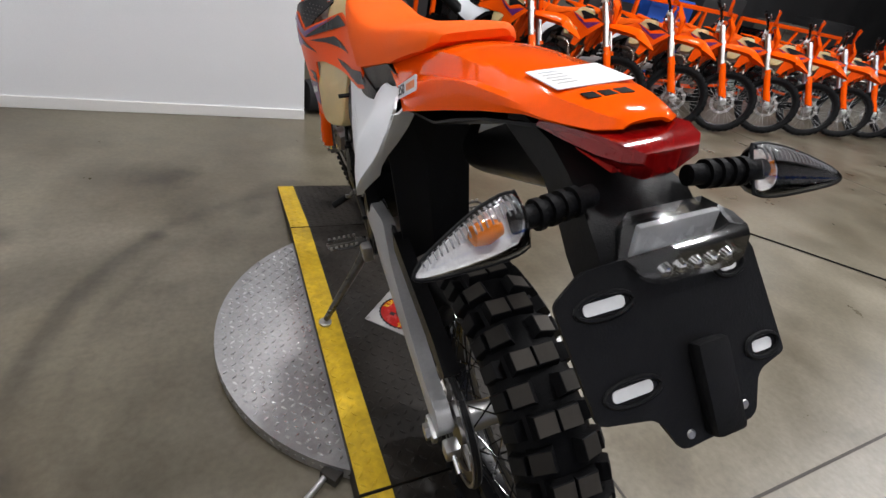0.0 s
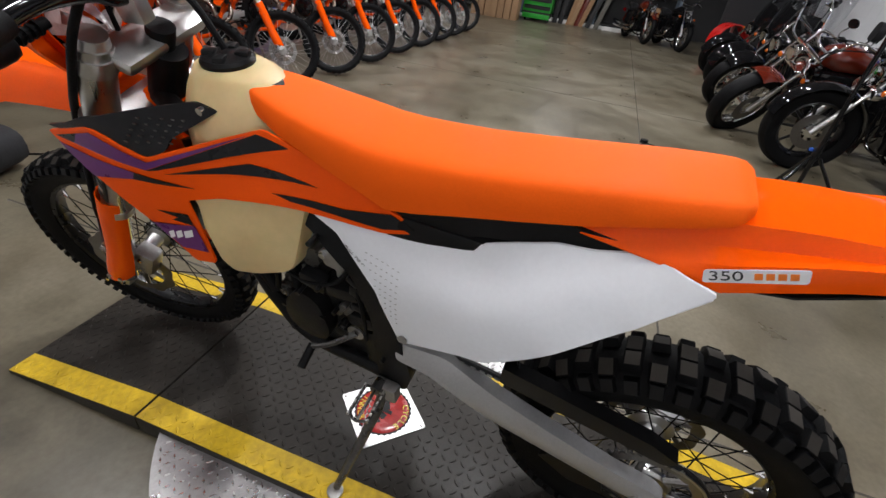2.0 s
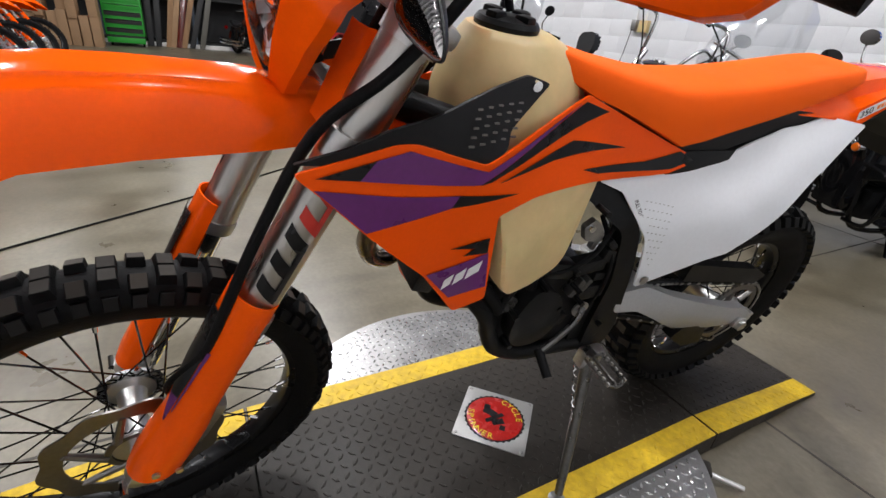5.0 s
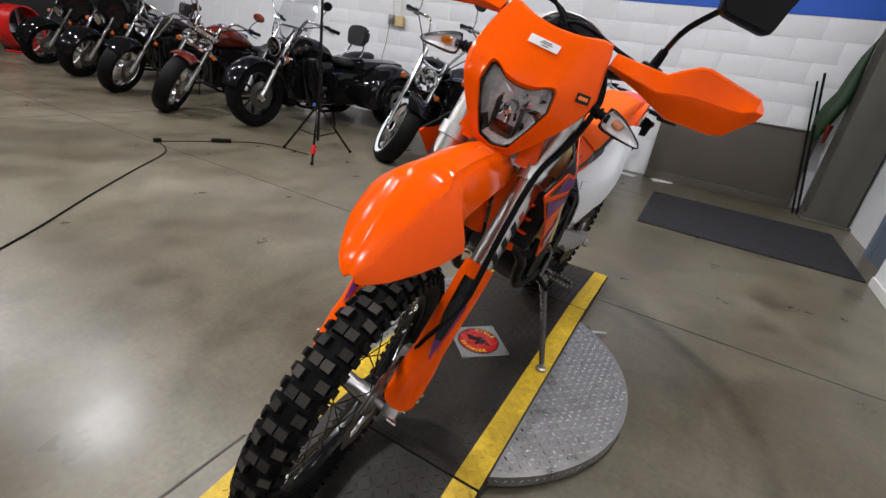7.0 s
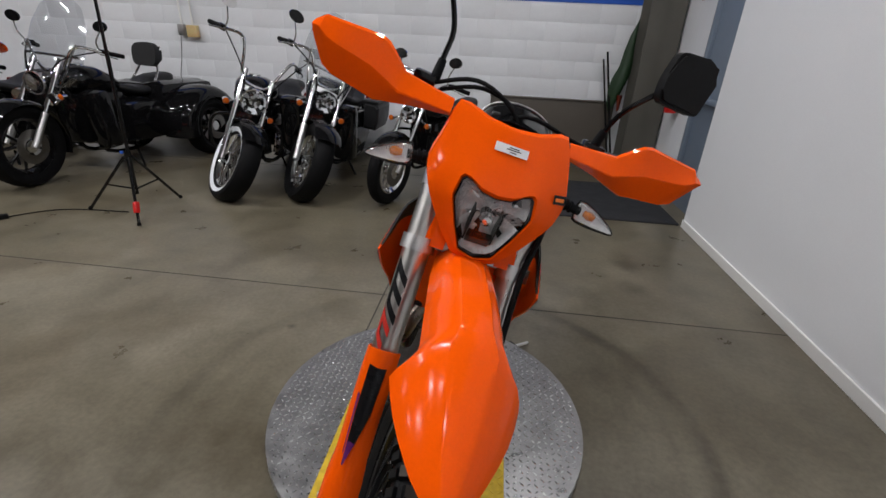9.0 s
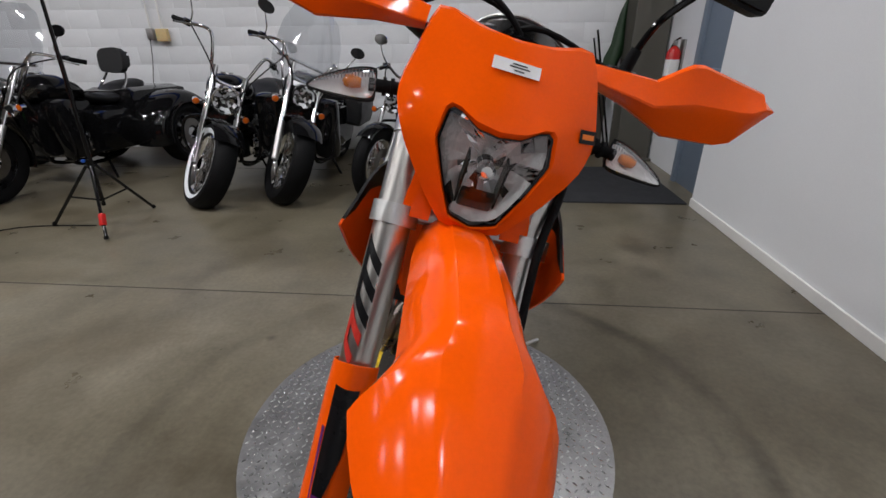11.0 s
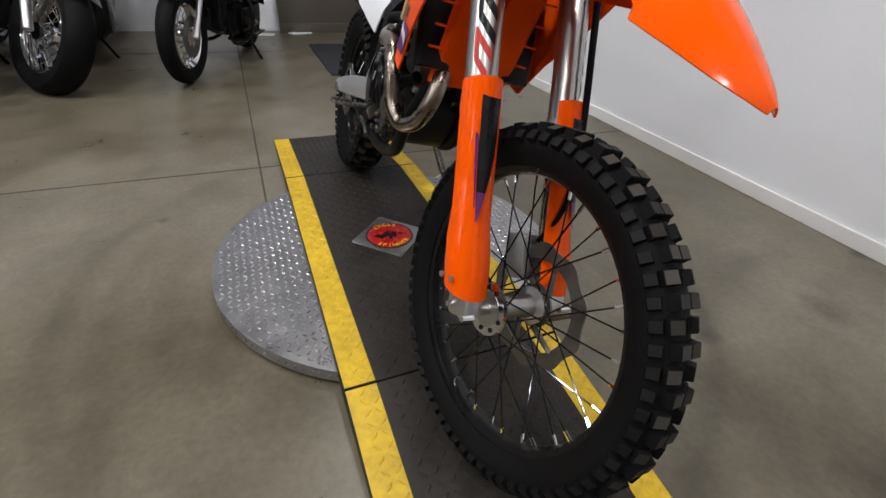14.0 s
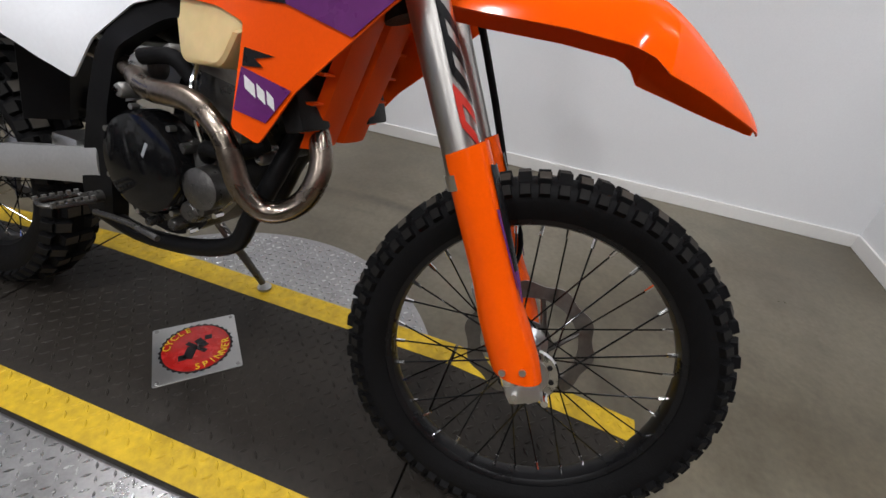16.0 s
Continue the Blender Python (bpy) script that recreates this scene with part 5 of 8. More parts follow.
    for z, hgt in ((0.905, 0.03), (1.03, 0.026)):
        P("triple_clamp", box(V(0, fork_y(z) - 0.03, z), (0.21, 0.07, hgt), pose(0, 0, 0, RAKE), 0.01), "alloy", "alloy triple clamp", S)
    P("steering_stem", rod(fork_point(0, 0.89, -0.045), fork_point(0, 1.05, -0.045), 0.024), "frame", "", S)
    P("front_fender", front_fender_bm(), "orange", "glossy orange plastic front mudguard", S, smooth=26)
    # mask, lamp
    mask = P("headlight_mask", mask_bm(), "orange", "orange plastic headlight mask", S, smooth=30)
    for s in (-1, 1):
        ear = [[V(s * w * u, fork_y(z) + 0.035 - k, z) for u, k in ((0.45, 0.0), (0.65, 0.0), (0.82, 0.004), (0.94, 0.014), (1.0, 0.03), (1.02, 0.05))] for z, w in ((1.02, 0.092), (0.985, 0.106), (0.955, 0.116), (0.935, 0.122), (0.92, 0.124))]
        part("mask_ear", sheet(ear, 0.003), "orange", mask, m=S)
    if full:
        lamp = part("headlight_bezel", rings_to_faces(bmesh.new(), [lens_loop(1.0, -0.012, 1.3), lens_loop(1.0, 0.004, 1.3), lens_loop(0.96, 0.004, 1.3), lens_loop(0.96, -0.012, 1.3)], False, True), "gloss", mask, "black headlight bezel", S)
        bowl = bmesh.new()
        rng = random.Random(4)
        n = 24
        def facet_ring(k, dy):
            return [q + V(0, rng.uniform(-0.004, 0.004), 0) for q in lens_loop(k, dy, 1.0)[::3]]
        rings = [facet_ring(0.97, -0.006), facet_ring(0.82, -0.03), facet_ring(0.62, -0.05), facet_ring(0.4, -0.06), facet_ring(0.16, -0.064)]
        rings_to_faces(bowl, [r[::-1] for r in rings], False)
        bowl.verts.ensure_lookup_table()
        bowl.faces.new(bowl.verts[-n:])
        # pale facets among the chrome paint in bright reflections
        for f in bowl.faces:
            f.material_index = rng.choice((0, 1, 1, 1))
        part("reflector", bowl, ["chrome", "bright"], lamp, "faceted reflector with pale facets painted as bright reflections", S, 0)
        part("bulb", rod(V(0, 1.215, 1.025), V(0, 1.245, 1.02), 0.013, 0.012), "gloss", lamp, "", S)
        part("bulb_shield", lathe([(0, 0.013), (0.014, 0.013), (0.019, 0.008), (0.02, 0.0)], n=20, axis="Y"), "chrome", lamp, "bright round bulb shield", S @ Matrix.Translation((0, 1.237, 1.022)))
        for x in (-0.028, 0.028):
            part("lamp_divider", box((x, 1.228, 1.0), (0.003, 0.03, 0.08), pose(0, 0, 0, -18)), "engine", lamp, m=S, smooth=0)
        part("lower_reflector", box((0, 1.234, 0.975), (0.05, 0.012, 0.03), pose(0, 0, 0, -30), 0.002), "gloss", lamp, "dark lower lamp chamber", S)
        glassb = bmesh.new()
        rings_to_faces(glassb, [lens_loop(0.97, 0.0, 2.0), lens_loop(0.8, 0.006, 1.6), lens_loop(0.4, 0.01, 1.4)], False)
        glassb.verts.ensure_lookup_table()
        glassb.faces.new(glassb.verts[-72:])
        glass = part("headlight_lens", glassb, "clear", lamp, "clear headlight lens", S)
        glass.visible_shadow = False
        lab = onto((-0.002, mask_y(0, 1.153) + 0.001, 1.153), (-1, 0, 0), (0, -0.57, 0.82))
        tag = part("paper_label", box((0, 0, 0.004), (0.066, 0.018, 0.0008)), "paper", mask, "small white printed label", S @ lab, 0)
        for k, w in ((0.004, 0.02), (0.0, 0.028), (-0.005, 0.014)):
            part("print_bar", box((0.004, k, 0.0048), (w, 0.0018, 0.0004)), "ink", tag, m=S @ lab, smooth=0)
        lg = onto((-0.122, mask_y(0.122, 1.097) + 0.003, 1.097), (-1, -0.42, 0.03), (0, -0.35, 0.94))
        logo = part("emblem", box((0, 0, 0.003), (0.028, 0.018, 0.001)), "film", mask, "small dark emblem", S @ lg, 0)
        part("emblem_bar", box((0, 0, 0.0036), (0.02, 0.007, 0.0006)), "orange_ink", logo, m=S @ lg, smooth=0)
        for s in (-1, 1):
            indicator((s * 0.172, 1.187, 1.081), (s, 0.12, -0.1), (0, 1, 0.35), bike, S)
    # handlebar, shields, mirrors, levers: the bar stands a little askew
    FORK, S = S, S @ Matrix.Translation((0, 1.05, 1.17)) @ Matrix.Rotation(radians(-3.2), 4, "Y") @ Matrix.Translation((0, -1.05, -1.17))
    bar = P("handlebar", tube([(-0.4, 0.985, 1.185), (-0.24, 1.02, 1.185), (-0.12, 1.06, 1.15), (-0.06, 1.075, 1.12), (0.06, 1.075, 1.12), (0.12, 1.06, 1.15), (0.24, 1.02, 1.185), (0.4, 0.985, 1.185)], 0.014, 14, 6), "gloss", "black tapered handlebar", S)
    for s in (-1, 1):
        part("grip", rod((s * 0.28, 1.01, 1.185), (s * 0.4, 0.985, 1.185), 0.0175), "rubber", bar, m=S)
        part("bar_clamp", box((s * 0.045, 1.078, 1.105), (0.03, 0.045, 0.06), None, 0.006), "alloy", bar, m=S)
        if full or s:
            P("hand_guard", handguard(s), "orange", "orange plastic hand shield", S, smooth=24)
        part("lever", tube([(s * 0.2, 1.045, 1.19), (s * 0.28, 1.062, 1.188), (s * 0.38, 1.045, 1.18)], [0.008, 0.006, 0.006], 8), "alloy", bar, m=S)
        part("perch", box((s * 0.2, 1.04, 1.19), (0.05, 0.04, 0.035), None, 0.008), "gloss", bar, m=S)
    if full:
        mir = P("mirror", slab(rounded([(-0.055, -0.05), (0.05, -0.055), (0.06, 0.03), (0.035, 0.055), (-0.045, 0.05), (-0.06, -0.01)], 0.016), -0.012, 0.012, bevel=0.006), "black", "black plastic rear-view mirror", S @ onto((-0.293, 1.085, 1.385), (-1, -0.25, 0.06), (0.05, -0.15, 1)))
        part("mirror_stem", tube([(-0.2, 1.045, 1.2), (-0.203, 1.048, 1.235), (-0.215, 1.06, 1.29), (-0.255, 1.075, 1.35)], 0.006, 8), "gloss", mir, m=S)
        part("mirror_boot", rod((-0.2, 1.044, 1.195), (-0.203, 1.048, 1.24), 0.012, 0.009), "rubber", mir, m=S)
        mir = P("mirror", slab(rounded([(-0.05, -0.055), (0.055, -0.05), (0.06, 0.01), (0.045, 0.05), (-0.035, 0.055), (-0.06, 0.03)], 0.016), -0.012, 0.012, bevel=0.006), "black", "black plastic rear-view mirror", S @ onto((0.24, 0.96, 1.425), (-1, 0.3, 0.0), (-0.05, -0.3, 1)))
        part("mirror_stem", tube([(0.18, 1.035, 1.2), (0.178, 1.02, 1.25), (0.178, 0.995, 1.3), (0.205, 0.975, 1.36), (0.225, 0.967, 1.39)], 0.006, 8), "gloss", mir, m=S)
        part("mirror_boot", rod((0.18, 1.036, 1.195), (0.178, 1.023, 1.24), 0.012, 0.009), "rubber", mir, m=S)
        dash = P("instrument", box((0, 1.1, 1.165), (0.1, 0.035, 0.06), pose(0, 0, 0, -35), 0.01), "black", "black digital instrument behind the mask", S)
        hood = [[V(0.085 * u - 0.02, 1.135 - 0.075 * v, 1.165 + 0.055 * math.sqrt(max(0, 1 - u * u * 0.96)) * (0.5 + 0.5 * v)) for u in np.linspace(-1, 1, 13)] for v in (0, 0.5, 1)]
        part("hood", sheet(hood, 0.002), "gloss", dash, "dark curved instrument hood", S)
        part("hood_rim", tube([V(0.085 * u - 0.02, 1.06, 1.165 + 0.055 * math.sqrt(max(0, 1 - u * u * 0.96)) + 0.002) for u in np.linspace(-1, 1, 13)], 0.0025, 6, 2), "alloy", dash, m=S)
        for k, pts in enumerate(([(0.18, 1.03, 1.19), (0.1, 1.1, 1.235), (0.02, 1.12, 1.215), (-0.04, 1.12, 1.15), (-0.05, 1.13, 1.05)], [(0.16, 1.04, 1.185), (0.08, 1.09, 1.225), (0.0, 1.1, 1.2), (0.03, 1.12, 1.1)], [(-0.2, 1.04, 1.19), (-0.13, 1.1, 1.2), (-0.02, 1.115, 1.21), (0.06, 1.1, 1.15)])):
            P("control_cable", tube(pts, 0.0045, 8), "rubber", "black control cable", S)
        S = FORK
        hose = [(-0.11, 1.06, 1.16), (-0.145, 1.1, 1.09), (-0.138, 1.17, 1.0), (-0.115, 1.24, 0.925), (-0.116, 1.302, 0.8), (-0.122, 1.345, 0.7), (-0.122, 1.38, 0.62), (-0.09, 1.43, 0.53), (-0.074, 1.42, 0.45)]
        P("brake_hose", tube(hose, [0.007, 0.007, 0.007, 0.007, 0.007, 0.007, 0.006, 0.005, 0.005], 10), "rubber", "black front brake hose", S)
        cal = P("brake_caliper", box((-0.07, 1.405, 0.405), (0.05, 0.06, 0.095), pose(0, 0, 0, 30), 0.012), "caststeel", "front brake caliper", S)
        part("caliper_bolt", rod((-0.102, 1.395, 0.43), (-0.09, 1.395, 0.43), 0.007, n=8), "chrome", cal, m=S)
        part("caliper_bolt", rod((-0.102, 1.415, 0.385), (-0.09, 1.415, 0.385), 0.007, n=8), "chrome", cal, m=S)
    # bodywork
    P("seat", seat_bm(), "seat", "long matt orange vinyl seat", smooth=34)
    P("rear_fender", tail_bm(), "orange", "glossy orange plastic tail with labels", smooth=32)
    if full:
        clip = P("seat_strap_anchor", slab(rounded([(-0.036, 0.008), (0.0, -0.032), (0.036, 0.008), (0.03, 0.018), (-0.03, 0.018)], 0.004), 0, 0.004), "black", "dark triangular seat front cover", onto((0, 0.862, 1.0035), (-1, 0, 0), (0, 1, 0.2)))
    under = [[V(w * u, y, z - 0.012 * (1 - abs(u))) for u in (-1, -0.6, 0, 0.6, 1)] for y, z, w in ((0.42, 0.86, 0.075), (0.3, 0.91, 0.075), (0.15, 0.925, 0.088), (0.05, 0.942, 0.084), (0.0, 0.962, 0.078), (-0.06, 0.982, 0.066), (-0.14, 1.0, 0.044), (-0.18, 1.006, 0.03))]
    P("inner_fender", sheet(under, 0.003), "black", "black plastic fender liner")
    apron = [[V(w * u, y - 0.03 * abs(u), z) for u in (-1, -0.8, 0, 0.8, 1)] for y, z, w in ((0.4, 0.88, 0.09), (0.385, 0.75, 0.085), (0.37, 0.62, 0.08), (0.355, 0.52, 0.075))]
    P("mud_apron", sheet(apron, 0.003), "black", "black plastic apron ahead of the rear tyre")
    P("air_box", box((0, 0.5, 0.8), (0.17, 0.24, 0.14), None, 0.02), "black", "black air box")
    for s in (-1, 1):
        sh = P("radiator_shroud", panel(SHROUD, shroud_x, 0.004, s, corner=0.008), "orange_matt", "orange plastic radiator shroud with dark graphics", smooth=30)
        wing = [(1.25, 0.9), (1.197, 0.915), (1.147, 0.936), (1.074, 0.955), (1.011, 0.967), (0.948, 0.978), (0.908, 0.968), (0.951, 0.941), (0.983, 0.922), (0.989, 0.904), (1.021, 0.89), (1.086, 0.905), (1.13, 0.912), (1.198, 0.898)]
        wg = P("shroud_wing", panel(wing, lambda y, z: min(wing_x(y, z), shroud_x(y, z) - 0.003), 0.005, s), "black", "black plastic shroud top")
        P("fuel_tank_side", tank_lobe(s, 0.645 if s < 0 else 0.735), "tank", "cream translucent plastic tank side", smooth=45)
        P("side_panel", panel(WHITE if s < 0 else WHITE_RIGHT, white_x, 0.004, s, 0.022, 0.008), "white", "plain white plastic side panel", smooth=30)
        edge = [(0.134, 0.928), (0.165, 0.89), (0.2, 0.85), (0.24, 0.81), (0.285, 0.767)] + ([(0.335, 0.722), (0.385, 0.678)] if s < 0 else [])
        P("panel_return", sheet([[V(s * (white_x(y, z) - 0.002), y + 0.002, z), V(s * (white_x(y, z) - 0.008), y + 0.001, z + 0.001), V(s * (white_x(y, z) - 0.03), y + 0.02, z + 0.008), V(s * (white_x(y, z) - 0.06), y + 0.05, z + 0.012)] for y, z in edge], 0.003), "white", "inward return of the side panel", smooth=50)
        P("subframe_cover", panel([(0.6, 0.836), (0.598, 0.878), (0.45, 0.916), (0.33, 0.945), (0.205, 0.942), (0.22, 0.93), (0.278, 0.914), (0.34, 0.9), (0.4, 0.885), (0.44, 0.875), (0.52, 0.842)], lambda y, z: 0.077 - 0.3 * max(0.0, 0.25 - y) * 0.2, 0.02, s), "black", "black plastic cover below the seat")
        core = P("radiator", box((s * 0.102, 1.035, 0.765), (0.075, 0.035, 0.2), pose(0, 0, 0, 18), 0.006), "engine", "black radiator core behind the shroud")
        strip = [[V(s * x, 1.06 + 0.32 * (z - 0.64) + dy, z) for x, dy in ((0.006, -0.012), (0.012, 0.0), (0.05, 0.006), (0.085, 0.002), (0.097, -0.012))] for z in (0.638, 0.645, 0.7, 0.76, 0.82, 0.88)]
        guard = part("radiator_guard", sheet(strip, 0.003), "orange_matt", core, "orange plastic radiator guard", smooth=30)
        for k in range(5 if full else 0):
            part("guard_fin", box((s * 0.106, 1.05 + 0.32 * (0.03 + 0.045 * k), 0.67 + 0.045 * k), (0.03, 0.016, 0.004), None, 0.001), "orange_matt", guard, smooth=0)
        if not full:
            part("shroud_decal", panel([(1.2, 0.9), (1.04, 0.866), (0.817, 0.955), (0.93, 0.89), (1.1, 0.82)], lambda y, z: shroud_x(y, z) + 0.003, 0.0006, s, 0.05, 0), "purple", sh, smooth=30)
            continue
        deco = lambda pts, k, name="shroud_decal": part(name, panel(pts, lambda y, z: shroud_x(y, z) + 0.003, 0.0006, s, 0.03, 0), k, sh, smooth=30)  # noqa: E731
        deco([(1.227, 0.888), (1.165, 0.906), (1.182, 0.884)], "film")
        deco([(1.165, 0.906), (1.129, 0.916), (1.021, 0.884), (0.848, 0.944), (1.029, 0.868), (1.113, 0.877), (1.182, 0.884)], "purple")
        deco([(0.836, 0.947), (0.781, 0.931), (0.887, 0.904), (1.012, 0.869), (1.029, 0.867), (0.938, 0.905)], "film")
        deco([(0.995, 0.864), (0.851, 0.896), (0.727, 0.878), (0.891, 0.874)], "film")
        deco([(0.814, 0.849), (0.676, 0.854), (0.591, 0.868), (0.547, 0.851), (0.604, 0.838), (0.778, 0.84)], "film")
        deco([(1.229, 0.875), (1.139, 0.863), (1.057, 0.857), (1.066, 0.841), (1.171, 0.818)], "purple")
        deco([(1.057, 0.857), (0.952, 0.839), (1.066, 0.841)], "film")
        deco([(1.05, 0.773), (0.986, 0.776), (0.983, 0.75), (1.026, 0.755), (1.008, 0.764)], "film")
        deco([(1.08, 0.734), (0.981, 0.749), (0.97, 0.685), (1.034, 0.679)], "purple")
        for y0, y1 in ((1.052, 1.038), (1.034, 1.018), (1.014, 0.992)):
            part("emblem_bar", panel([(y0, 0.7 + (1.052 - y0) * 0.28), (y1, 0.704 + (1.052 - y1) * 0.28), (y1 - 0.003, 0.722 + (1.052 - y1) * 0.28), (y0 - 0.003, 0.718 + (1.052 - y0) * 0.28)], lambda y, z: shroud_x(y, z) + 0.0042, 0.0005, s, 0.05, 0), "paper", sh, "plain white emblem shape")
        part("wing_bolt", rod((s * 0.085, 0.936, 0.967), (s * 0.097, 0.936, 0.967), 0.007, n=10), "chrome", wg)
        dots = bmesh.new()
        for i in range(5):
            for j in range(5):
                y, z = 1.052 - 0.018 * i - 0.004 * j, 0.916 + 0.0085 * j
                box((s * (wing_x(y, z) + 0.0005), y, z), (0.0024, 0.007, 0.0022), bm=dots)
        # steel tone paints glints on the raised dots of black plastic
        tagged(part("wing_texture", dots, "disc", wg, smooth=0), kind="stuff")
    if full:
        # printed marks of the left and right panels
        txt = letters("PULL TO OPEN", 0.0105, 0.0006)
        P("panel_print", txt, "ink", "small printed words", onto((-white_x(0.648, 0.762) - 0.002, 0.648, 0.762), (0, -0.68, -0.73), (-0.15, -0.73, 0.68)), smooth=0)
        dim = bmesh.new()
        for i in range(9):
            for j in range(10):
                y, z = 0.645 - 0.011 * i, 0.782 - 0.014 * j - 0.002 * i
                if 0.62 < z and y < 0.642 - (0.78 - z) * 0.47 and y > 0.563 - (z - 0.62) * 0.02:
                    box((-white_x(y, z) - 0.0004, y, z), (0.0006, 0.004, 0.0014), bm=dim)
        P("panel_texture", dim, "caststeel", "rows of fine dimples", smooth=0)["kind"] = "stuff"
        P("panel_screw", lathe([(-0.004, 0.011), (0.0, 0.009), (0.0005, 0.0)], (-white_x(0.556, 0.599) - 0.0015, 0.556, 0.599), 14), "caststeel", "recessed panel screw")
        # tail label and model label
        tl = onto((0.001, -0.11, 1.0272), (0.02, -1, 0.0), (1, 0.02, 0.0))
        lb = P("tail_label", slab(rounded([(-0.028, -0.038), (0.028, -0.038), (0.028, 0.038), (-0.028, 0.038)], 0.003), 0, 0.0008), "paper", "white label with small print", tl, smooth=0)
        for k in range(5):
            part("print_bar", box((-0.018 + 0.008 * k, -0.02, 0.0009), (0.0012, 0.02, 0.0003)), "caststeel", lb, m=tl, smooth=0)
        for k in range(3):
            P("tail_emblem", box((-0.018 + 0.0155 * k, -0.158, 1.0268), (0.012, 0.012, 0.0008)), "film", "dark emblem shape on the tail", smooth=0)
        ml = onto((-0.1005, 0.108, 0.9685), (0.02, -1, 0.42), (0.17, 0.42, 1))
        md = P("model_label", slab(rounded([(-0.052, -0.009), (0.05, -0.009), (0.052, 0.009), (-0.05, 0.009)], 0.004), 0, 0.0008), "paper", "white model label with dark figures", ml, smooth=0)
        part("figures", letters("350", 0.0185, 0.0006), "ink", md, m=ml @ Matrix.Translation((-0.028, 0, 0.0012)) @ Matrix.Diagonal((1.3, 1, 1, 1)), smooth=0)
        for k in range(4):
            part("print_bar", box((0.004 + 0.011 * k, 0, 0.0011), (0.008, 0.0085, 0.0005)), "orange_ink", md, m=ml, smooth=0)
    # fuel tank top with its cap
    P("fuel_tank", tank_top(), "tank", "cream translucent plastic fuel tank", smooth=50)
    cap = P("fuel_cap", lathe([(1.0, 0.044), (1.02, 0.046), (1.026, 0.042), (1.03, 0.02), (1.03, 0)], (0, 0.945, 0), 24, axis="Z"), "black", "black fuel filler cap")
    for k in range(4):
        part("cap_lobe", box((0.028 * math.cos(k * 1.571 + 0.4), 0.945 + 0.028 * math.sin(k * 1.571 + 0.4), 1.026), (0.024, 0.02, 0.018), pose(0, 0, 0, 0, 0, k * 90 + 23), 0.005), "black", cap)
    if full:
        part("vent_hose", tube([(0, 0.945, 1.035), (0.0, 0.985, 1.1), (0.01, 1.05, 1.13)], 0.006, 8), "rubber", cap)
    # tail light, plate holder, rear indicators
    if full:
        rings = []
        for y, z0, z1, w0, w1 in ((-0.13, 0.986, 1.003, 0.024, 0.05), (-0.17, 0.982, 1.008, 0.018, 0.047), (-0.205, 0.978, 1.013, 0.013, 0.042), (-0.224, 0.982, 1.012, 0.01, 0.034), (-0.234, 0.991, 1.009, 0.006, 0.024)):
            rings.append([V(0.002 - w0, y, z0), V(0.002 + w0, y, z0), V(0.002 + w1, y, z0 + (z1 - z0) * 0.62), V(0.002 + w1 * 0.93, y, z1), V(0.002 - w1 * 0.93, y, z1), V(0.002 - w1, y, z0 + (z1 - z0) * 0.62)])
        tl = P("tail_light", rings_to_faces(bmesh.new(), rings), "red_lens", "wedge-shaped red tail light", smooth=25)
        for k in range(5):
            part("lens_rib", box((-0.018 + 0.01 * k, -0.19, 0.992), (0.0015, 0.04, 0.016)), "red", tl, smooth=0)
        part("tail_light_body", box((0.002, -0.17, 0.982), (0.04, 0.06, 0.01), None, 0.003), "red", tl, "red inner reflector")
        rings = []
        for y, z, w, h in ((-0.06, 0.988, 0.05, 0.016), (-0.13, 0.972, 0.045, 0.024), (-0.17, 0.958, 0.05, 0.03), (-0.205, 0.945, 0.058, 0.036), (-0.236, 0.922, 0.06, 0.034), (-0.262, 0.885, 0.054, 0.02)):
            rings.append([V(0.008 - w, y, z - h), V(0.008 + w, y, z - h), V(0.008 + w * 0.88, y, z + h * 0.3), V(0.03, y - 0.004, z + h * 0.5), V(0.008, y - 0.012, z + h * 0.35), V(-0.014, y - 0.004, z + h * 0.5), V(0.008 - w * 0.88, y, z + h * 0.3)])
        hold = P("plate_holder", rings_to_faces(bmesh.new(), rings), "black", "black plastic number plate holder", smooth=30)
        pm = onto((0.0, -0.285, 0.886), (1, 0.02, 0), (0, 0.6, 0.8))
        outline = [(-0.098, 0.04), (-0.07, 0.058), (0.075, 0.062), (0.088, 0.047), (0.099, -0.049), (0.068, -0.056), (0.056, -0.09), (-0.018, -0.094), (-0.034, -0.064), (-0.084, -0.054)]
        pl = part("plate_bracket", slab(rounded(outline, 0.006), -0.002, 0.002, bevel=0.0008), "black", hold, "black bracket with pale slots", pm, 25)
        for x, y, w in ((-0.058, 0.03, 0.036), (0.06, 0.034, 0.016), (-0.05, -0.037, 0.036), (0.076, -0.037, 0.02)):
            frame = [(x + (w / 2 + 0.007) * math.cos(a) * (1 if abs(math.cos(a)) > 0.3 else 1), y + 0.0095 * math.sin(a)) for a in np.linspace(0, 2 * math.pi, 16, endpoint=False)]
            part("slot_rim", tube([(px, py, 0.003) for px, py in frame], 0.002, 6, 0, True), "black", pl, m=pm)
            # solid insert, its pale colour standing for the bright floor beyond the slot
            part("slot", slab(rounded([(x - w / 2, y - 0.0048), (x + w / 2, y - 0.0048), (x + w / 2, y + 0.0048), (x - w / 2, y + 0.0048)], 0.0045), 0.002, 0.0026), "paper", pl, "solid pale insert standing for the bright floor behind the slot", pm, 0)
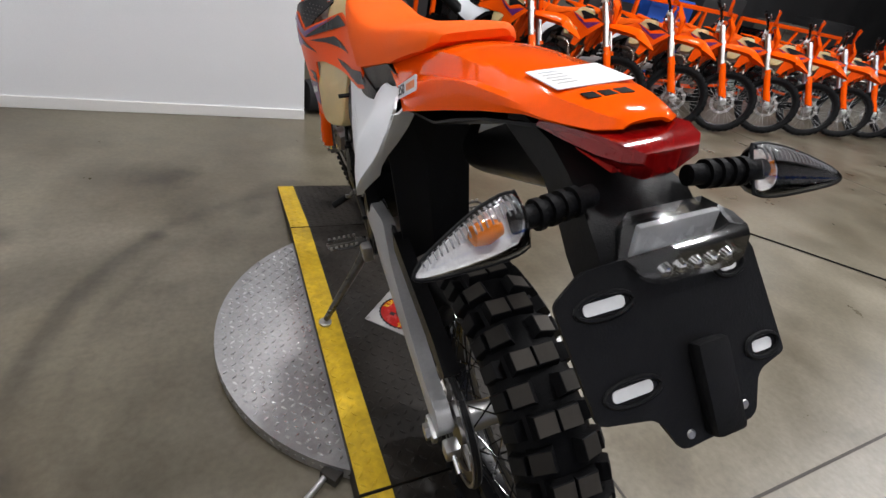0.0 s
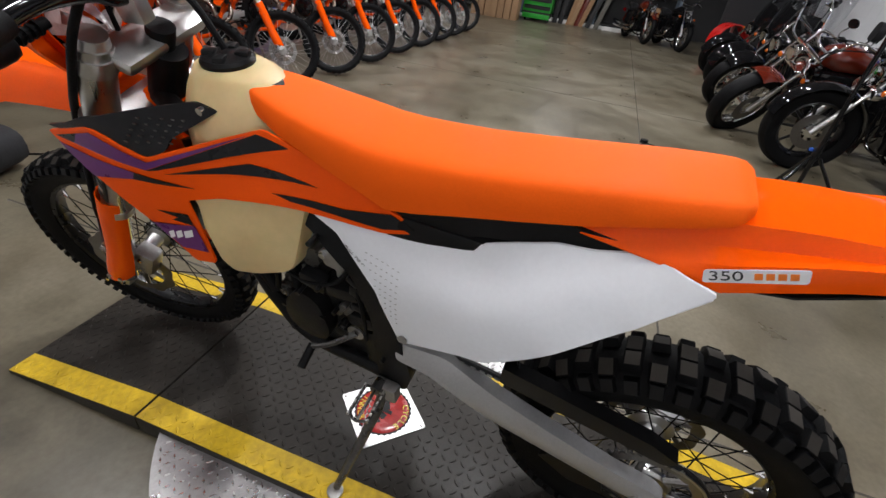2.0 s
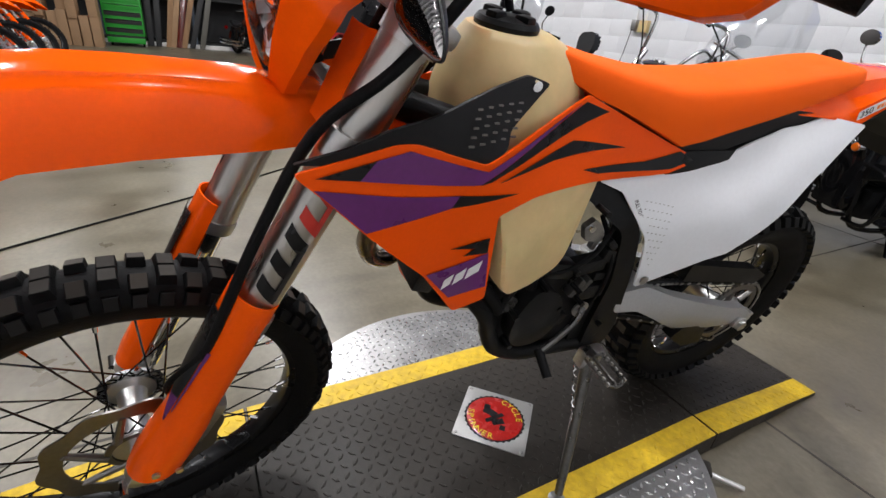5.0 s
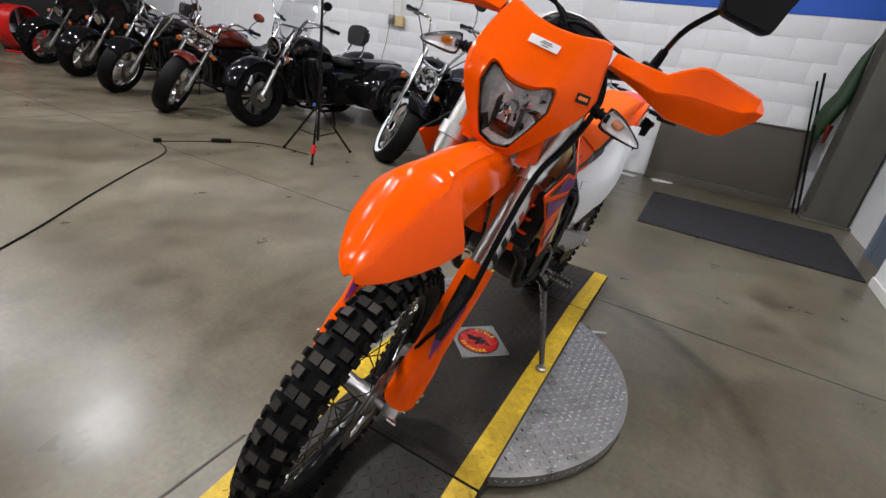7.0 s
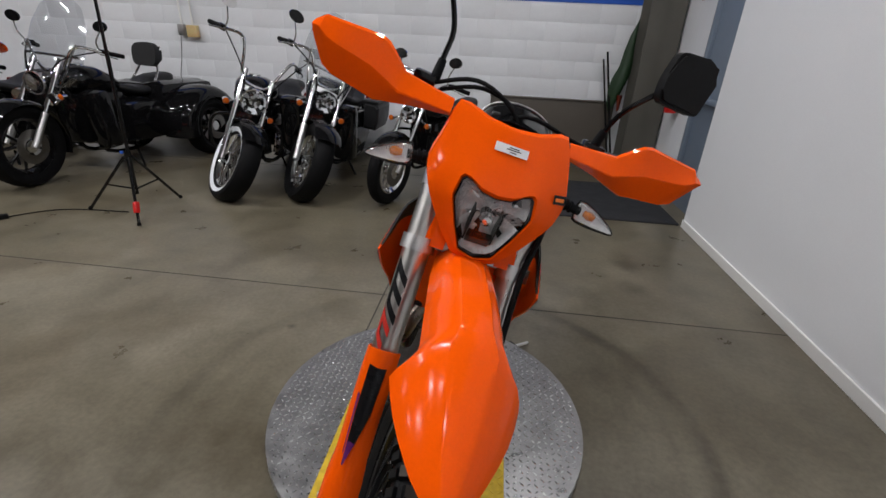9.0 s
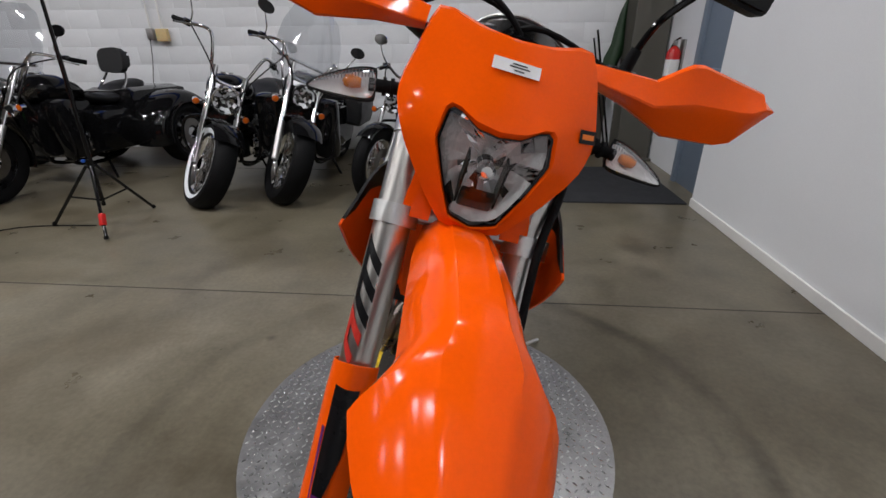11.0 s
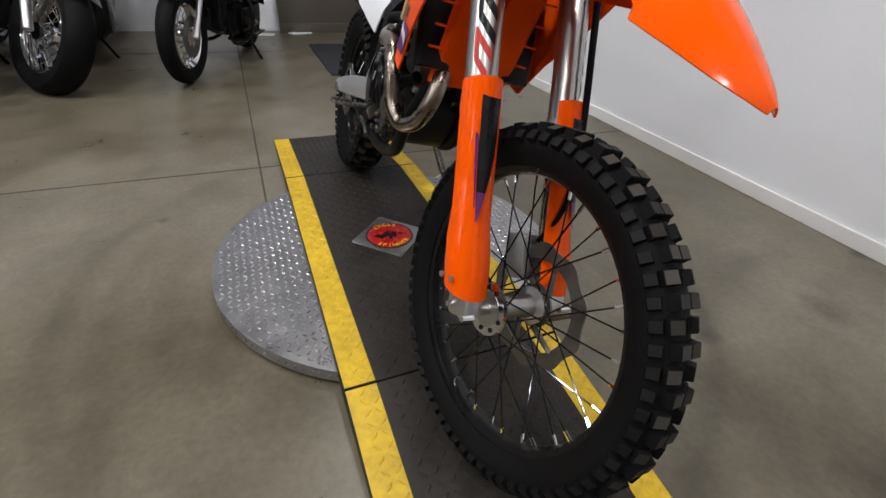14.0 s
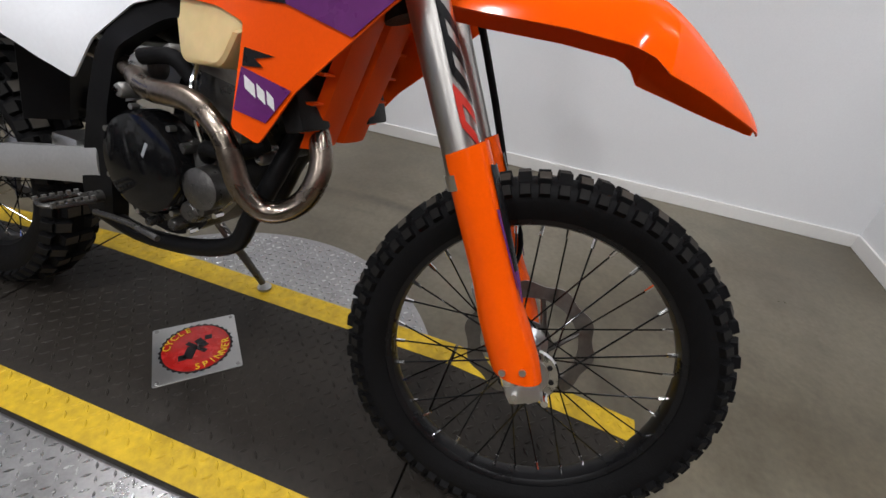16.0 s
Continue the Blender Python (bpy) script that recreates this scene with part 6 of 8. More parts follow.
        for x, y in ((0.047, -0.078), (-0.008, -0.084)):
            part("rivet_hole", lathe([(0.002, 0.004), (0.003, 0.003), (0.003, 0)], (x, y, 0), 10, axis="Z"), "caststeel", pl, m=pm)
        part("rib", box((0.02, -0.052, 0.008), (0.03, 0.074, 0.014), None, 0.005), "black", pl, m=pm)
        rings = []
        for y, k in ((-0.222, 0.94), (-0.25, 1.0), (-0.266, 0.93), (-0.274, 0.8)):
            rings.append([V(0.014 + 0.86 * x * k, y - 0.006 - 0.1 * z, 0.943 + 0.84 * z * k) for x, z in ((-0.056, -0.014), (-0.046, -0.026), (0.046, -0.026), (0.056, -0.014), (0.043, 0.022), (-0.043, 0.022))])
        pl2 = P("plate_light", rings_to_faces(bmesh.new(), rings), "pale_lens", "clear lens box with a row of small lamps", smooth=25)
        part("light_back", box((0.014, -0.246, 0.943), (0.074, 0.006, 0.03), None, 0.002), "bright", pl2, "bright lamp tray")
        for k in range(5):
            part("diode", lathe([(0, 0.006), (-0.006, 0.005), (-0.009, 0)], (-0.014 + 0.014 * k, -0.27, 0.934), 12, axis="Y"), "chrome", pl2)
        for s in (-1, 1):
            indicator((0.004 + s * 0.104, -0.218, 0.966), (s, -0.12, -0.05), (0, -1, 0.62), bike)
    # swingarm, chain
    ARM = [(0.58, 0.545), (0.476, 0.538), (0.366, 0.494), (0.237, 0.452), (0.094, 0.408), (0.015, 0.392), (-0.012, 0.37), (0.0, 0.345), (0.069, 0.335), (0.155, 0.334), (0.185, 0.358), (0.252, 0.352), (0.319, 0.382), (0.422, 0.445), (0.5, 0.488), (0.58, 0.5)]
    ARM_RIGHT = [(0.6, 0.53), (0.512, 0.508), (0.313, 0.466), (0.12, 0.413), (0.053, 0.393), (-0.03, 0.366), (-0.055, 0.345), (-0.035, 0.322), (0.05, 0.333), (0.3, 0.388), (0.505, 0.433), (0.6, 0.45)]
    for s, line in ((-1, ARM), (1, ARM_RIGHT)):
        mid = lerp_fn([-0.05, 0.05, 0.31, 0.5, 0.6], [0.345, 0.365, 0.43, 0.475, 0.5])
        arm = P("swingarm", panel(line, lambda y, z: 0.117 - 5.0 * (z - mid(y)) ** 2, 0.03, s, 0.016, 0.014), "swing", "satin alloy swingarm", smooth=40)
        part("chain_adjuster", box((s * 0.098, -0.03, 0.345), (0.03, 0.03, 0.034), None, 0.006), "alloy", arm)
        part("adjuster_bolt", rod((s * 0.098, -0.04, 0.345), (s * 0.098, -0.075, 0.337), 0.005, n=8), "chrome", arm)
        part("axle_block", box((s * 0.12, 0.022, 0.345), (0.012, 0.05, 0.034), pose(0, 0, 0, 15), 0.004), "alloy", arm)
    P("swingarm_bridge", box((0, 0.48, 0.5), (0.2, 0.08, 0.05), None, 0.015), "alloy", "alloy swingarm bridge")
    AY, AZ = R_AXLE.y, R_AXLE.z
    top, bot = [(-0.072, 0.575, 0.535), (-0.072, 0.42, 0.522), (-0.072, 0.3, 0.505), (-0.072, AY, AZ + 0.115)], [(-0.072, AY, AZ - 0.115), (-0.072, 0.3, 0.36), (-0.072, 0.575, 0.455)]
    loop = [V(*q) for q in top] + [V(-0.072, AY - 0.115 * math.sin(a), AZ + 0.115 * math.cos(a)) for a in np.linspace(0.35, math.pi - 0.35, 6)] + [V(*q) for q in bot] + [V(-0.072, 0.6, 0.47), V(-0.072, 0.612, 0.495), V(-0.072, 0.6, 0.522)]
    P("chain", tube(loop, 0.0075, 6, 3, True), "engine", "dark drive chain")
    if full:
        links = bmesh.new()
        path = spline(loop, 12, True)
        for i in range(0, len(path), 2):
            a, b = path[i], path[(i + 1) % len(path)]
            d = (b - a).normalized()
            box(a, (0.017, 0.011, 0.006), Matrix((V(1, 0, 0), d, V(1, 0, 0).cross(d))).transposed().to_4x4(), bm=links)
        tagged(P("chain_link", links, "caststeel", smooth=0), kind="stuff")
    P("chain_guide", panel([(0.2, 0.35), (0.24, 0.3), (0.16, 0.245), (0.08, 0.245), (0.1, 0.31)], lambda y, z: 0.09, 0.034, -1), "black", "black plastic chain guide")
    P("chain_guard", panel([(0.36, 0.585), (0.21, 0.556), (0.07, 0.53), (0.01, 0.5), (0.03, 0.478), (0.1, 0.49), (0.24, 0.512), (0.36, 0.535)], lambda y, z: 0.094, 0.03, -1), "black", "black plastic chain guard")
    P("front_sprocket_cover", panel([(0.66, 0.53), (0.56, 0.53), (0.545, 0.45), (0.58, 0.4), (0.66, 0.41)], lambda y, z: 0.1, 0.03, -1), "engine", "black sprocket cover")
    # frame
    SPAR = [(0.77, 0.83), (0.7, 0.812), (0.62, 0.712), (0.588, 0.625), (0.558, 0.5), (0.545, 0.44), (0.56, 0.375), (0.625, 0.375), (0.632, 0.48), (0.632, 0.6), (0.668, 0.72), (0.76, 0.785), (0.82, 0.8)]
    for s in (-1, 1):
        P("frame_spar", panel(SPAR, lambda y, z: 0.113 - 0.42 * max(0.0, z - 0.74), 0.034, s, 0.04, 0.02), "frame", "black frame spar", smooth=30)
        P("frame_tube", tube([(s * 0.062, 0.72, 0.83), (s * 0.07, 0.88, 0.87), (s * 0.05, 1.03, 0.9), (s * 0.02, 1.12, 0.92)], 0.021, 12), "frame" if full else "orange_matt", "round frame tube")
        line = [(0.095, 0.912, 0.56), (0.095, 0.882, 0.495), (0.095, 0.85, 0.44), (0.095, 0.777, 0.405), (0.095, 0.69, 0.4), (0.1, 0.6, 0.4)] if s < 0 else [(0.085, 0.994, 0.575), (0.095, 0.955, 0.49), (0.095, 0.915, 0.42), (0.095, 0.808, 0.38), (0.095, 0.678, 0.367), (0.1, 0.588, 0.388)]
        P("cradle_tube", tube([(s * 0.02, 1.09, 0.84), (s * 0.05, 1.03, 0.69)] + [(s * x, y, z) for x, y, z in line], 0.0175, 12), "frame" if full else "orange_matt", "round cradle tube")
        P("subframe_tube", tube([(s * 0.06, 0.6, 0.83), (s * 0.058, 0.4, 0.89), (s * 0.05, 0.1, 0.955)], 0.011, 10), "frame", "thin subframe tube")
    P("head_tube", rod(V(0, 1.155, 0.86), V(0, 1.085, 1.01), 0.034), "frame" if full else "orange_matt", "steering head tube")
    shock = P("shock_absorber", rod((0, 0.49, 0.46), (0, 0.56, 0.78), 0.028), "engine", "rear shock absorber")
    spring = bmesh.new()
    tube([V(0.042 * math.cos(a), 0.49 + 0.07 * a / 44 + 0.042 * math.sin(a), 0.48 + 0.29 * a / 44) for a in np.arange(0, 44, 0.5)], 0.0065, 6, 0, False, spring)
    part("spring", spring, "white", shock)
    # engine
    P("crankcase", panel([(0.87, 0.56), (0.76, 0.62), (0.64, 0.6), (0.61, 0.5), (0.65, 0.4), (0.76, 0.385), (0.83, 0.42), (0.875, 0.49)], lambda y, z: 0.085, 0.17, -1, 0.08, 0.03), "engine", "black engine crankcase", smooth=30)
    P("generator_cover", panel([(0.85, 0.55), (0.82, 0.6), (0.79, 0.607), (0.752, 0.585), (0.737, 0.51), (0.76, 0.452), (0.82, 0.452), (0.848, 0.49)], lambda y, z: 0.128 - 2.0 * ((y - 0.795) ** 2 + (z - 0.53) ** 2), 0.05, -1, 0.03, 0.03), "engine", "black cast generator cover", smooth=40)
    cl = P("clutch_cover", lathe([(0.09, 0.096), (0.128, 0.096), (0.142, 0.088), (0.15, 0.058), (0.152, 0.0)], (0, 0.745, 0.537), 40), "gloss", "glossy black round clutch cover")
    if full:
        for k in range(7):
            a = 2 * math.pi * k / 7
            part("cover_bolt", rod((0.12, 0.745 + 0.1 * math.cos(a), 0.537 + 0.1 * math.sin(a)), (0.134, 0.745 + 0.1 * math.cos(a), 0.537 + 0.1 * math.sin(a)), 0.0055, n=8), "alloy", cl)
        for y, z, r in ((0.84, 0.47, 0.02), (0.885, 0.545, 0.012), (0.87, 0.48, 0.01), (0.8, 0.432, 0.012), (0.83, 0.585, 0.01), (0.74, 0.42, 0.009)):
            part("case_boss", lathe([(0.1, r), (0.124, r), (0.128, r * 0.8), (0.129, 0)], (0, y, z), 18), "cast_dark", cl)
        for y, z, r, w in ((0.69, 0.655, 0.014, 0.13), (0.735, 0.725, 0.012, 0.12), (0.71, 0.7, 0.022, 0.11), (0.78, 0.74, 0.01, 0.105), (0.97, 0.6, 0.012, 0.1)):
            part("casting_boss", lathe([(0.06, r), (w - 0.006, r), (w, r * 0.75), (w + 0.001, 0)], (0, y, z), 16), "caststeel", cl)
            part("boss_bolt", rod((w, y, z), (w + 0.006, y, z), r * 0.45, n=6), "chrome", cl, smooth=20)
        part("coolant_hose", tube([(0.1, 0.86, 0.575), (0.125, 0.885, 0.6), (0.12, 0.93, 0.6), (0.1, 0.985, 0.63)], 0.014, 10), "rubber", cl, "black rubber hose")
        part("oil_line", tube([(0.1, 0.84, 0.73), (0.118, 0.845, 0.69), (0.12, 0.855, 0.64), (0.11, 0.86, 0.6)], 0.005, 8), "chrome", cl, "thin metal oil line")
        for k in range(9):
            a = 2 * math.pi * k / 9 + 0.3
            part("case_bolt", rod((0.1, 0.77 + 0.132 * math.cos(a), 0.515 + 0.1 * math.sin(a)), (0.119, 0.77 + 0.132 * math.cos(a), 0.515 + 0.1 * math.sin(a)), 0.0055, n=6), "chrome", cl, smooth=20)
        part("cover_print", box((0.1505, 0.77, 0.57), (0.001, 0.006, 0.03), pose(0, 0, 0, -25)), "foil", cl, "pale printed mark", smooth=0)
    P("case_cover", panel([(0.69, 0.625), (0.805, 0.6), (0.877, 0.568), (0.915, 0.519), (0.853, 0.445), (0.715, 0.412), (0.63, 0.42), (0.62, 0.5)], lambda y, z: 0.118 - 1.5 * ((y - 0.77) ** 2 + (z - 0.52) ** 2), 0.04, 1, 0.03, 0.025), "cast_dark", "dark grey cast engine side cover", smooth=40)
    P("water_pump", lathe([(0.1, 0.04), (0.135, 0.038), (0.142, 0.024), (0.144, 0)], (0, 0.875, 0.525), 24), "cast_dark", "dark grey water pump cover")
    P("cylinder", box((0.0, 0.845, 0.66), (0.15, 0.14, 0.12), pose(0, 0, 0, -8), 0.02), "cast_dark", "dark grey cast cylinder")
    P("cylinder_head", box((0.0, 0.86, 0.755), (0.155, 0.17, 0.1), pose(0, 0, 0, -8), 0.02), "caststeel", "cast grey cylinder head")
    P("throttle_body", rod((0, 0.74, 0.76), (0, 0.62, 0.78), 0.035, 0.03), "engine", "black intake")
    P("header_pipe", tube([(0.02, 0.93, 0.722), (0.045, 1.01, 0.705), (0.07, 1.062, 0.662), (0.087, 1.082, 0.606), (0.104, 1.062, 0.548), (0.127, 1.015, 0.524), (0.146, 0.975, 0.558), (0.153, 0.942, 0.64), (0.148, 0.874, 0.676), (0.136, 0.77, 0.674), (0.1, 0.69, 0.688), (0.075, 0.6, 0.7), (0.085, 0.48, 0.715), (0.115, 0.4, 0.735)], 0.0195, 16, 6), "exhaust", "heat-tinted steel exhaust header loop")
    P("pipe_flange", rod((0.02, 0.925, 0.722), (0.03, 0.955, 0.717), 0.03, 0.027, 18), "caststeel", "cast exhaust flange")
    P("muffler", tube([(0.118, 0.42, 0.728), (0.122, 0.38, 0.745), (0.126, 0.34, 0.76), (0.13, 0.05, 0.862), (0.13, 0.0, 0.88), (0.13, -0.015, 0.885)], [0.024, 0.045, 0.056, 0.056, 0.045, 0.02], 20, 3), "black", "matt black muffler below the tail")
    if full:
        for a, b in (((-0.095, 0.82, 0.6), (-0.075, 0.8, 0.71)), ((-0.1, 0.88, 0.56), (-0.08, 0.95, 0.64)), ((0.1, 0.83, 0.7), (0.12, 0.74, 0.72))):
            P("coolant_hose", tube([a, (Vector(a) + Vector(b)) / 2 + V(0, 0.012, 0.02), b], 0.014, 10), "rubber", "black rubber hose")
        st = P("starter_motor", rod((-0.03, 0.93, 0.6), (-0.1, 0.93, 0.6), 0.026), "engine", "starter motor")
        for y, z in ((0.799, 0.611), (0.848, 0.549), (0.751, 0.554), (0.747, 0.646), (0.715, 0.59), (0.697, 0.557), (0.74, 0.774), (0.61, 0.478), (0.84, 0.47)):
            P("cover_bolt", rod((-0.095, y, z), (-0.126, y, z), 0.0055, n=8), "engine", "small cover bolt")
        P("actuator", panel([(0.801, 0.676), (0.782, 0.713), (0.764, 0.717), (0.76, 0.677), (0.787, 0.651)], lambda y, z: 0.085, 0.03, -1, 0.03, 0.006), "cast_dark", "grey cast throttle actuator", smooth=30)
        P("engine_bracket", panel([(0.748, 0.728), (0.729, 0.744), (0.708, 0.73), (0.692, 0.706), (0.703, 0.672), (0.712, 0.676), (0.711, 0.695), (0.735, 0.699)], lambda y, z: 0.097, 0.012, -1, 0.03, 0.004), "caststeel", "pale alloy engine bracket", smooth=30)
        P("bracket_bolt", rod((-0.095, 0.735, 0.728), (-0.104, 0.735, 0.728), 0.007, n=6), "chrome", "small bolt on the engine bracket", smooth=20)
        fit = P("coolant_fitting", rod((-0.05, 0.858, 0.565), (-0.1, 0.858, 0.565), 0.022, 0.02, 18), "cast_dark", "round cast coolant fitting")
        part("fitting_cap", lathe([(-0.1, 0.014), (-0.106, 0.012), (-0.107, 0.0)], (0, 0.858, 0.565), 6), "cast_dark", fit, smooth=20)
        part("fitting_neck", tube([(-0.07, 0.86, 0.58), (-0.08, 0.84, 0.61), (-0.085, 0.8, 0.632)], 0.016, 10), "cast_dark", fit)
        for y, z, w, h, a, k in ((0.71, 0.585, 0.016, 0.045, 30, "cast_dark"), (0.69, 0.59, 0.014, 0.035, 30, "cast_dark"), (0.665, 0.612, 0.03, 0.02, 0, "engine"), (0.67, 0.689, 0.03, 0.015, 40, "engine"), (0.72, 0.505, 0.025, 0.03, 20, "engine"), (0.655, 0.66, 0.05, 0.03, 10, "engine"), (0.7, 0.64, 0.07, 0.03, -8, "engine"), (0.77, 0.64, 0.06, 0.035, 12, "engine"), (0.665, 0.57, 0.06, 0.035, -5, "engine")):
            P("engine_fitting", box((-0.095, y, z), (0.03, w, h), pose(0, 0, 0, a), 0.005), k, "small dark casting on the engine", smooth=30)
        for r, pts in ((0.007, [(-0.07, 0.9, 0.78), (-0.1, 0.88, 0.7), (-0.105, 0.86, 0.63), (-0.1, 0.88, 0.56)]), (0.005, [(-0.085, 0.66, 0.76), (-0.105, 0.7, 0.68), (-0.11, 0.76, 0.645), (-0.1, 0.84, 0.64), (-0.08, 0.93, 0.66)]), (0.0045, [(-0.08, 0.7, 0.74), (-0.108, 0.66, 0.66), (-0.112, 0.65, 0.58), (-0.1, 0.66, 0.5)]), (0.01, [(-0.06, 1.0, 0.62), (-0.095, 0.94, 0.6), (-0.1, 0.89, 0.54), (-0.09, 0.87, 0.5)])):
            P("engine_hose", tube(pts, r, 8, 6), "rubber", "thin black hose beside the engine")
        for y, z in ((0.905, 0.66), (0.88, 0.735), (0.8, 0.655)):
            P("engine_bolt", rod((-0.07, y, z), (-0.088, y, z), 0.007, n=6), "caststeel", "small bolt head on the engine", smooth=20)
        P("oil_sight", lathe([(-0.005, 0.02), (0, 0.018), (0.001, 0)], (-0.106, 0.678, 0.527), 16), "caststeel", "small round oil sight")
    # pegs, levers, stand
    for s in (-1, 1):
        lift = 0.0 if s < 0 else 0.035
        peg = P("foot_peg", rod((s * 0.125, 0.615, 0.402 + lift), (s * 0.155, 0.615, 0.403 + lift), 0.012), "cast_dark", "open toothed metal foot peg")
        ring = rounded([(0.15, 0.59), (0.225, 0.593), (0.235, 0.615), (0.225, 0.637), (0.15, 0.64)], 0.01)
        part("peg_frame", tube([(s * x, y, 0.405 + lift + 0.04 * (x - 0.15)) for x, y in ring], 0.004, 6, 0, True), "cast_dark", peg)
        part("peg_bar", box((s * 0.19, 0.615, 0.404 + lift), (0.08, 0.006, 0.007), None, 0.001), "cast_dark", peg)
        for k in range(6):
            for y in (0.592, 0.638):
                part("peg_tooth", box((s * (0.155 + 0.014 * k), y, 0.411 + lift), (0.007, 0.004, 0.009)), "caststeel", peg, smooth=0)
    P("brake_pedal", tube([(0.13, 0.6, 0.4), (0.14, 0.7, 0.41), (0.15, 0.79, 0.408)], 0.006, 8), "cast_dark", "rear brake pedal")
    shift = P("shift_lever", tube([(-0.112, 0.675, 0.53), (-0.13, 0.7, 0.515), (-0.137, 0.735, 0.485), (-0.145, 0.777, 0.463)], [0.008, 0.0065, 0.0065, 0.007], 8), "cast_dark", "gear shift lever")
    part("shift_peg", rod((-0.14, 0.778, 0.463), (-0.19, 0.779, 0.437), 0.0095), "rubber", shift)
    if full:
        stand = P("side_stand", tube([(-0.135, 0.605, 0.37), (-0.165, 0.615, 0.31), (-0.225, 0.643, 0.2), (-0.286, 0.674, 0.085)], [0.013, 0.0125, 0.012, 0.0095], 10), "cast_dark", "grey metal side stand, folded out")
        part("stand_foot", lathe([(-0.005, 0.02), (0.003, 0.021), (0.006, 0.012)], n=16, axis="Z"), "caststeel", stand, "", pose(-0.292, 0.677, 0.069, 0, 11.5, 0))
        part("stand_spring", tube([V(-0.13 - 0.09 * t + 0.004 * math.cos(60 * t), 0.63 + 0.012 * t + 0.004 * math.sin(60 * t), 0.36 - 0.15 * t) for t in np.arange(0, 1, 0.02)], 0.0014, 5, 0), "chrome", stand)
        part("stand_bracket", box((-0.13, 0.6, 0.38), (0.03, 0.06, 0.05), None, 0.008), "caststeel", stand)
    else:
        P("side_stand", rod((-0.135, 0.605, 0.37), (-0.29, 0.68, 0.07), 0.012), "caststeel", "side stand, folded out")
    return bike


bike = build_bike(pose(-0.016, -0.71, TOP, 0, -11.9, -3.7), 10.0, True, "orange and white enduro motorcycle leaning on its side stand")

# ---- bikes parked along the row ----
def on_stand(x, y, heading, lean=-10.0):
    """A dirt bike's pose from where its front wheel stands and where it points."""
    f = V(-math.sin(radians(heading)), math.cos(radians(heading)), 0)
    p = V(x, y, 0) - 1.487 * f
    return pose(p.x, p.y, 0.0, 0, lean, heading)


ROW = [(2.1, 2.52, 200), (2.95, 2.45, 203), (3.82, 2.42, 202), (4.68, 2.44, 204), (5.54, 2.46, 201), (6.4, 2.44, 203), (7.26, 2.45, 204), (8.12, 2.47, 202), (8.98, 2.5, 203)]
first = build_bike(on_stand(*ROW[0]), 12.0, False, "orange and black enduro motorcycle parked in a row", "parked orange bikes")
for spot in ROW[1:]:
    copy_thing(first, on_stand(*spot))


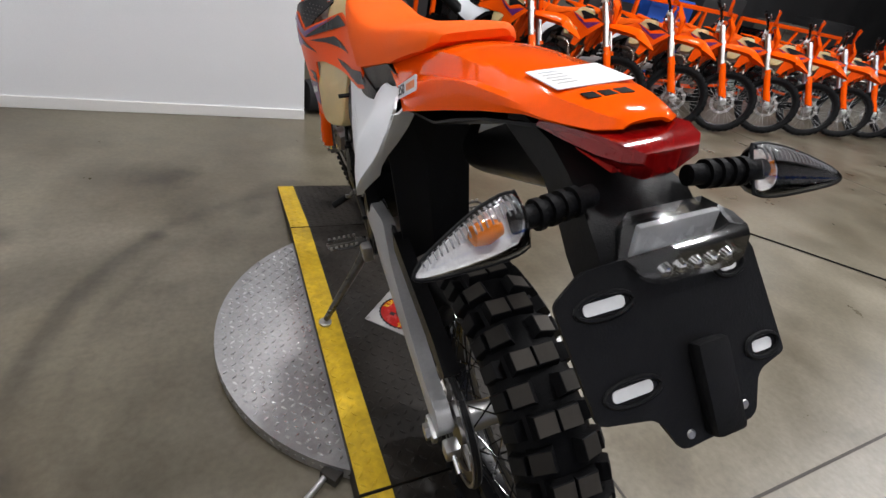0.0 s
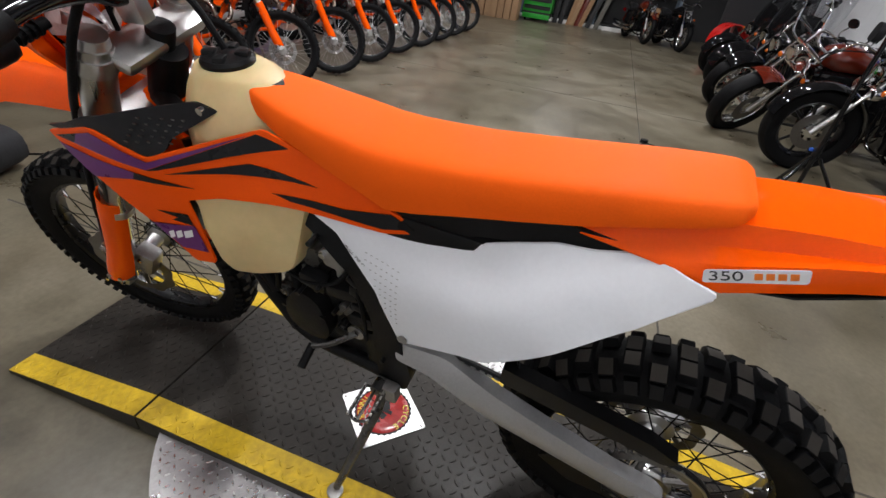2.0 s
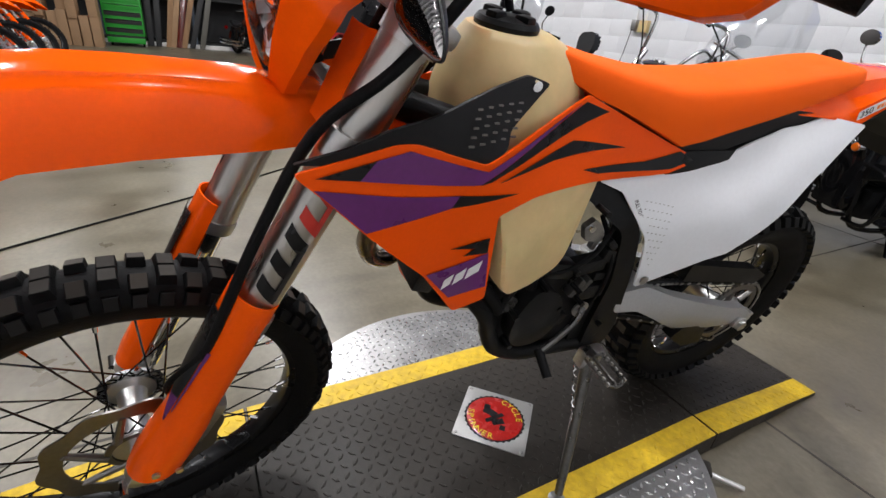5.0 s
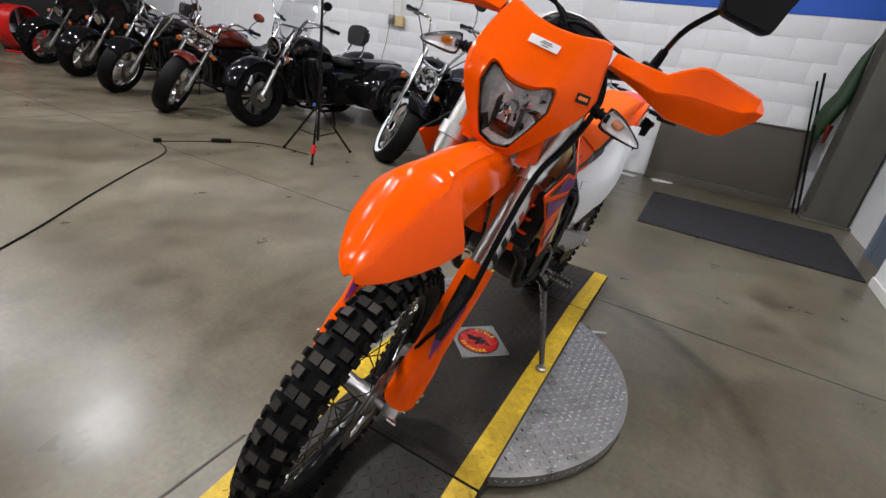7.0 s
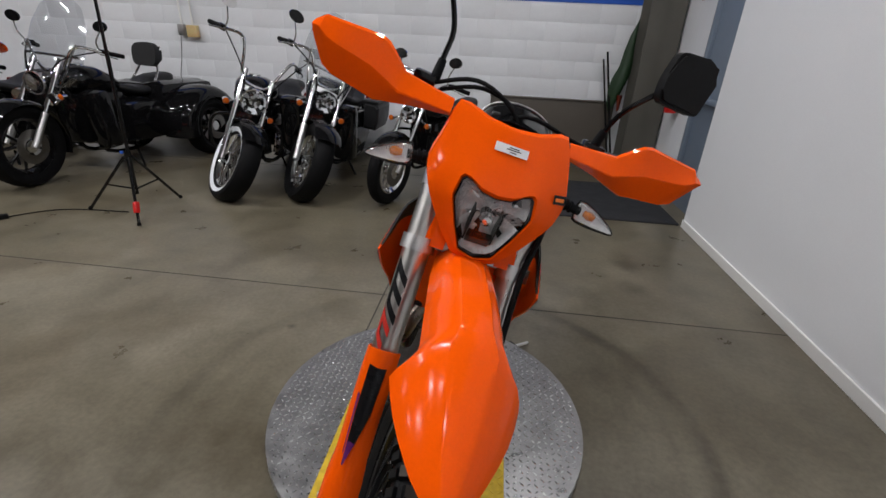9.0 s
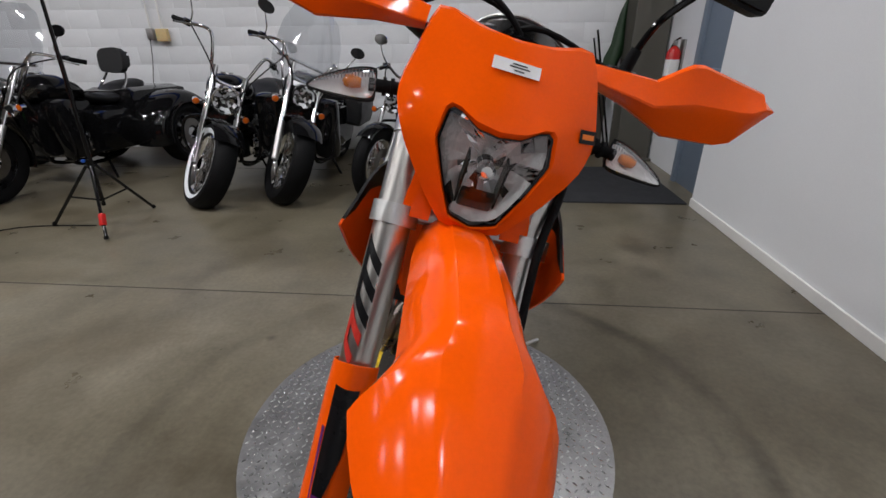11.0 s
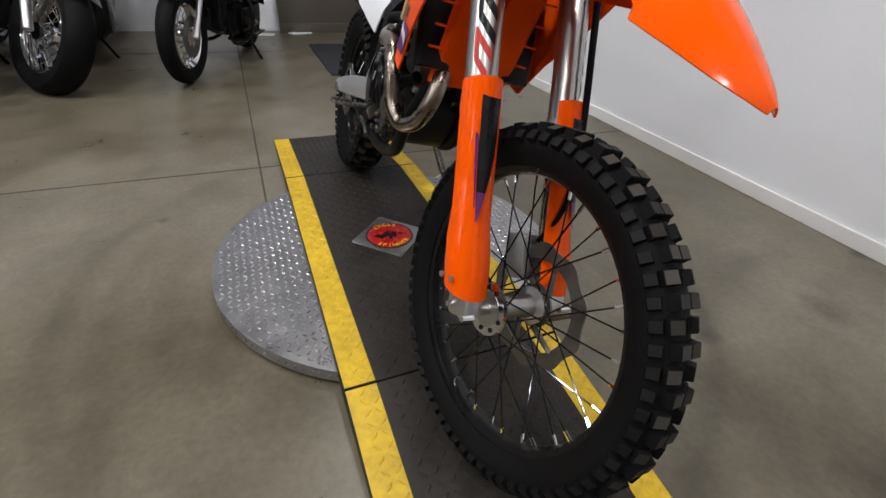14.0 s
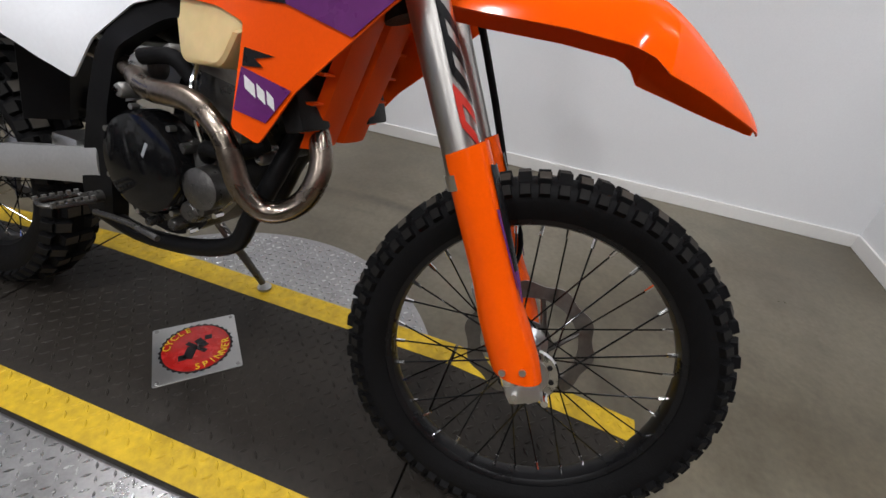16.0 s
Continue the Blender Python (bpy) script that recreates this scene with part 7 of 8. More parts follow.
# ---- cruisers along the block wall ----
def cruiser(x, y, heading, label, paint="gloss", bars=1.0, screen=False, bags=False, sissy=False, trike=False, fairing=False, white_wall=False, thin=False, lamp_r=0.09, twin=False, steer=12.0, lean=-6.0):
    """A cruiser about the point where its front wheel stands, pointing along +y before it is turned."""
    bike = thing("cruiser_motorcycle", label, "motorcycle", pose(x, y, 0, 0, 0 if trike else lean, heading) @ Matrix.Scale(1.0 if thin else 1.1, 4), "parked cruisers")
    P = lambda name, bm, mat, lab="", m=None, parent=bike, smooth=38.0: part(name, bm, mat, parent, lab, m, smooth)  # noqa: E731
    k = 0.82 if thin else 1.0
    A = V(0, -math.sin(radians(32)), math.cos(radians(32)))
    S = Matrix.Rotation(radians(steer), 4, A)
    def wheel_at(yy, R, w, rim_r, name, m=None, xx=0.0):
        rim = P(name, lathe([(-w * 0.3, rim_r), (-w * 0.34, rim_r - 0.012), (-w * 0.15, rim_r - 0.03), (w * 0.15, rim_r - 0.03), (w * 0.34, rim_r - 0.012), (w * 0.3, rim_r)], (xx, yy, R), 40, True), "chrome" if not (fairing or trike) else "rim", "wheel rim", m)
        h = w / 2
        part("tyre", lathe([(-h * 0.65, rim_r - 0.004), (-h * 0.95, rim_r + (R - rim_r) * 0.4), (-h * 0.9, rim_r + (R - rim_r) * 0.72), (-h * 0.55, R - 0.008), (0, R), (h * 0.55, R - 0.008), (h * 0.9, rim_r + (R - rim_r) * 0.72), (h * 0.95, rim_r + (R - rim_r) * 0.4), (h * 0.65, rim_r - 0.004)], (xx, yy, R), 44, True), "rubber", rim, "black road tyre", m)
        if white_wall:
            part("white_wall", lathe([(h * 0.8, rim_r + 0.012), (h * 0.95, rim_r + (R - rim_r) * 0.34), (h * 0.97, rim_r + (R - rim_r) * 0.42), (h * 0.94, rim_r + (R - rim_r) * 0.34)], (xx, yy, R), 40, True), "white", rim, "white side wall", m)
            part("white_wall", lathe([(-h * 0.8, rim_r + 0.012), (-h * 0.95, rim_r + (R - rim_r) * 0.34), (-h * 0.97, rim_r + (R - rim_r) * 0.42), (-h * 0.94, rim_r + (R - rim_r) * 0.34)], (xx, yy, R), 40, True), "white", rim, "white side wall", m)
        part("hub", lathe([(-w * 0.45, 0.02), (-w * 0.45, 0.05), (-w * 0.3, 0.055), (w * 0.3, 0.055), (w * 0.45, 0.05), (w * 0.45, 0.02)], (xx, yy, R), 20), "chrome", rim, "", m)
        if fairing or trike:
            for i in range(9):
                a = 2 * math.pi * i / 9
                part("wheel_spoke", rod((xx, yy + 0.04 * math.cos(a), R + 0.04 * math.sin(a)), (xx, yy + rim_r * 0.9 * math.cos(a), R + rim_r * 0.9 * math.sin(a)), 0.014, 0.01, 8), "rim" if trike else "alloy", rim, "cast wheel spoke", m)
        else:
            sp = bmesh.new()
            for i in range(40):
                a, l = 2 * math.pi * i / 40, 0.5 * (1 if i % 4 < 2 else -1)
                s = 1 if i % 2 else -1
                rod((xx + s * w * 0.35, yy + 0.048 * math.cos(a + l), R + 0.048 * math.sin(a + l)), (xx, yy + rim_r * 0.92 * math.cos(a), R + rim_r * 0.92 * math.sin(a)), 0.0022, n=4, bm=sp)
            tagged(part("spokes", sp, "chrome", rim, "", m), kind="stuff")
        part("brake_disc", lathe([(-w * 0.52, 0.07), (-w * 0.5, 0.07), (-w * 0.5, 0.14), (-w * 0.52, 0.14)], (xx, yy, R), 32, True), "disc", rim, "", m)
        return rim
    RF, WF = (0.34, 0.165) if not thin else (0.32, 0.11)
    wheel_at(0, RF, WF, RF * 0.68, "front_wheel", S)
    if trike:
        for s in (-1, 1):
            wheel_at(-1.6, 0.31, 0.2, 0.2, "rear_wheel", None, s * 0.5)
            arch = [[V(s * x, -1.6 + (r + 0.03) * math.cos(a), 0.33 + r * math.sin(a)) for x, r in ((0.3, 0.4), (0.45, 0.41), (0.55, 0.4), (0.61, 0.37), (0.635, 0.32), (0.63, 0.285))] for a in np.linspace(-0.25, math.pi + 0.1, 18)]
            P("wheel_arch", sheet(arch, 0.006), paint, "rounded glossy black wheel arch", smooth=60)
        P("trunk", box((0, -1.62, 0.56), (0.66, 0.8, 0.42), None, 0.12), paint, "glossy black rear trunk")
    else:
        wheel_at(-1.62 * k, 0.32 * (0.95 if thin else 1), 0.17 * k, 0.2, "rear_wheel")
    big = fairing or trike
    # front end
    def fender(yy, R, w, a0, a1, r, m, lab):
        rows = [[V(w / 2 * u, yy + (r - 0.03 * u * u) * math.cos(a), R + (r - 0.03 * abs(u) ** 3) * math.sin(a)) for u in (-1, -0.8, -0.4, 0, 0.4, 0.8, 1)] for a in np.linspace(radians(a0), radians(a1), 14)]
        return P("fender", sheet(rows, 0.003), paint, lab, m, smooth=60)
    fender(0, RF, WF * 1.35, 15 if big else 78 if twin else 52, 200 if big else 165, RF + 0.028, S, "curved front fender")
    if not trike:
        fender(-1.62 * k, 0.32, 0.22 * k, 20, 175, 0.37, None, "curved rear fender")
    for s in (-1, 1):
        a = V(s * (WF / 2 + 0.035), 0.02, RF)
        leg = P("fork_leg", tube([a, a + A * 0.3], 0.025 * k, 14, 0), "alloy" if not white_wall else "chrome", "polished fork leg", S)
        part("fork_tube", tube([a + A * 0.28, a + A * (0.78 if not thin else 0.7)], 0.021 * k, 12, 0), "chrome", leg, "", S)
        sig = P("turn_signal", lathe([(-0.03, 0.0), (-0.03, 0.02), (0.018, 0.026), (0.024, 0)], (s * 0.19, -0.26, 0.72), 16, axis="Y"), "chrome", "small round turn signal", S)
        part("signal_lens", lathe([(0.018, 0.025), (0.028, 0.019), (0.033, 0)], (s * 0.19, -0.26, 0.72), 16, axis="Y"), "amber_lens", sig, "amber lens", S)
        part("signal_stem", rod((s * 0.18, -0.27, 0.72), (s * 0.1, -0.29, 0.75), 0.008), "chrome", sig, "", S)
    P("triple_tree", box(V(0, 0, RF) + A * 0.62, (0.24 * k, 0.06, 0.05), pose(0, 0, 0, 32), 0.012), "chrome", "chrome fork yoke", S)
    hl = V(0, -0.27, 0.81 * (0.97 if thin else 1))
    for lx in ((-0.085, 0.085) if twin else (0.0,)):
        c, r = hl + V(lx, 0, 0), lamp_r * (0.78 if twin else 1)
        lamp = P("headlight", lathe([(-0.11, 0.0), (-0.1, r * 0.5), (-0.05, r * 0.92), (0.03, r), (0.036, r * 1.05), (0.052, r * 1.03), (0.052, r * 0.95), (0.03, r * 0.93), (-0.03, 0.0)], c, 28, axis="Y"), paint if fairing else "gloss" if bags else "chrome", "round headlight", S)
        bowl = lathe([(0.0, 0.0), (0.044, r * 0.94), (0.032, r * 0.8), (0.014, r * 0.6), (0.0, r * 0.35), (-0.008, 0.0)], c, 14, axis="Y")
        bmesh.ops.delete(bowl, geom=[f for f in bowl.faces if any((v.co - c).length < 1e-4 for v in f.verts)], context="FACES_ONLY")
        pick = random.Random(7)
        # white and black facets stand in for what the chrome bowl would mirror
        for f in bowl.faces:
            f.material_index = pick.choice((0, 1, 1, 1, 2))
        part("headlight_reflector", bowl, ["chrome", "white", "gloss"], lamp, "faceted reflector with reflections painted white and black", S, 0)
        part("headlight_bulb", rod(c + V(0, -0.01, 0), c + V(0, 0.025, 0), 0.012, n=10), "gloss", lamp, "", S)
        part("headlight_glass", lathe([(0.046, r * 0.93), (0.064, r * 0.6), (0.07, 0)], c, 24, axis="Y"), "clear", lamp, "clear lens", S).visible_shadow = False
    if twin:
        for z in (0.9, 0.715):
            P("lamp_bracket", box(hl + V(0, -0.01, z - hl.z), (0.34, 0.03, 0.03), None, 0.008), "chrome", "chrome bracket round the twin lamps", S)
    if fairing:
        rows = [[V(w * u, -0.22 - 0.26 * abs(u) ** 1.8 - 0.28 * (z - 0.7), z) for u in (-1, -0.85, -0.6, -0.3, 0, 0.3, 0.6, 0.85, 1)] for z, w in ((0.72, 0.2), (0.8, 0.34), (0.92, 0.42), (1.05, 0.41), (1.16, 0.33), (1.2, 0.26))]
        P("fairing", sheet(rows, 0.006), paint, "glossy handlebar fairing", S, smooth=60)
        rows = [[V(w * u, -0.36 - 0.2 * abs(u) ** 2 - 0.4 * (z - 1.18), z) for u in (-1, -0.5, 0, 0.5, 1)] for z, w in ((1.17, 0.26), (1.27, 0.25), (1.36, 0.18))]
        P("windscreen", sheet(rows, 0.003), "screen", "low clear screen", S).visible_shadow = False
    for s in (-1, 1):
        if thin or fairing:
            continue
        spot = P("passing_lamp", lathe([(-0.06, 0), (-0.05, 0.035), (0.02, 0.05), (0.03, 0.046), (0.03, 0)], (s * 0.15, -0.22, 0.7), 20, axis="Y"), "chrome", "small chrome passing lamp", S) if trike else None
    if screen:
        rows = [[V(w * u, -0.3 - 0.1 * u * u - 0.42 * (z - 0.85), z) for u in (-1, -0.8, -0.4, 0, 0.4, 0.8, 1)] for z, w in ((0.78, 0.16), (0.88, 0.26), (1.05, 0.27), (1.25, 0.25), (1.4, 0.19), (1.46, 0.1))]
        P("windshield", sheet(rows, 0.003), "screen", "tall clear windshield", S).visible_shadow = False
        for s in (-1, 1):
            P("windshield_brace", tube([(s * 0.13, -0.3, 0.75), (s * 0.2, -0.4, 1.0), (s * 0.21, -0.47, 1.12)], 0.008, 8), "chrome", "chrome windshield brace", S)
        P("windshield_bar", rod((-0.24, -0.45, 1.02), (0.24, -0.45, 1.02), 0.011), "chrome", "chrome bar across the windshield", S)
    hb = 1.08 + 0.2 * (bars - 1)
    if thin:
        pts = [(-0.36, -0.62, 1.02), (-0.22, -0.5, 1.06), (-0.08, -0.46, 0.98), (0.08, -0.46, 0.98), (0.22, -0.5, 1.06), (0.36, -0.62, 1.02)]
    else:
        pts = [(s * x, y, z) for s, row in ((-1, ((0.4, -0.72, hb - 0.03), (0.33, -0.58, hb), (0.21, -0.46, hb + 0.02), (0.13, -0.42, 0.97), (0.07, -0.42, 0.9))), (1, ((0.07, -0.42, 0.9), (0.13, -0.42, 0.97), (0.21, -0.46, hb + 0.02), (0.33, -0.58, hb), (0.4, -0.72, hb - 0.03)))) for x, y, z in row]
    bar = P("handlebar", tube(pts, 0.0125, 10), "chrome", "chrome handlebar", S)
    for s in (-1, 1):
        end = Vector(pts[-1 if s > 0 else 0])
        prev = Vector(pts[-2 if s > 0 else 1])
        part("grip", rod(prev.lerp(end, 0.35), end + (end - prev) * 0.15, 0.019), "rubber", bar, "black rubber grip", S)
        part("control_box", box(prev.lerp(end, 0.2), (0.05, 0.06, 0.05), None, 0.01), "gloss", bar, "", S)
        part("lever", tube([prev + V(0, 0.05, 0.0), prev.lerp(end, 0.6) + V(s * 0.02, 0.08, -0.01), end + V(s * 0.02, 0.07, -0.02)], 0.007, 8), "chrome", bar, "", S)
        mp = prev + V(s * 0.06, 0.02, 0.2 if not fairing else 0.1)
        mir = P("mirror", slab([(0.062 * math.cos(a), 0.043 * math.sin(a)) for a in np.linspace(0, 2 * math.pi, 20, endpoint=False)], -0.014, 0.008, bevel=0.006), "gloss" if bags or trike else "chrome", "oval mirror", S @ onto(mp, (1, 0, 0.15 * s), (0, -0.15, 1)))
        part("mirror_stem", tube([prev, prev + V(s * 0.02, 0.05, 0.08), mp + V(0, 0.01, -0.03)], 0.006, 8), "chrome", mir, "", S)
    for s in (-1, 1):
        P("control_cable", tube([Vector(pts[1 if s < 0 else -2]) , (s * 0.16, -0.36, 1.0), (s * 0.09, -0.3, 0.85), (s * 0.06, -0.42, 0.66)], 0.006, 6), "rubber", "black control cable", S)
    # tank, seat, frame, engine
    rings = []
    for yy, w, z0, z1 in ((-0.46, 0.03, 0.8, 0.86), (-0.5, 0.1, 0.73, 0.9), (-0.6, 0.155, 0.69, 0.935), (-0.75, 0.165, 0.69, 0.925), (-0.9, 0.13, 0.7, 0.86), (-1.0, 0.07, 0.7, 0.78), (-1.03, 0.03, 0.7, 0.74)):
        w *= k
        cz, hz = (z0 + z1) / 2, (z1 - z0) / 2
        rings.append([V(w * math.copysign(abs(math.cos(a)) ** 0.75, math.cos(a)), yy, cz + hz * math.sin(a)) for a in np.linspace(0, 2 * math.pi, 20, endpoint=False)])
    P("fuel_tank", rings_to_faces(bmesh.new(), rings), paint, "teardrop painted fuel tank", smooth=60)
    P("tank_console", lathe([(0.0, 0.055), (0.02, 0.05), (0.026, 0.0)], (0, -0.66, 0.925), 20, axis="Z"), "chrome", "chrome tank console")
    rings = []
    for yy, w, z0, z1 in ((-0.93, 0.06, 0.72, 0.77), (-1.0, 0.11, 0.68, 0.76), (-1.12, 0.17, 0.64, 0.73), (-1.25, 0.19, 0.64, 0.735), (-1.36, 0.17, 0.66, 0.8), (-1.45, 0.13, 0.7, 0.83), (-1.62, 0.11, 0.73, 0.84), (-1.7, 0.06, 0.76, 0.82)):
        w *= k
        rings.append([V(w * math.copysign(abs(math.cos(a)) ** 0.6, math.cos(a)), yy, (z0 + z1) / 2 + (z1 - z0) / 2 * math.copysign(abs(math.sin(a)) ** 0.8, math.sin(a))) for a in np.linspace(0, 2 * math.pi, 18, endpoint=False)])
    P("seat", rings_to_faces(bmesh.new(), rings), "leather", "black padded seat", smooth=60)
    if sissy:
        P("backrest", slab(rounded([(-0.13, -0.1), (0.13, -0.1), (0.15, 0.06), (0.1, 0.12), (-0.1, 0.13), (-0.15, 0.06)], 0.06, 5), -0.045, 0.045, bevel=0.03), "leather", "black padded passenger backrest", onto((0, -1.46, 1.0), (1, 0, 0), (0, -0.15, 1)), smooth=60)
        for s in (-1, 1):
            P("backrest_rail", tube([(s * 0.14, -1.28, 0.7), (s * 0.14, -1.38, 0.8), (s * 0.12, -1.44, 0.88), (s * 0.09, -1.47, 0.96)], 0.011, 8), "chrome", "chrome backrest rail")
    if bags:
        for s in (-1, 1):
            by = -1.62 if fairing else -1.42
            front = [(-0.07, 0.44), (0.06, 0.43), (0.085, 0.52), (0.085, 0.66), (0.05, 0.7), (-0.07, 0.7)]
            bag = P("saddlebag", rings_to_faces(bmesh.new(), [[V(s * (0.29 + x * q), by + d, 0.57 + (z - 0.57) * q) for x, z in front] for d, q in ((0.25, 0.8), (0.22, 1.0), (-0.22, 1.0), (-0.27, 0.86))]), "leather" if not fairing else paint, "angular black hard saddlebag", smooth=25)
            part("bag_lid", box((s * 0.285, by, 0.71), (0.16, 0.48, 0.035), None, 0.014), "leather" if not fairing else paint, bag)
    for s in (-1, 1):
        P("frame_tube", tube([(s * 0.05, -0.42, 0.8), (s * 0.1, -0.55, 0.45), (s * 0.12, -0.65, 0.18), (s * 0.12, -1.1, 0.17), (s * 0.12, -1.3, 0.35), (s * 0.1, -1.5, 0.65)], 0.018, 10), "gloss", "black frame tube")
        P("engine_guard", tube([(s * 0.08, -0.5, 0.6), (s * 0.28, -0.5, 0.56), (s * 0.33, -0.5, 0.42), (s * 0.28, -0.52, 0.26), (s * 0.1, -0.58, 0.22)], 0.013, 10), "gloss", "tubular engine guard")
        P("foot_board", box((s * 0.26, -0.75, 0.27), (0.1, 0.26, 0.02), None, 0.008), "gloss", "black foot board")
    P("crankcase", box((0, -0.88, 0.32), (0.24, 0.42, 0.22), None, 0.06), "engine" if not trike else "caststeel", "cast engine case")
    P("tank_shroud", box((0.0, -0.72, 0.6), (0.36 * k, 0.42, 0.22), None, 0.06), "gloss", "black side shroud below the tank")
    P("oil_tank", box((0.0, -1.2, 0.46), (0.32 * k, 0.34, 0.36), None, 0.06), "gloss", "black side cover and oil tank")
    P("battery_box", box((0.0, -0.54, 0.48), (0.27 * k, 0.14, 0.42), None, 0.04), "gloss", "black radiator and horn housing")
    P("lower_cowl", box((0.0, -0.88, 0.55), (0.16, 0.34, 0.2), None, 0.04), "engine", "black intake housing")
    if big or bags:
        P("side_body", box((0, -1.2, 0.42), (0.62 if trike else 0.42, 0.78, 0.4), None, 0.11), "gloss", "glossy black side cover over the engine bay")
        for s in (-1, 1):
            P("leg_shield", box((s * 0.25, -0.56, 0.5), (0.2, 0.16, 0.5), pose(0, 0, 0, -8), 0.06), "gloss", "black leg shield")
    P("primary_cover", box((-0.15, -0.98, 0.34), (0.07, 0.5, 0.2), None, 0.05), "chrome" if trike or white_wall else "gloss", "primary drive cover")
    P("air_cleaner", lathe([(0.1, 0.08), (0.17, 0.085), (0.19, 0.07), (0.195, 0)], (0, -0.86, 0.6), 24), "chrome" if trike else "gloss", "round air cleaner cover")
    for d in (-24, 24):
        base, ax2 = V(0, -0.87, 0.36), V(0, math.sin(radians(d)), math.cos(radians(d)))
        prof = [(0.0, 0.055)]
        for i in range(8):
            z0 = 0.06 + 0.022 * i
            prof += [(z0, 0.055), (z0, 0.077), (z0 + 0.012, 0.077), (z0 + 0.012, 0.055)]
        cyl = lathe(prof + [(0.25, 0.055)], n=18, axis="Z")
        cyl.transform(Matrix.Translation(base) @ Matrix.Rotation(radians(-d), 4, "X"))
        cy = P("cylinder", cyl, "engine", "finned engine cylinder")
        part("rocker_cover", rod(base + ax2 * 0.24, base + ax2 * 0.31, 0.072, 0.055, 18), "chrome", cy, "chrome rocker cover")
    for z, yy in ((0.3, -1.9), (0.22, -1.85)):
        P("exhaust_pipe", tube([(0.09, -0.72, 0.5), (0.17, -0.62, 0.36), (0.2, -0.75, z), (0.21, -1.2, z), (0.21, yy, z + 0.02)], [0.022, 0.024, 0.024, 0.034, 0.042], 12), "chrome", "chrome exhaust pipe")
    P("side_stand", rod((-0.13, -0.95, 0.2), (-0.3, -0.85, 0.0), 0.011), "gloss", "side stand, folded out")
    P("tail_light", lathe([(-0.03, 0), (-0.03, 0.04), (0.02, 0.045), (0.02, 0)], (0, -2.02 if not trike else -2.03, 0.62), 16, axis="Y"), "red_lens", "red tail light")
    return bike


cruiser(0.77, -2.58, -20, "small black and chrome motorcycle with spoked wheels", bars=0.7, thin=True, lamp_r=0.075, steer=0)
cruiser(1.66, -2.5, -1, "black cruiser motorcycle with windshield and hard saddlebags", screen=True, bags=True, steer=42)
cruiser(2.32, -2.36, 2, "black and chrome cruiser motorcycle with white-walled tyres", bars=1.5, white_wall=True, lamp_r=0.105, steer=46, lean=-8)
cruiser(4.06, -2.25, -6, "black three-wheeled cruiser with windshield and passenger backrest", screen=True, sissy=True, trike=True, steer=8)
cruiser(5.22, -1.9, -6, "dark orange and black cruiser motorcycle with twin lamps", paint="maroon", twin=True, steer=44)
cruiser(6.6, -2.06, -8, "black touring motorcycle with chrome trim", bags=True, screen=True, steer=38)
cruiser(8.05, -2.28, -10, "black touring motorcycle with large handlebar fairing", fairing=True, bags=True, sissy=True, steer=36)
cruiser(9.5, -2.4, -12, "black touring motorcycle with large handlebar fairing", fairing=True, bags=True, steer=32)

# ---- light stands, bag and cables ----
stand = thing("light_stand", "black folding tripod light stand with red clamp", "tripod", pose(2.66, -1.83, 0))
hub = V(0, 0, 0.46)
for fx, fy in ((0.41, 0.05), (-0.21, 0.29), (-0.08, -0.39)):
    foot = V(fx, fy, 0.012)
    leg = part("leg", rod(hub + V(fx, fy, 0) * 0.08, foot, 0.011), "gloss", stand)
    part("rubber_foot", rod(foot + V(-fx, -fy, 0.9) * 0.02, foot, 0.015), "rubber", leg)
    part("brace", rod(V(0, 0, 0.2), hub.lerp(foot, 0.52), 0.007), "gloss", stand)
part("pole", rod((0, 0, 0.16), (-0.03, 0, 1.2), 0.014), "gloss", stand)
part("pole", rod((-0.03, 0, 1.2), (-0.07, 0.0, 2.6), 0.011), "gloss", stand)
part("collar", rod((0, 0, 0.44), (0, 0, 0.5), 0.024), "gloss", stand)
part("clamp", box((-0.16, 0.22, 0.13), (0.035, 0.035, 0.09), pose(0, 0, 0, 30, 20, 0), 0.008), "red", stand, "red plastic clamp")
part("pilot_lamp", box((0.02, 0.03, 0.5), (0.02, 0.02, 0.02), None, 0.004), "blue", stand, "small blue lamp")
part("lamp_head", box((-0.07, 0.02, 2.66), (0.16, 0.08, 0.14), None, 0.02), "black", stand)
back = thing("light_stand", "black folding tripod light stand beside a wall end", "tripod", pose(0.42, 3.15, 0))
for a in (20, 140, 260):
    part("leg", rod((0, 0, 0.62), (0.46 * math.cos(radians(a)), 0.46 * math.sin(radians(a)), 0.012), 0.011), "gloss", back)
    part("brace", rod((0, 0, 0.3), (0.26 * math.cos(radians(a)), 0.26 * math.sin(radians(a)), 0.27), 0.007), "gloss", back)
part("pole", rod((0, 0, 0.25), (0, 0, 2.4), 0.014), "gloss", back)
part("lamp_head", box((0, 0, 2.5), (0.4, 0.1, 0.4), None, 0.02), "black", back)
bag = thing("equipment_bag", "black nylon equipment bag lying on the floor", "bag", pose(0.36, 2.5, 0, 0, 0, 12))
rings = []
for t in np.linspace(-1, 1, 13):
    w = 0.15 * (1 - 0.25 * abs(t) ** 4)
    rings.append([V(0.33 * t, w * math.cos(a) * (1 + 0.06 * math.sin(7 * t + 2 * a)), 0.125 + 0.125 * (1 - 0.2 * abs(t) ** 3) * math.copysign(abs(math.sin(a)) ** 0.7, math.sin(a)) * (1 + 0.07 * math.sin(5 * t + 1))) for a in np.linspace(0, 2 * math.pi, 18, endpoint=False)])
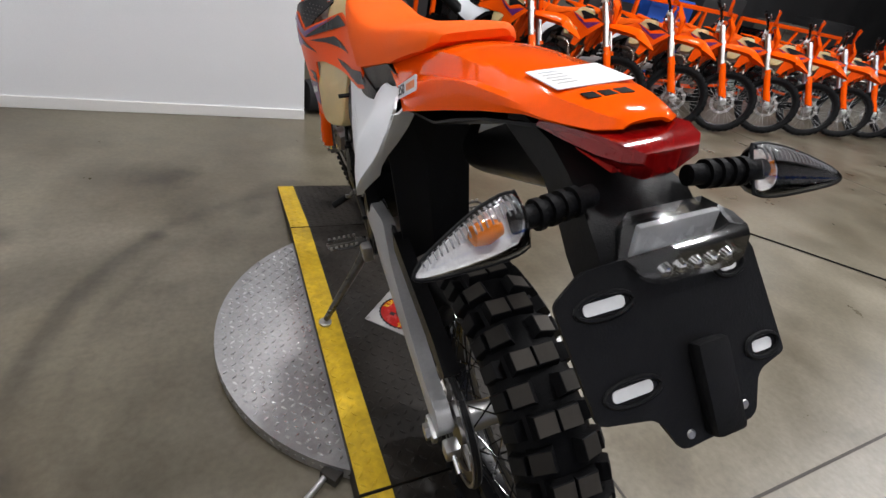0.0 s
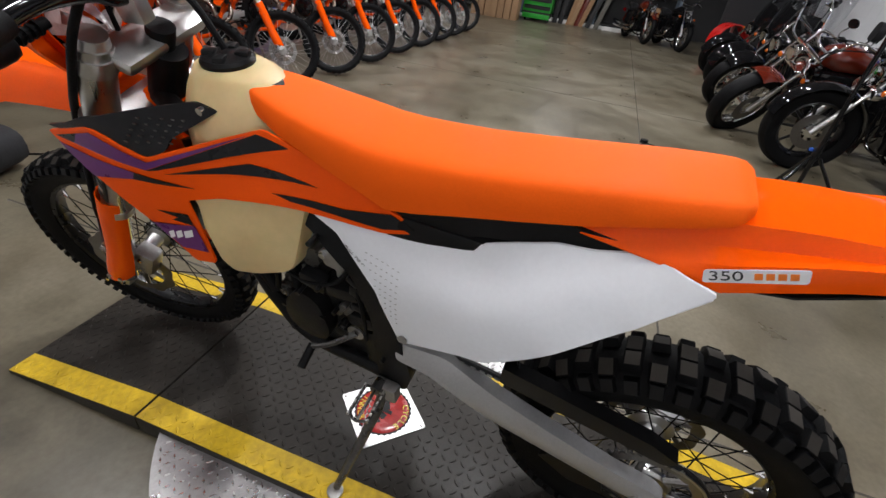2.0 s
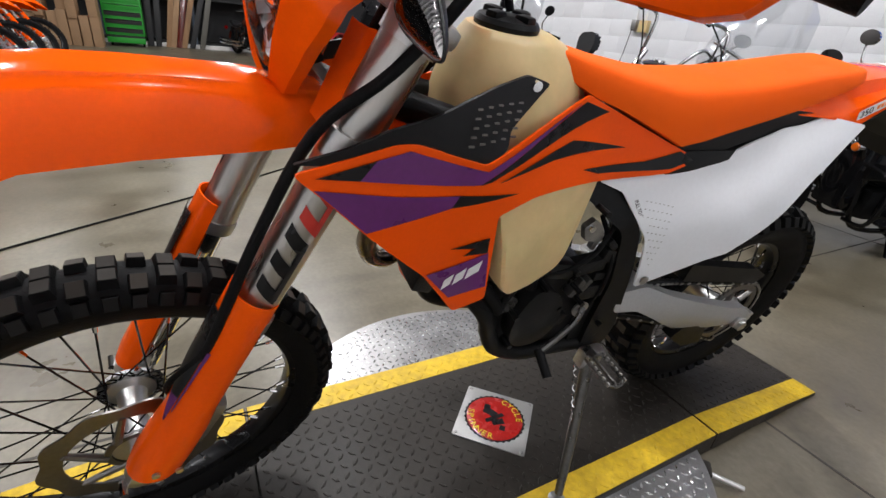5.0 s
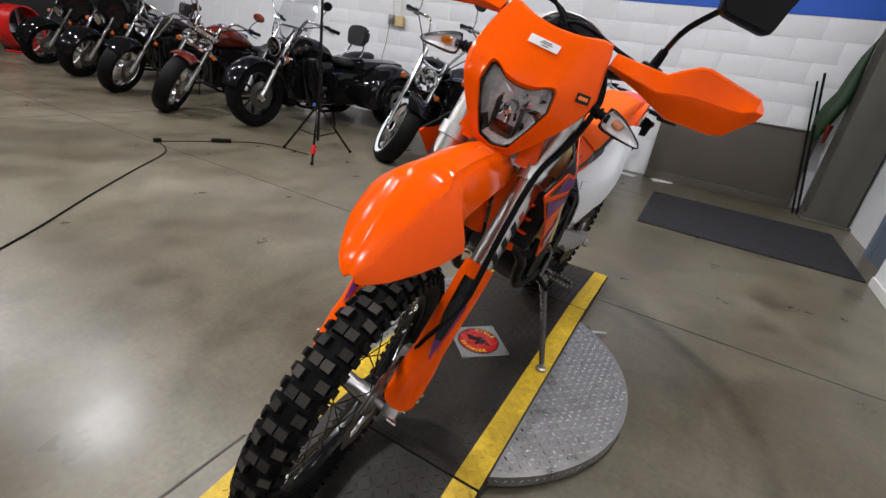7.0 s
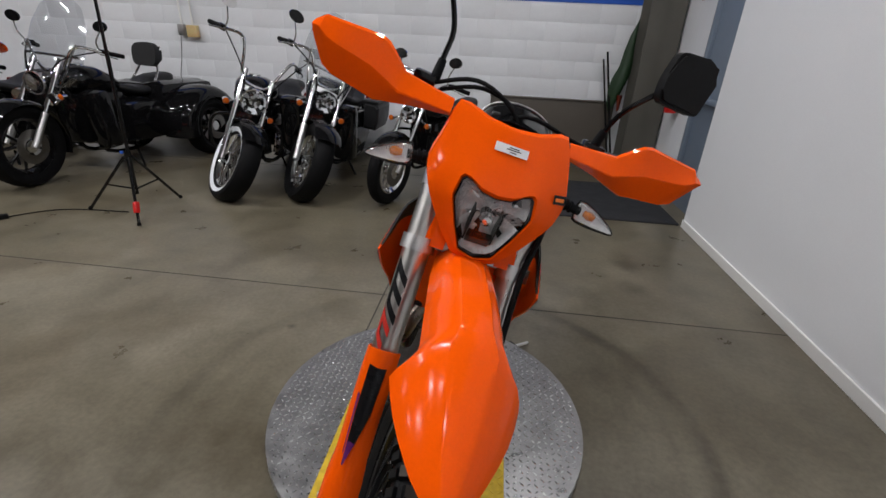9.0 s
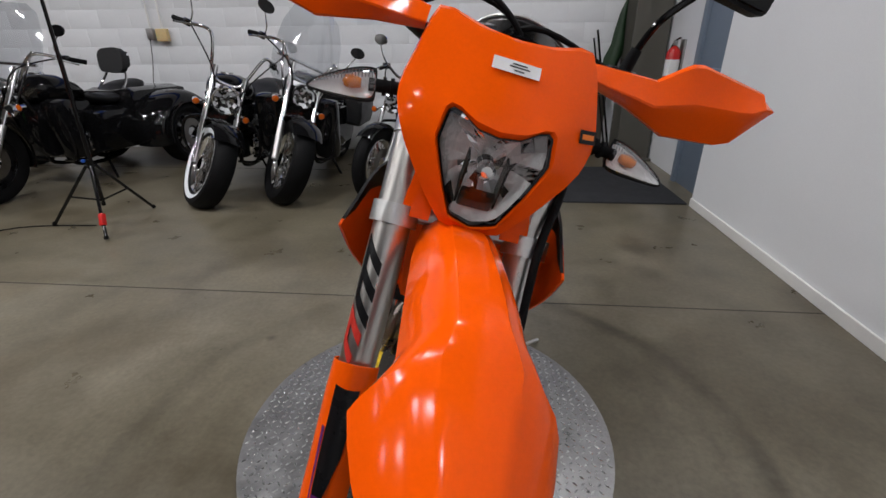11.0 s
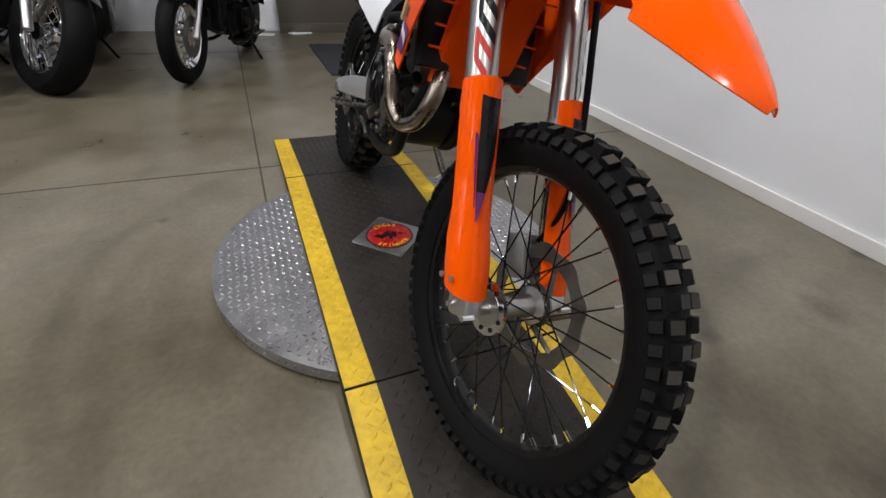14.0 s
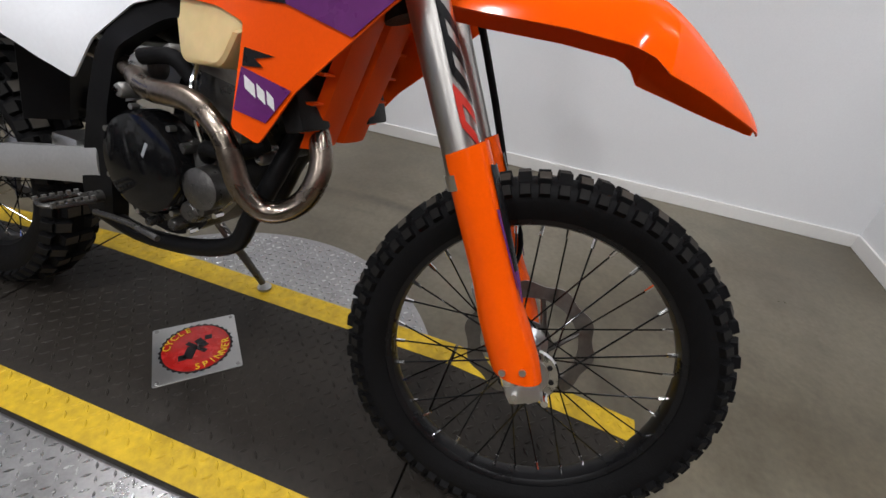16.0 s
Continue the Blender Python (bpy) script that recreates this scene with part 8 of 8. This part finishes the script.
part("bag_body", rings_to_faces(bmesh.new(), rings), "cloth", bag, smooth=60)
part("bag_strap", tube([(-0.2, 0.02, 0.24), (-0.1, -0.05, 0.33), (0.1, -0.05, 0.33), (0.2, 0.02, 0.24)], 0.012, 8), "cloth", bag)
part("zip_pull", box((0.1, -0.13, 0.15), (0.02, 0.01, 0.02), None, 0.003), "orange_ink", bag, "small orange tag")
tagged(part("tape_roll", lathe([(0, 0.025), (0.035, 0.025), (0.035, 0.042), (0, 0.042)], (0.28, 2.55, 0.25), 24, True, axis="Z"), "tank"), "cream roll of tape lying on the bag", "tape")
cable = thing("extension_cable", "black extension cable trailing over the floor", "cable")
part("cord", tube([(0.5, 3.0, 0.006), (1.0, 2.35, 0.006), (1.75, 1.4, 0.006), (2.3, 0.63, 0.006), (2.7, 0.15, 0.006), (3.08, -0.33, 0.006), (3.45, -0.8, 0.006), (3.8, -0.95, 0.006)], 0.0055, 6), "rubber", cable)
part("cord", tube([(3.82, -0.95, 0.006), (3.6, -1.35, 0.006), (3.3, -1.72, 0.006), (2.75, -1.8, 0.006)], 0.0045, 6), "rubber", cable)
part("plug", lathe([(0, 0.0), (0, 0.035), (0.03, 0.035), (0.035, 0.0)], (3.82, -0.95, 0.001), 16, axis="Z"), "rubber", cable)
part("adapter", box((3.55, -1.42, 0.018), (0.05, 0.18, 0.034), pose(0, 0, 0, 0, 0, -38), 0.008), "black", cable)

# ---- the far end of the hall ----
rack = thing("storage_rack", "dark open storage rack along the far wall", "rack", pose(15.2, 0, 0))
for y in (-2.0, 0.2, 2.4, 4.6):
    for x in (-0.4, 0.4):
        part("upright", box((x, y, 1.4), (0.07, 0.07, 2.8), None, 0.006), "doorgrey", rack)
for z in (0.12, 1.25, 2.3):
    part("shelf", box((0, 1.3, z), (0.86, 6.7, 0.05)), "dark", rack, smooth=0)
part("back_panel", box((0.46, 1.3, 1.5), (0.02, 6.7, 3.0)), "dark", rack, smooth=0)
structure("curb_strip", box((14.62, 0.6, 0.05), (0.12, 5.4, 0.1), bevel=0.01), "trim", "white painted strip below the rack")
rng = random.Random(7)
for i in range(7):
    h = rng.uniform(0.55, 0.75)
    y = 2.25 + 0.19 * i
    for j, z in enumerate((h / 2, h + 0.28)):
        if j and i in (1, 4):
            continue
        hh = h if not j else 0.52
        tagged(part("cardboard_box", box((13.2 + rng.uniform(-0.06, 0.06), y, z if not j else h + hh / 2 + 0.001), (0.5, 0.17, hh), pose(0, 0, 0, 0, 0, rng.uniform(-3, 3)), 0.006), "card"), "tall brown cardboard box stacked with others", "box", "cardboard boxes")
chest = thing("tool_chest", "bright green metal tool chest with drawers", "cabinet", pose(13.9, 1.75, 0))
part("body", box((0, 0, 0.75), (0.5, 0.8, 1.0), None, 0.012), "green", chest)
for i, z in enumerate((0.36, 0.55, 0.72, 0.88, 1.02, 1.14)):
    dr = part("drawer", box((-0.256, 0, z), (0.016, 0.74, 0.1), None, 0.004), "green" if i > 2 else "dark", chest, "tool chest drawer")
    part("handle", box((-0.272, 0, z + 0.035), (0.016, 0.7, 0.014), None, 0.004), "gloss", dr)
part("lower_panel", box((-0.262, 0, 0.14), (0.02, 0.78, 0.12), None, 0.004), "green", chest)
for y in (-0.33, 0.33):
    part("caster", rod((0, y - 0.02, 0.06), (0, y + 0.02, 0.06), 0.06), "rubber", chest)
part("base", box((0, 0, 0.19), (0.48, 0.76, 0.14)), "dark", chest)
for i, (y, a, mt) in enumerate(((0.55, 9, "wood"), (0.42, 11, "card"), (0.27, 12, "maroon"), (0.12, 14, "wood"), (-0.1, 16, "dark"), (-0.3, 13, "steel_paint"), (0.85, 4, "dark"), (1.05, 2, "dark"))):
    tagged(part("plank", box((14.5, y + 0.2, 0.8), (0.06, 0.13, 1.66), pose(0, 0, 0, a, 6, 0), 0.004), mt), "long plank leaning on the rack", "plank", "leaning planks")
for y, z, w, h, mt in ((3.0, 0.35, 0.7, 0.4, "steel_paint"), (3.9, 0.35, 0.6, 0.4, "dark"), (1.2, 1.5, 0.7, 0.4, "dark"), (0.3, 1.45, 0.5, 0.3, "card"), (3.4, 1.5, 0.6, 0.45, "blue"), (-1.2, 0.3, 0.6, 0.3, "card"), (-1.4, 1.45, 0.6, 0.35, "paper"), (-1.3, 0.62, 0.5, 0.25, "card"), (4.2, 1.5, 0.5, 0.4, "red")):
    tagged(part("storage_bin", box((15.1, y, z + 0.0), (0.5, w, h), None, 0.02), mt), "stored box on the rack shelf", "box", "rack boxes")
tagged(part("partition_panel", box((11.6, -3.4, 1.1), (0.08, 1.9, 2.2), pose(0, 0, 0, 0, 0, 20), 0.01), "dark"), "tall black freestanding panel", "panel")
fan = thing("drum_fan", "red drum fan with grey blades on the floor", "fan", pose(11.1, -2.75, 0.42, 0, 0, -62))
part("drum", lathe([(-0.14, 0.4), (0.14, 0.4), (0.14, 0.375), (-0.14, 0.375)], n=40, closed=True, axis="Y"), "red", fan, "red steel drum")
for i in range(4):
    part("blade", box((0, 0, 0), (0.16, 0.012, 0.3), Matrix.Rotation(i * math.pi / 2, 4, "Y") @ pose(0, 0, 0.2, 0, 0, 28), 0.004), "alloy", fan)
part("motor", rod((0, -0.1, 0), (0, 0.1, 0), 0.07), "gloss", fan)
for s in (-1, 1):
    part("foot", rod((s * 0.25, -0.15, -0.4), (s * 0.25, 0.15, -0.4), 0.02), "red", fan)
cruiser(12.6, -1.2, 110, "dark standard motorcycle parked by the rack", thin=True, paint="maroon", lamp_r=0.07, steer=0)
cruiser(12.2, -2.0, 110, "dark standard motorcycle parked by the rack", thin=True, lamp_r=0.07, steer=0)
# crates and racks behind the orange row
for x in (3.0, 6.2, 9.4):
    crate = thing("steel_crate", "orange painted steel transport crate frame", "crate", pose(x, 5.0, 0))
    for px in (-1.1, 1.1):
        for py in (-0.3, 0.3):
            part("post", box((px, py, 0.62), (0.05, 0.05, 1.24), None, 0.004), "orange_matt", crate)
    for py in (-0.3, 0.3):
        part("rail", box((0, py, 1.22), (2.2, 0.05, 0.06), None, 0.004), "orange_matt", crate)
        part("rail", box((0, py, 0.05), (2.2, 0.05, 0.06), None, 0.004), "orange_matt", crate)
    for k in (-0.55, 0.0, 0.55):
        part("brace", box((k, -0.3, 0.63), (0.04, 0.04, 1.2), pose(0, 0, 0, 0, 25, 0), 0.003), "orange_matt", crate)
for i in range(9):
    tagged(part("dark_case", box((1.6 + 1.25 * i, 5.75, 0.55 + 0.1 * (i % 3)), (1.05, 0.7, 1.1 + 0.2 * (i % 3)), pose(0, 0, 0, 0, 0, (i * 7) % 5 - 2), 0.03), ("dark", "gloss", "steel_paint", "dark", "blue")[i % 5]), "dark stored case behind the parked bikes", "case", "stored cases")

# ---- painted blocks of the wall, nearest ones apart ----
BW, BH, JT = 0.4064, 0.209, 0.004
whole = shared("block_mesh", lambda: box((0, 0, 0), (BW - JT, 0.022, BH - JT), None, 0.003), "block", 30)
rest = bmesh.new()
made = 0
for j in range(9):
    z = BH * (j + 0.5)
    for i in range(int((X1 - X0) / BW)):
        x = X0 + BW * (i + 0.5 + 0.5 * (j % 2))
        if x > X1 - 0.3:
            continue
        if -2.0 < x < 6.3 and z > 0.35 and made < 300:
            piece("block", whole, wall_south, Matrix.Translation((x, Y0 - 0.0095, z)))
            made += 1
        else:
            box((x, Y0 - 0.0095, z), (BW - JT, 0.022, BH - JT), bm=rest)
tagged(part("blocks", rest, "block", wall_south, smooth=0), kind="stuff")
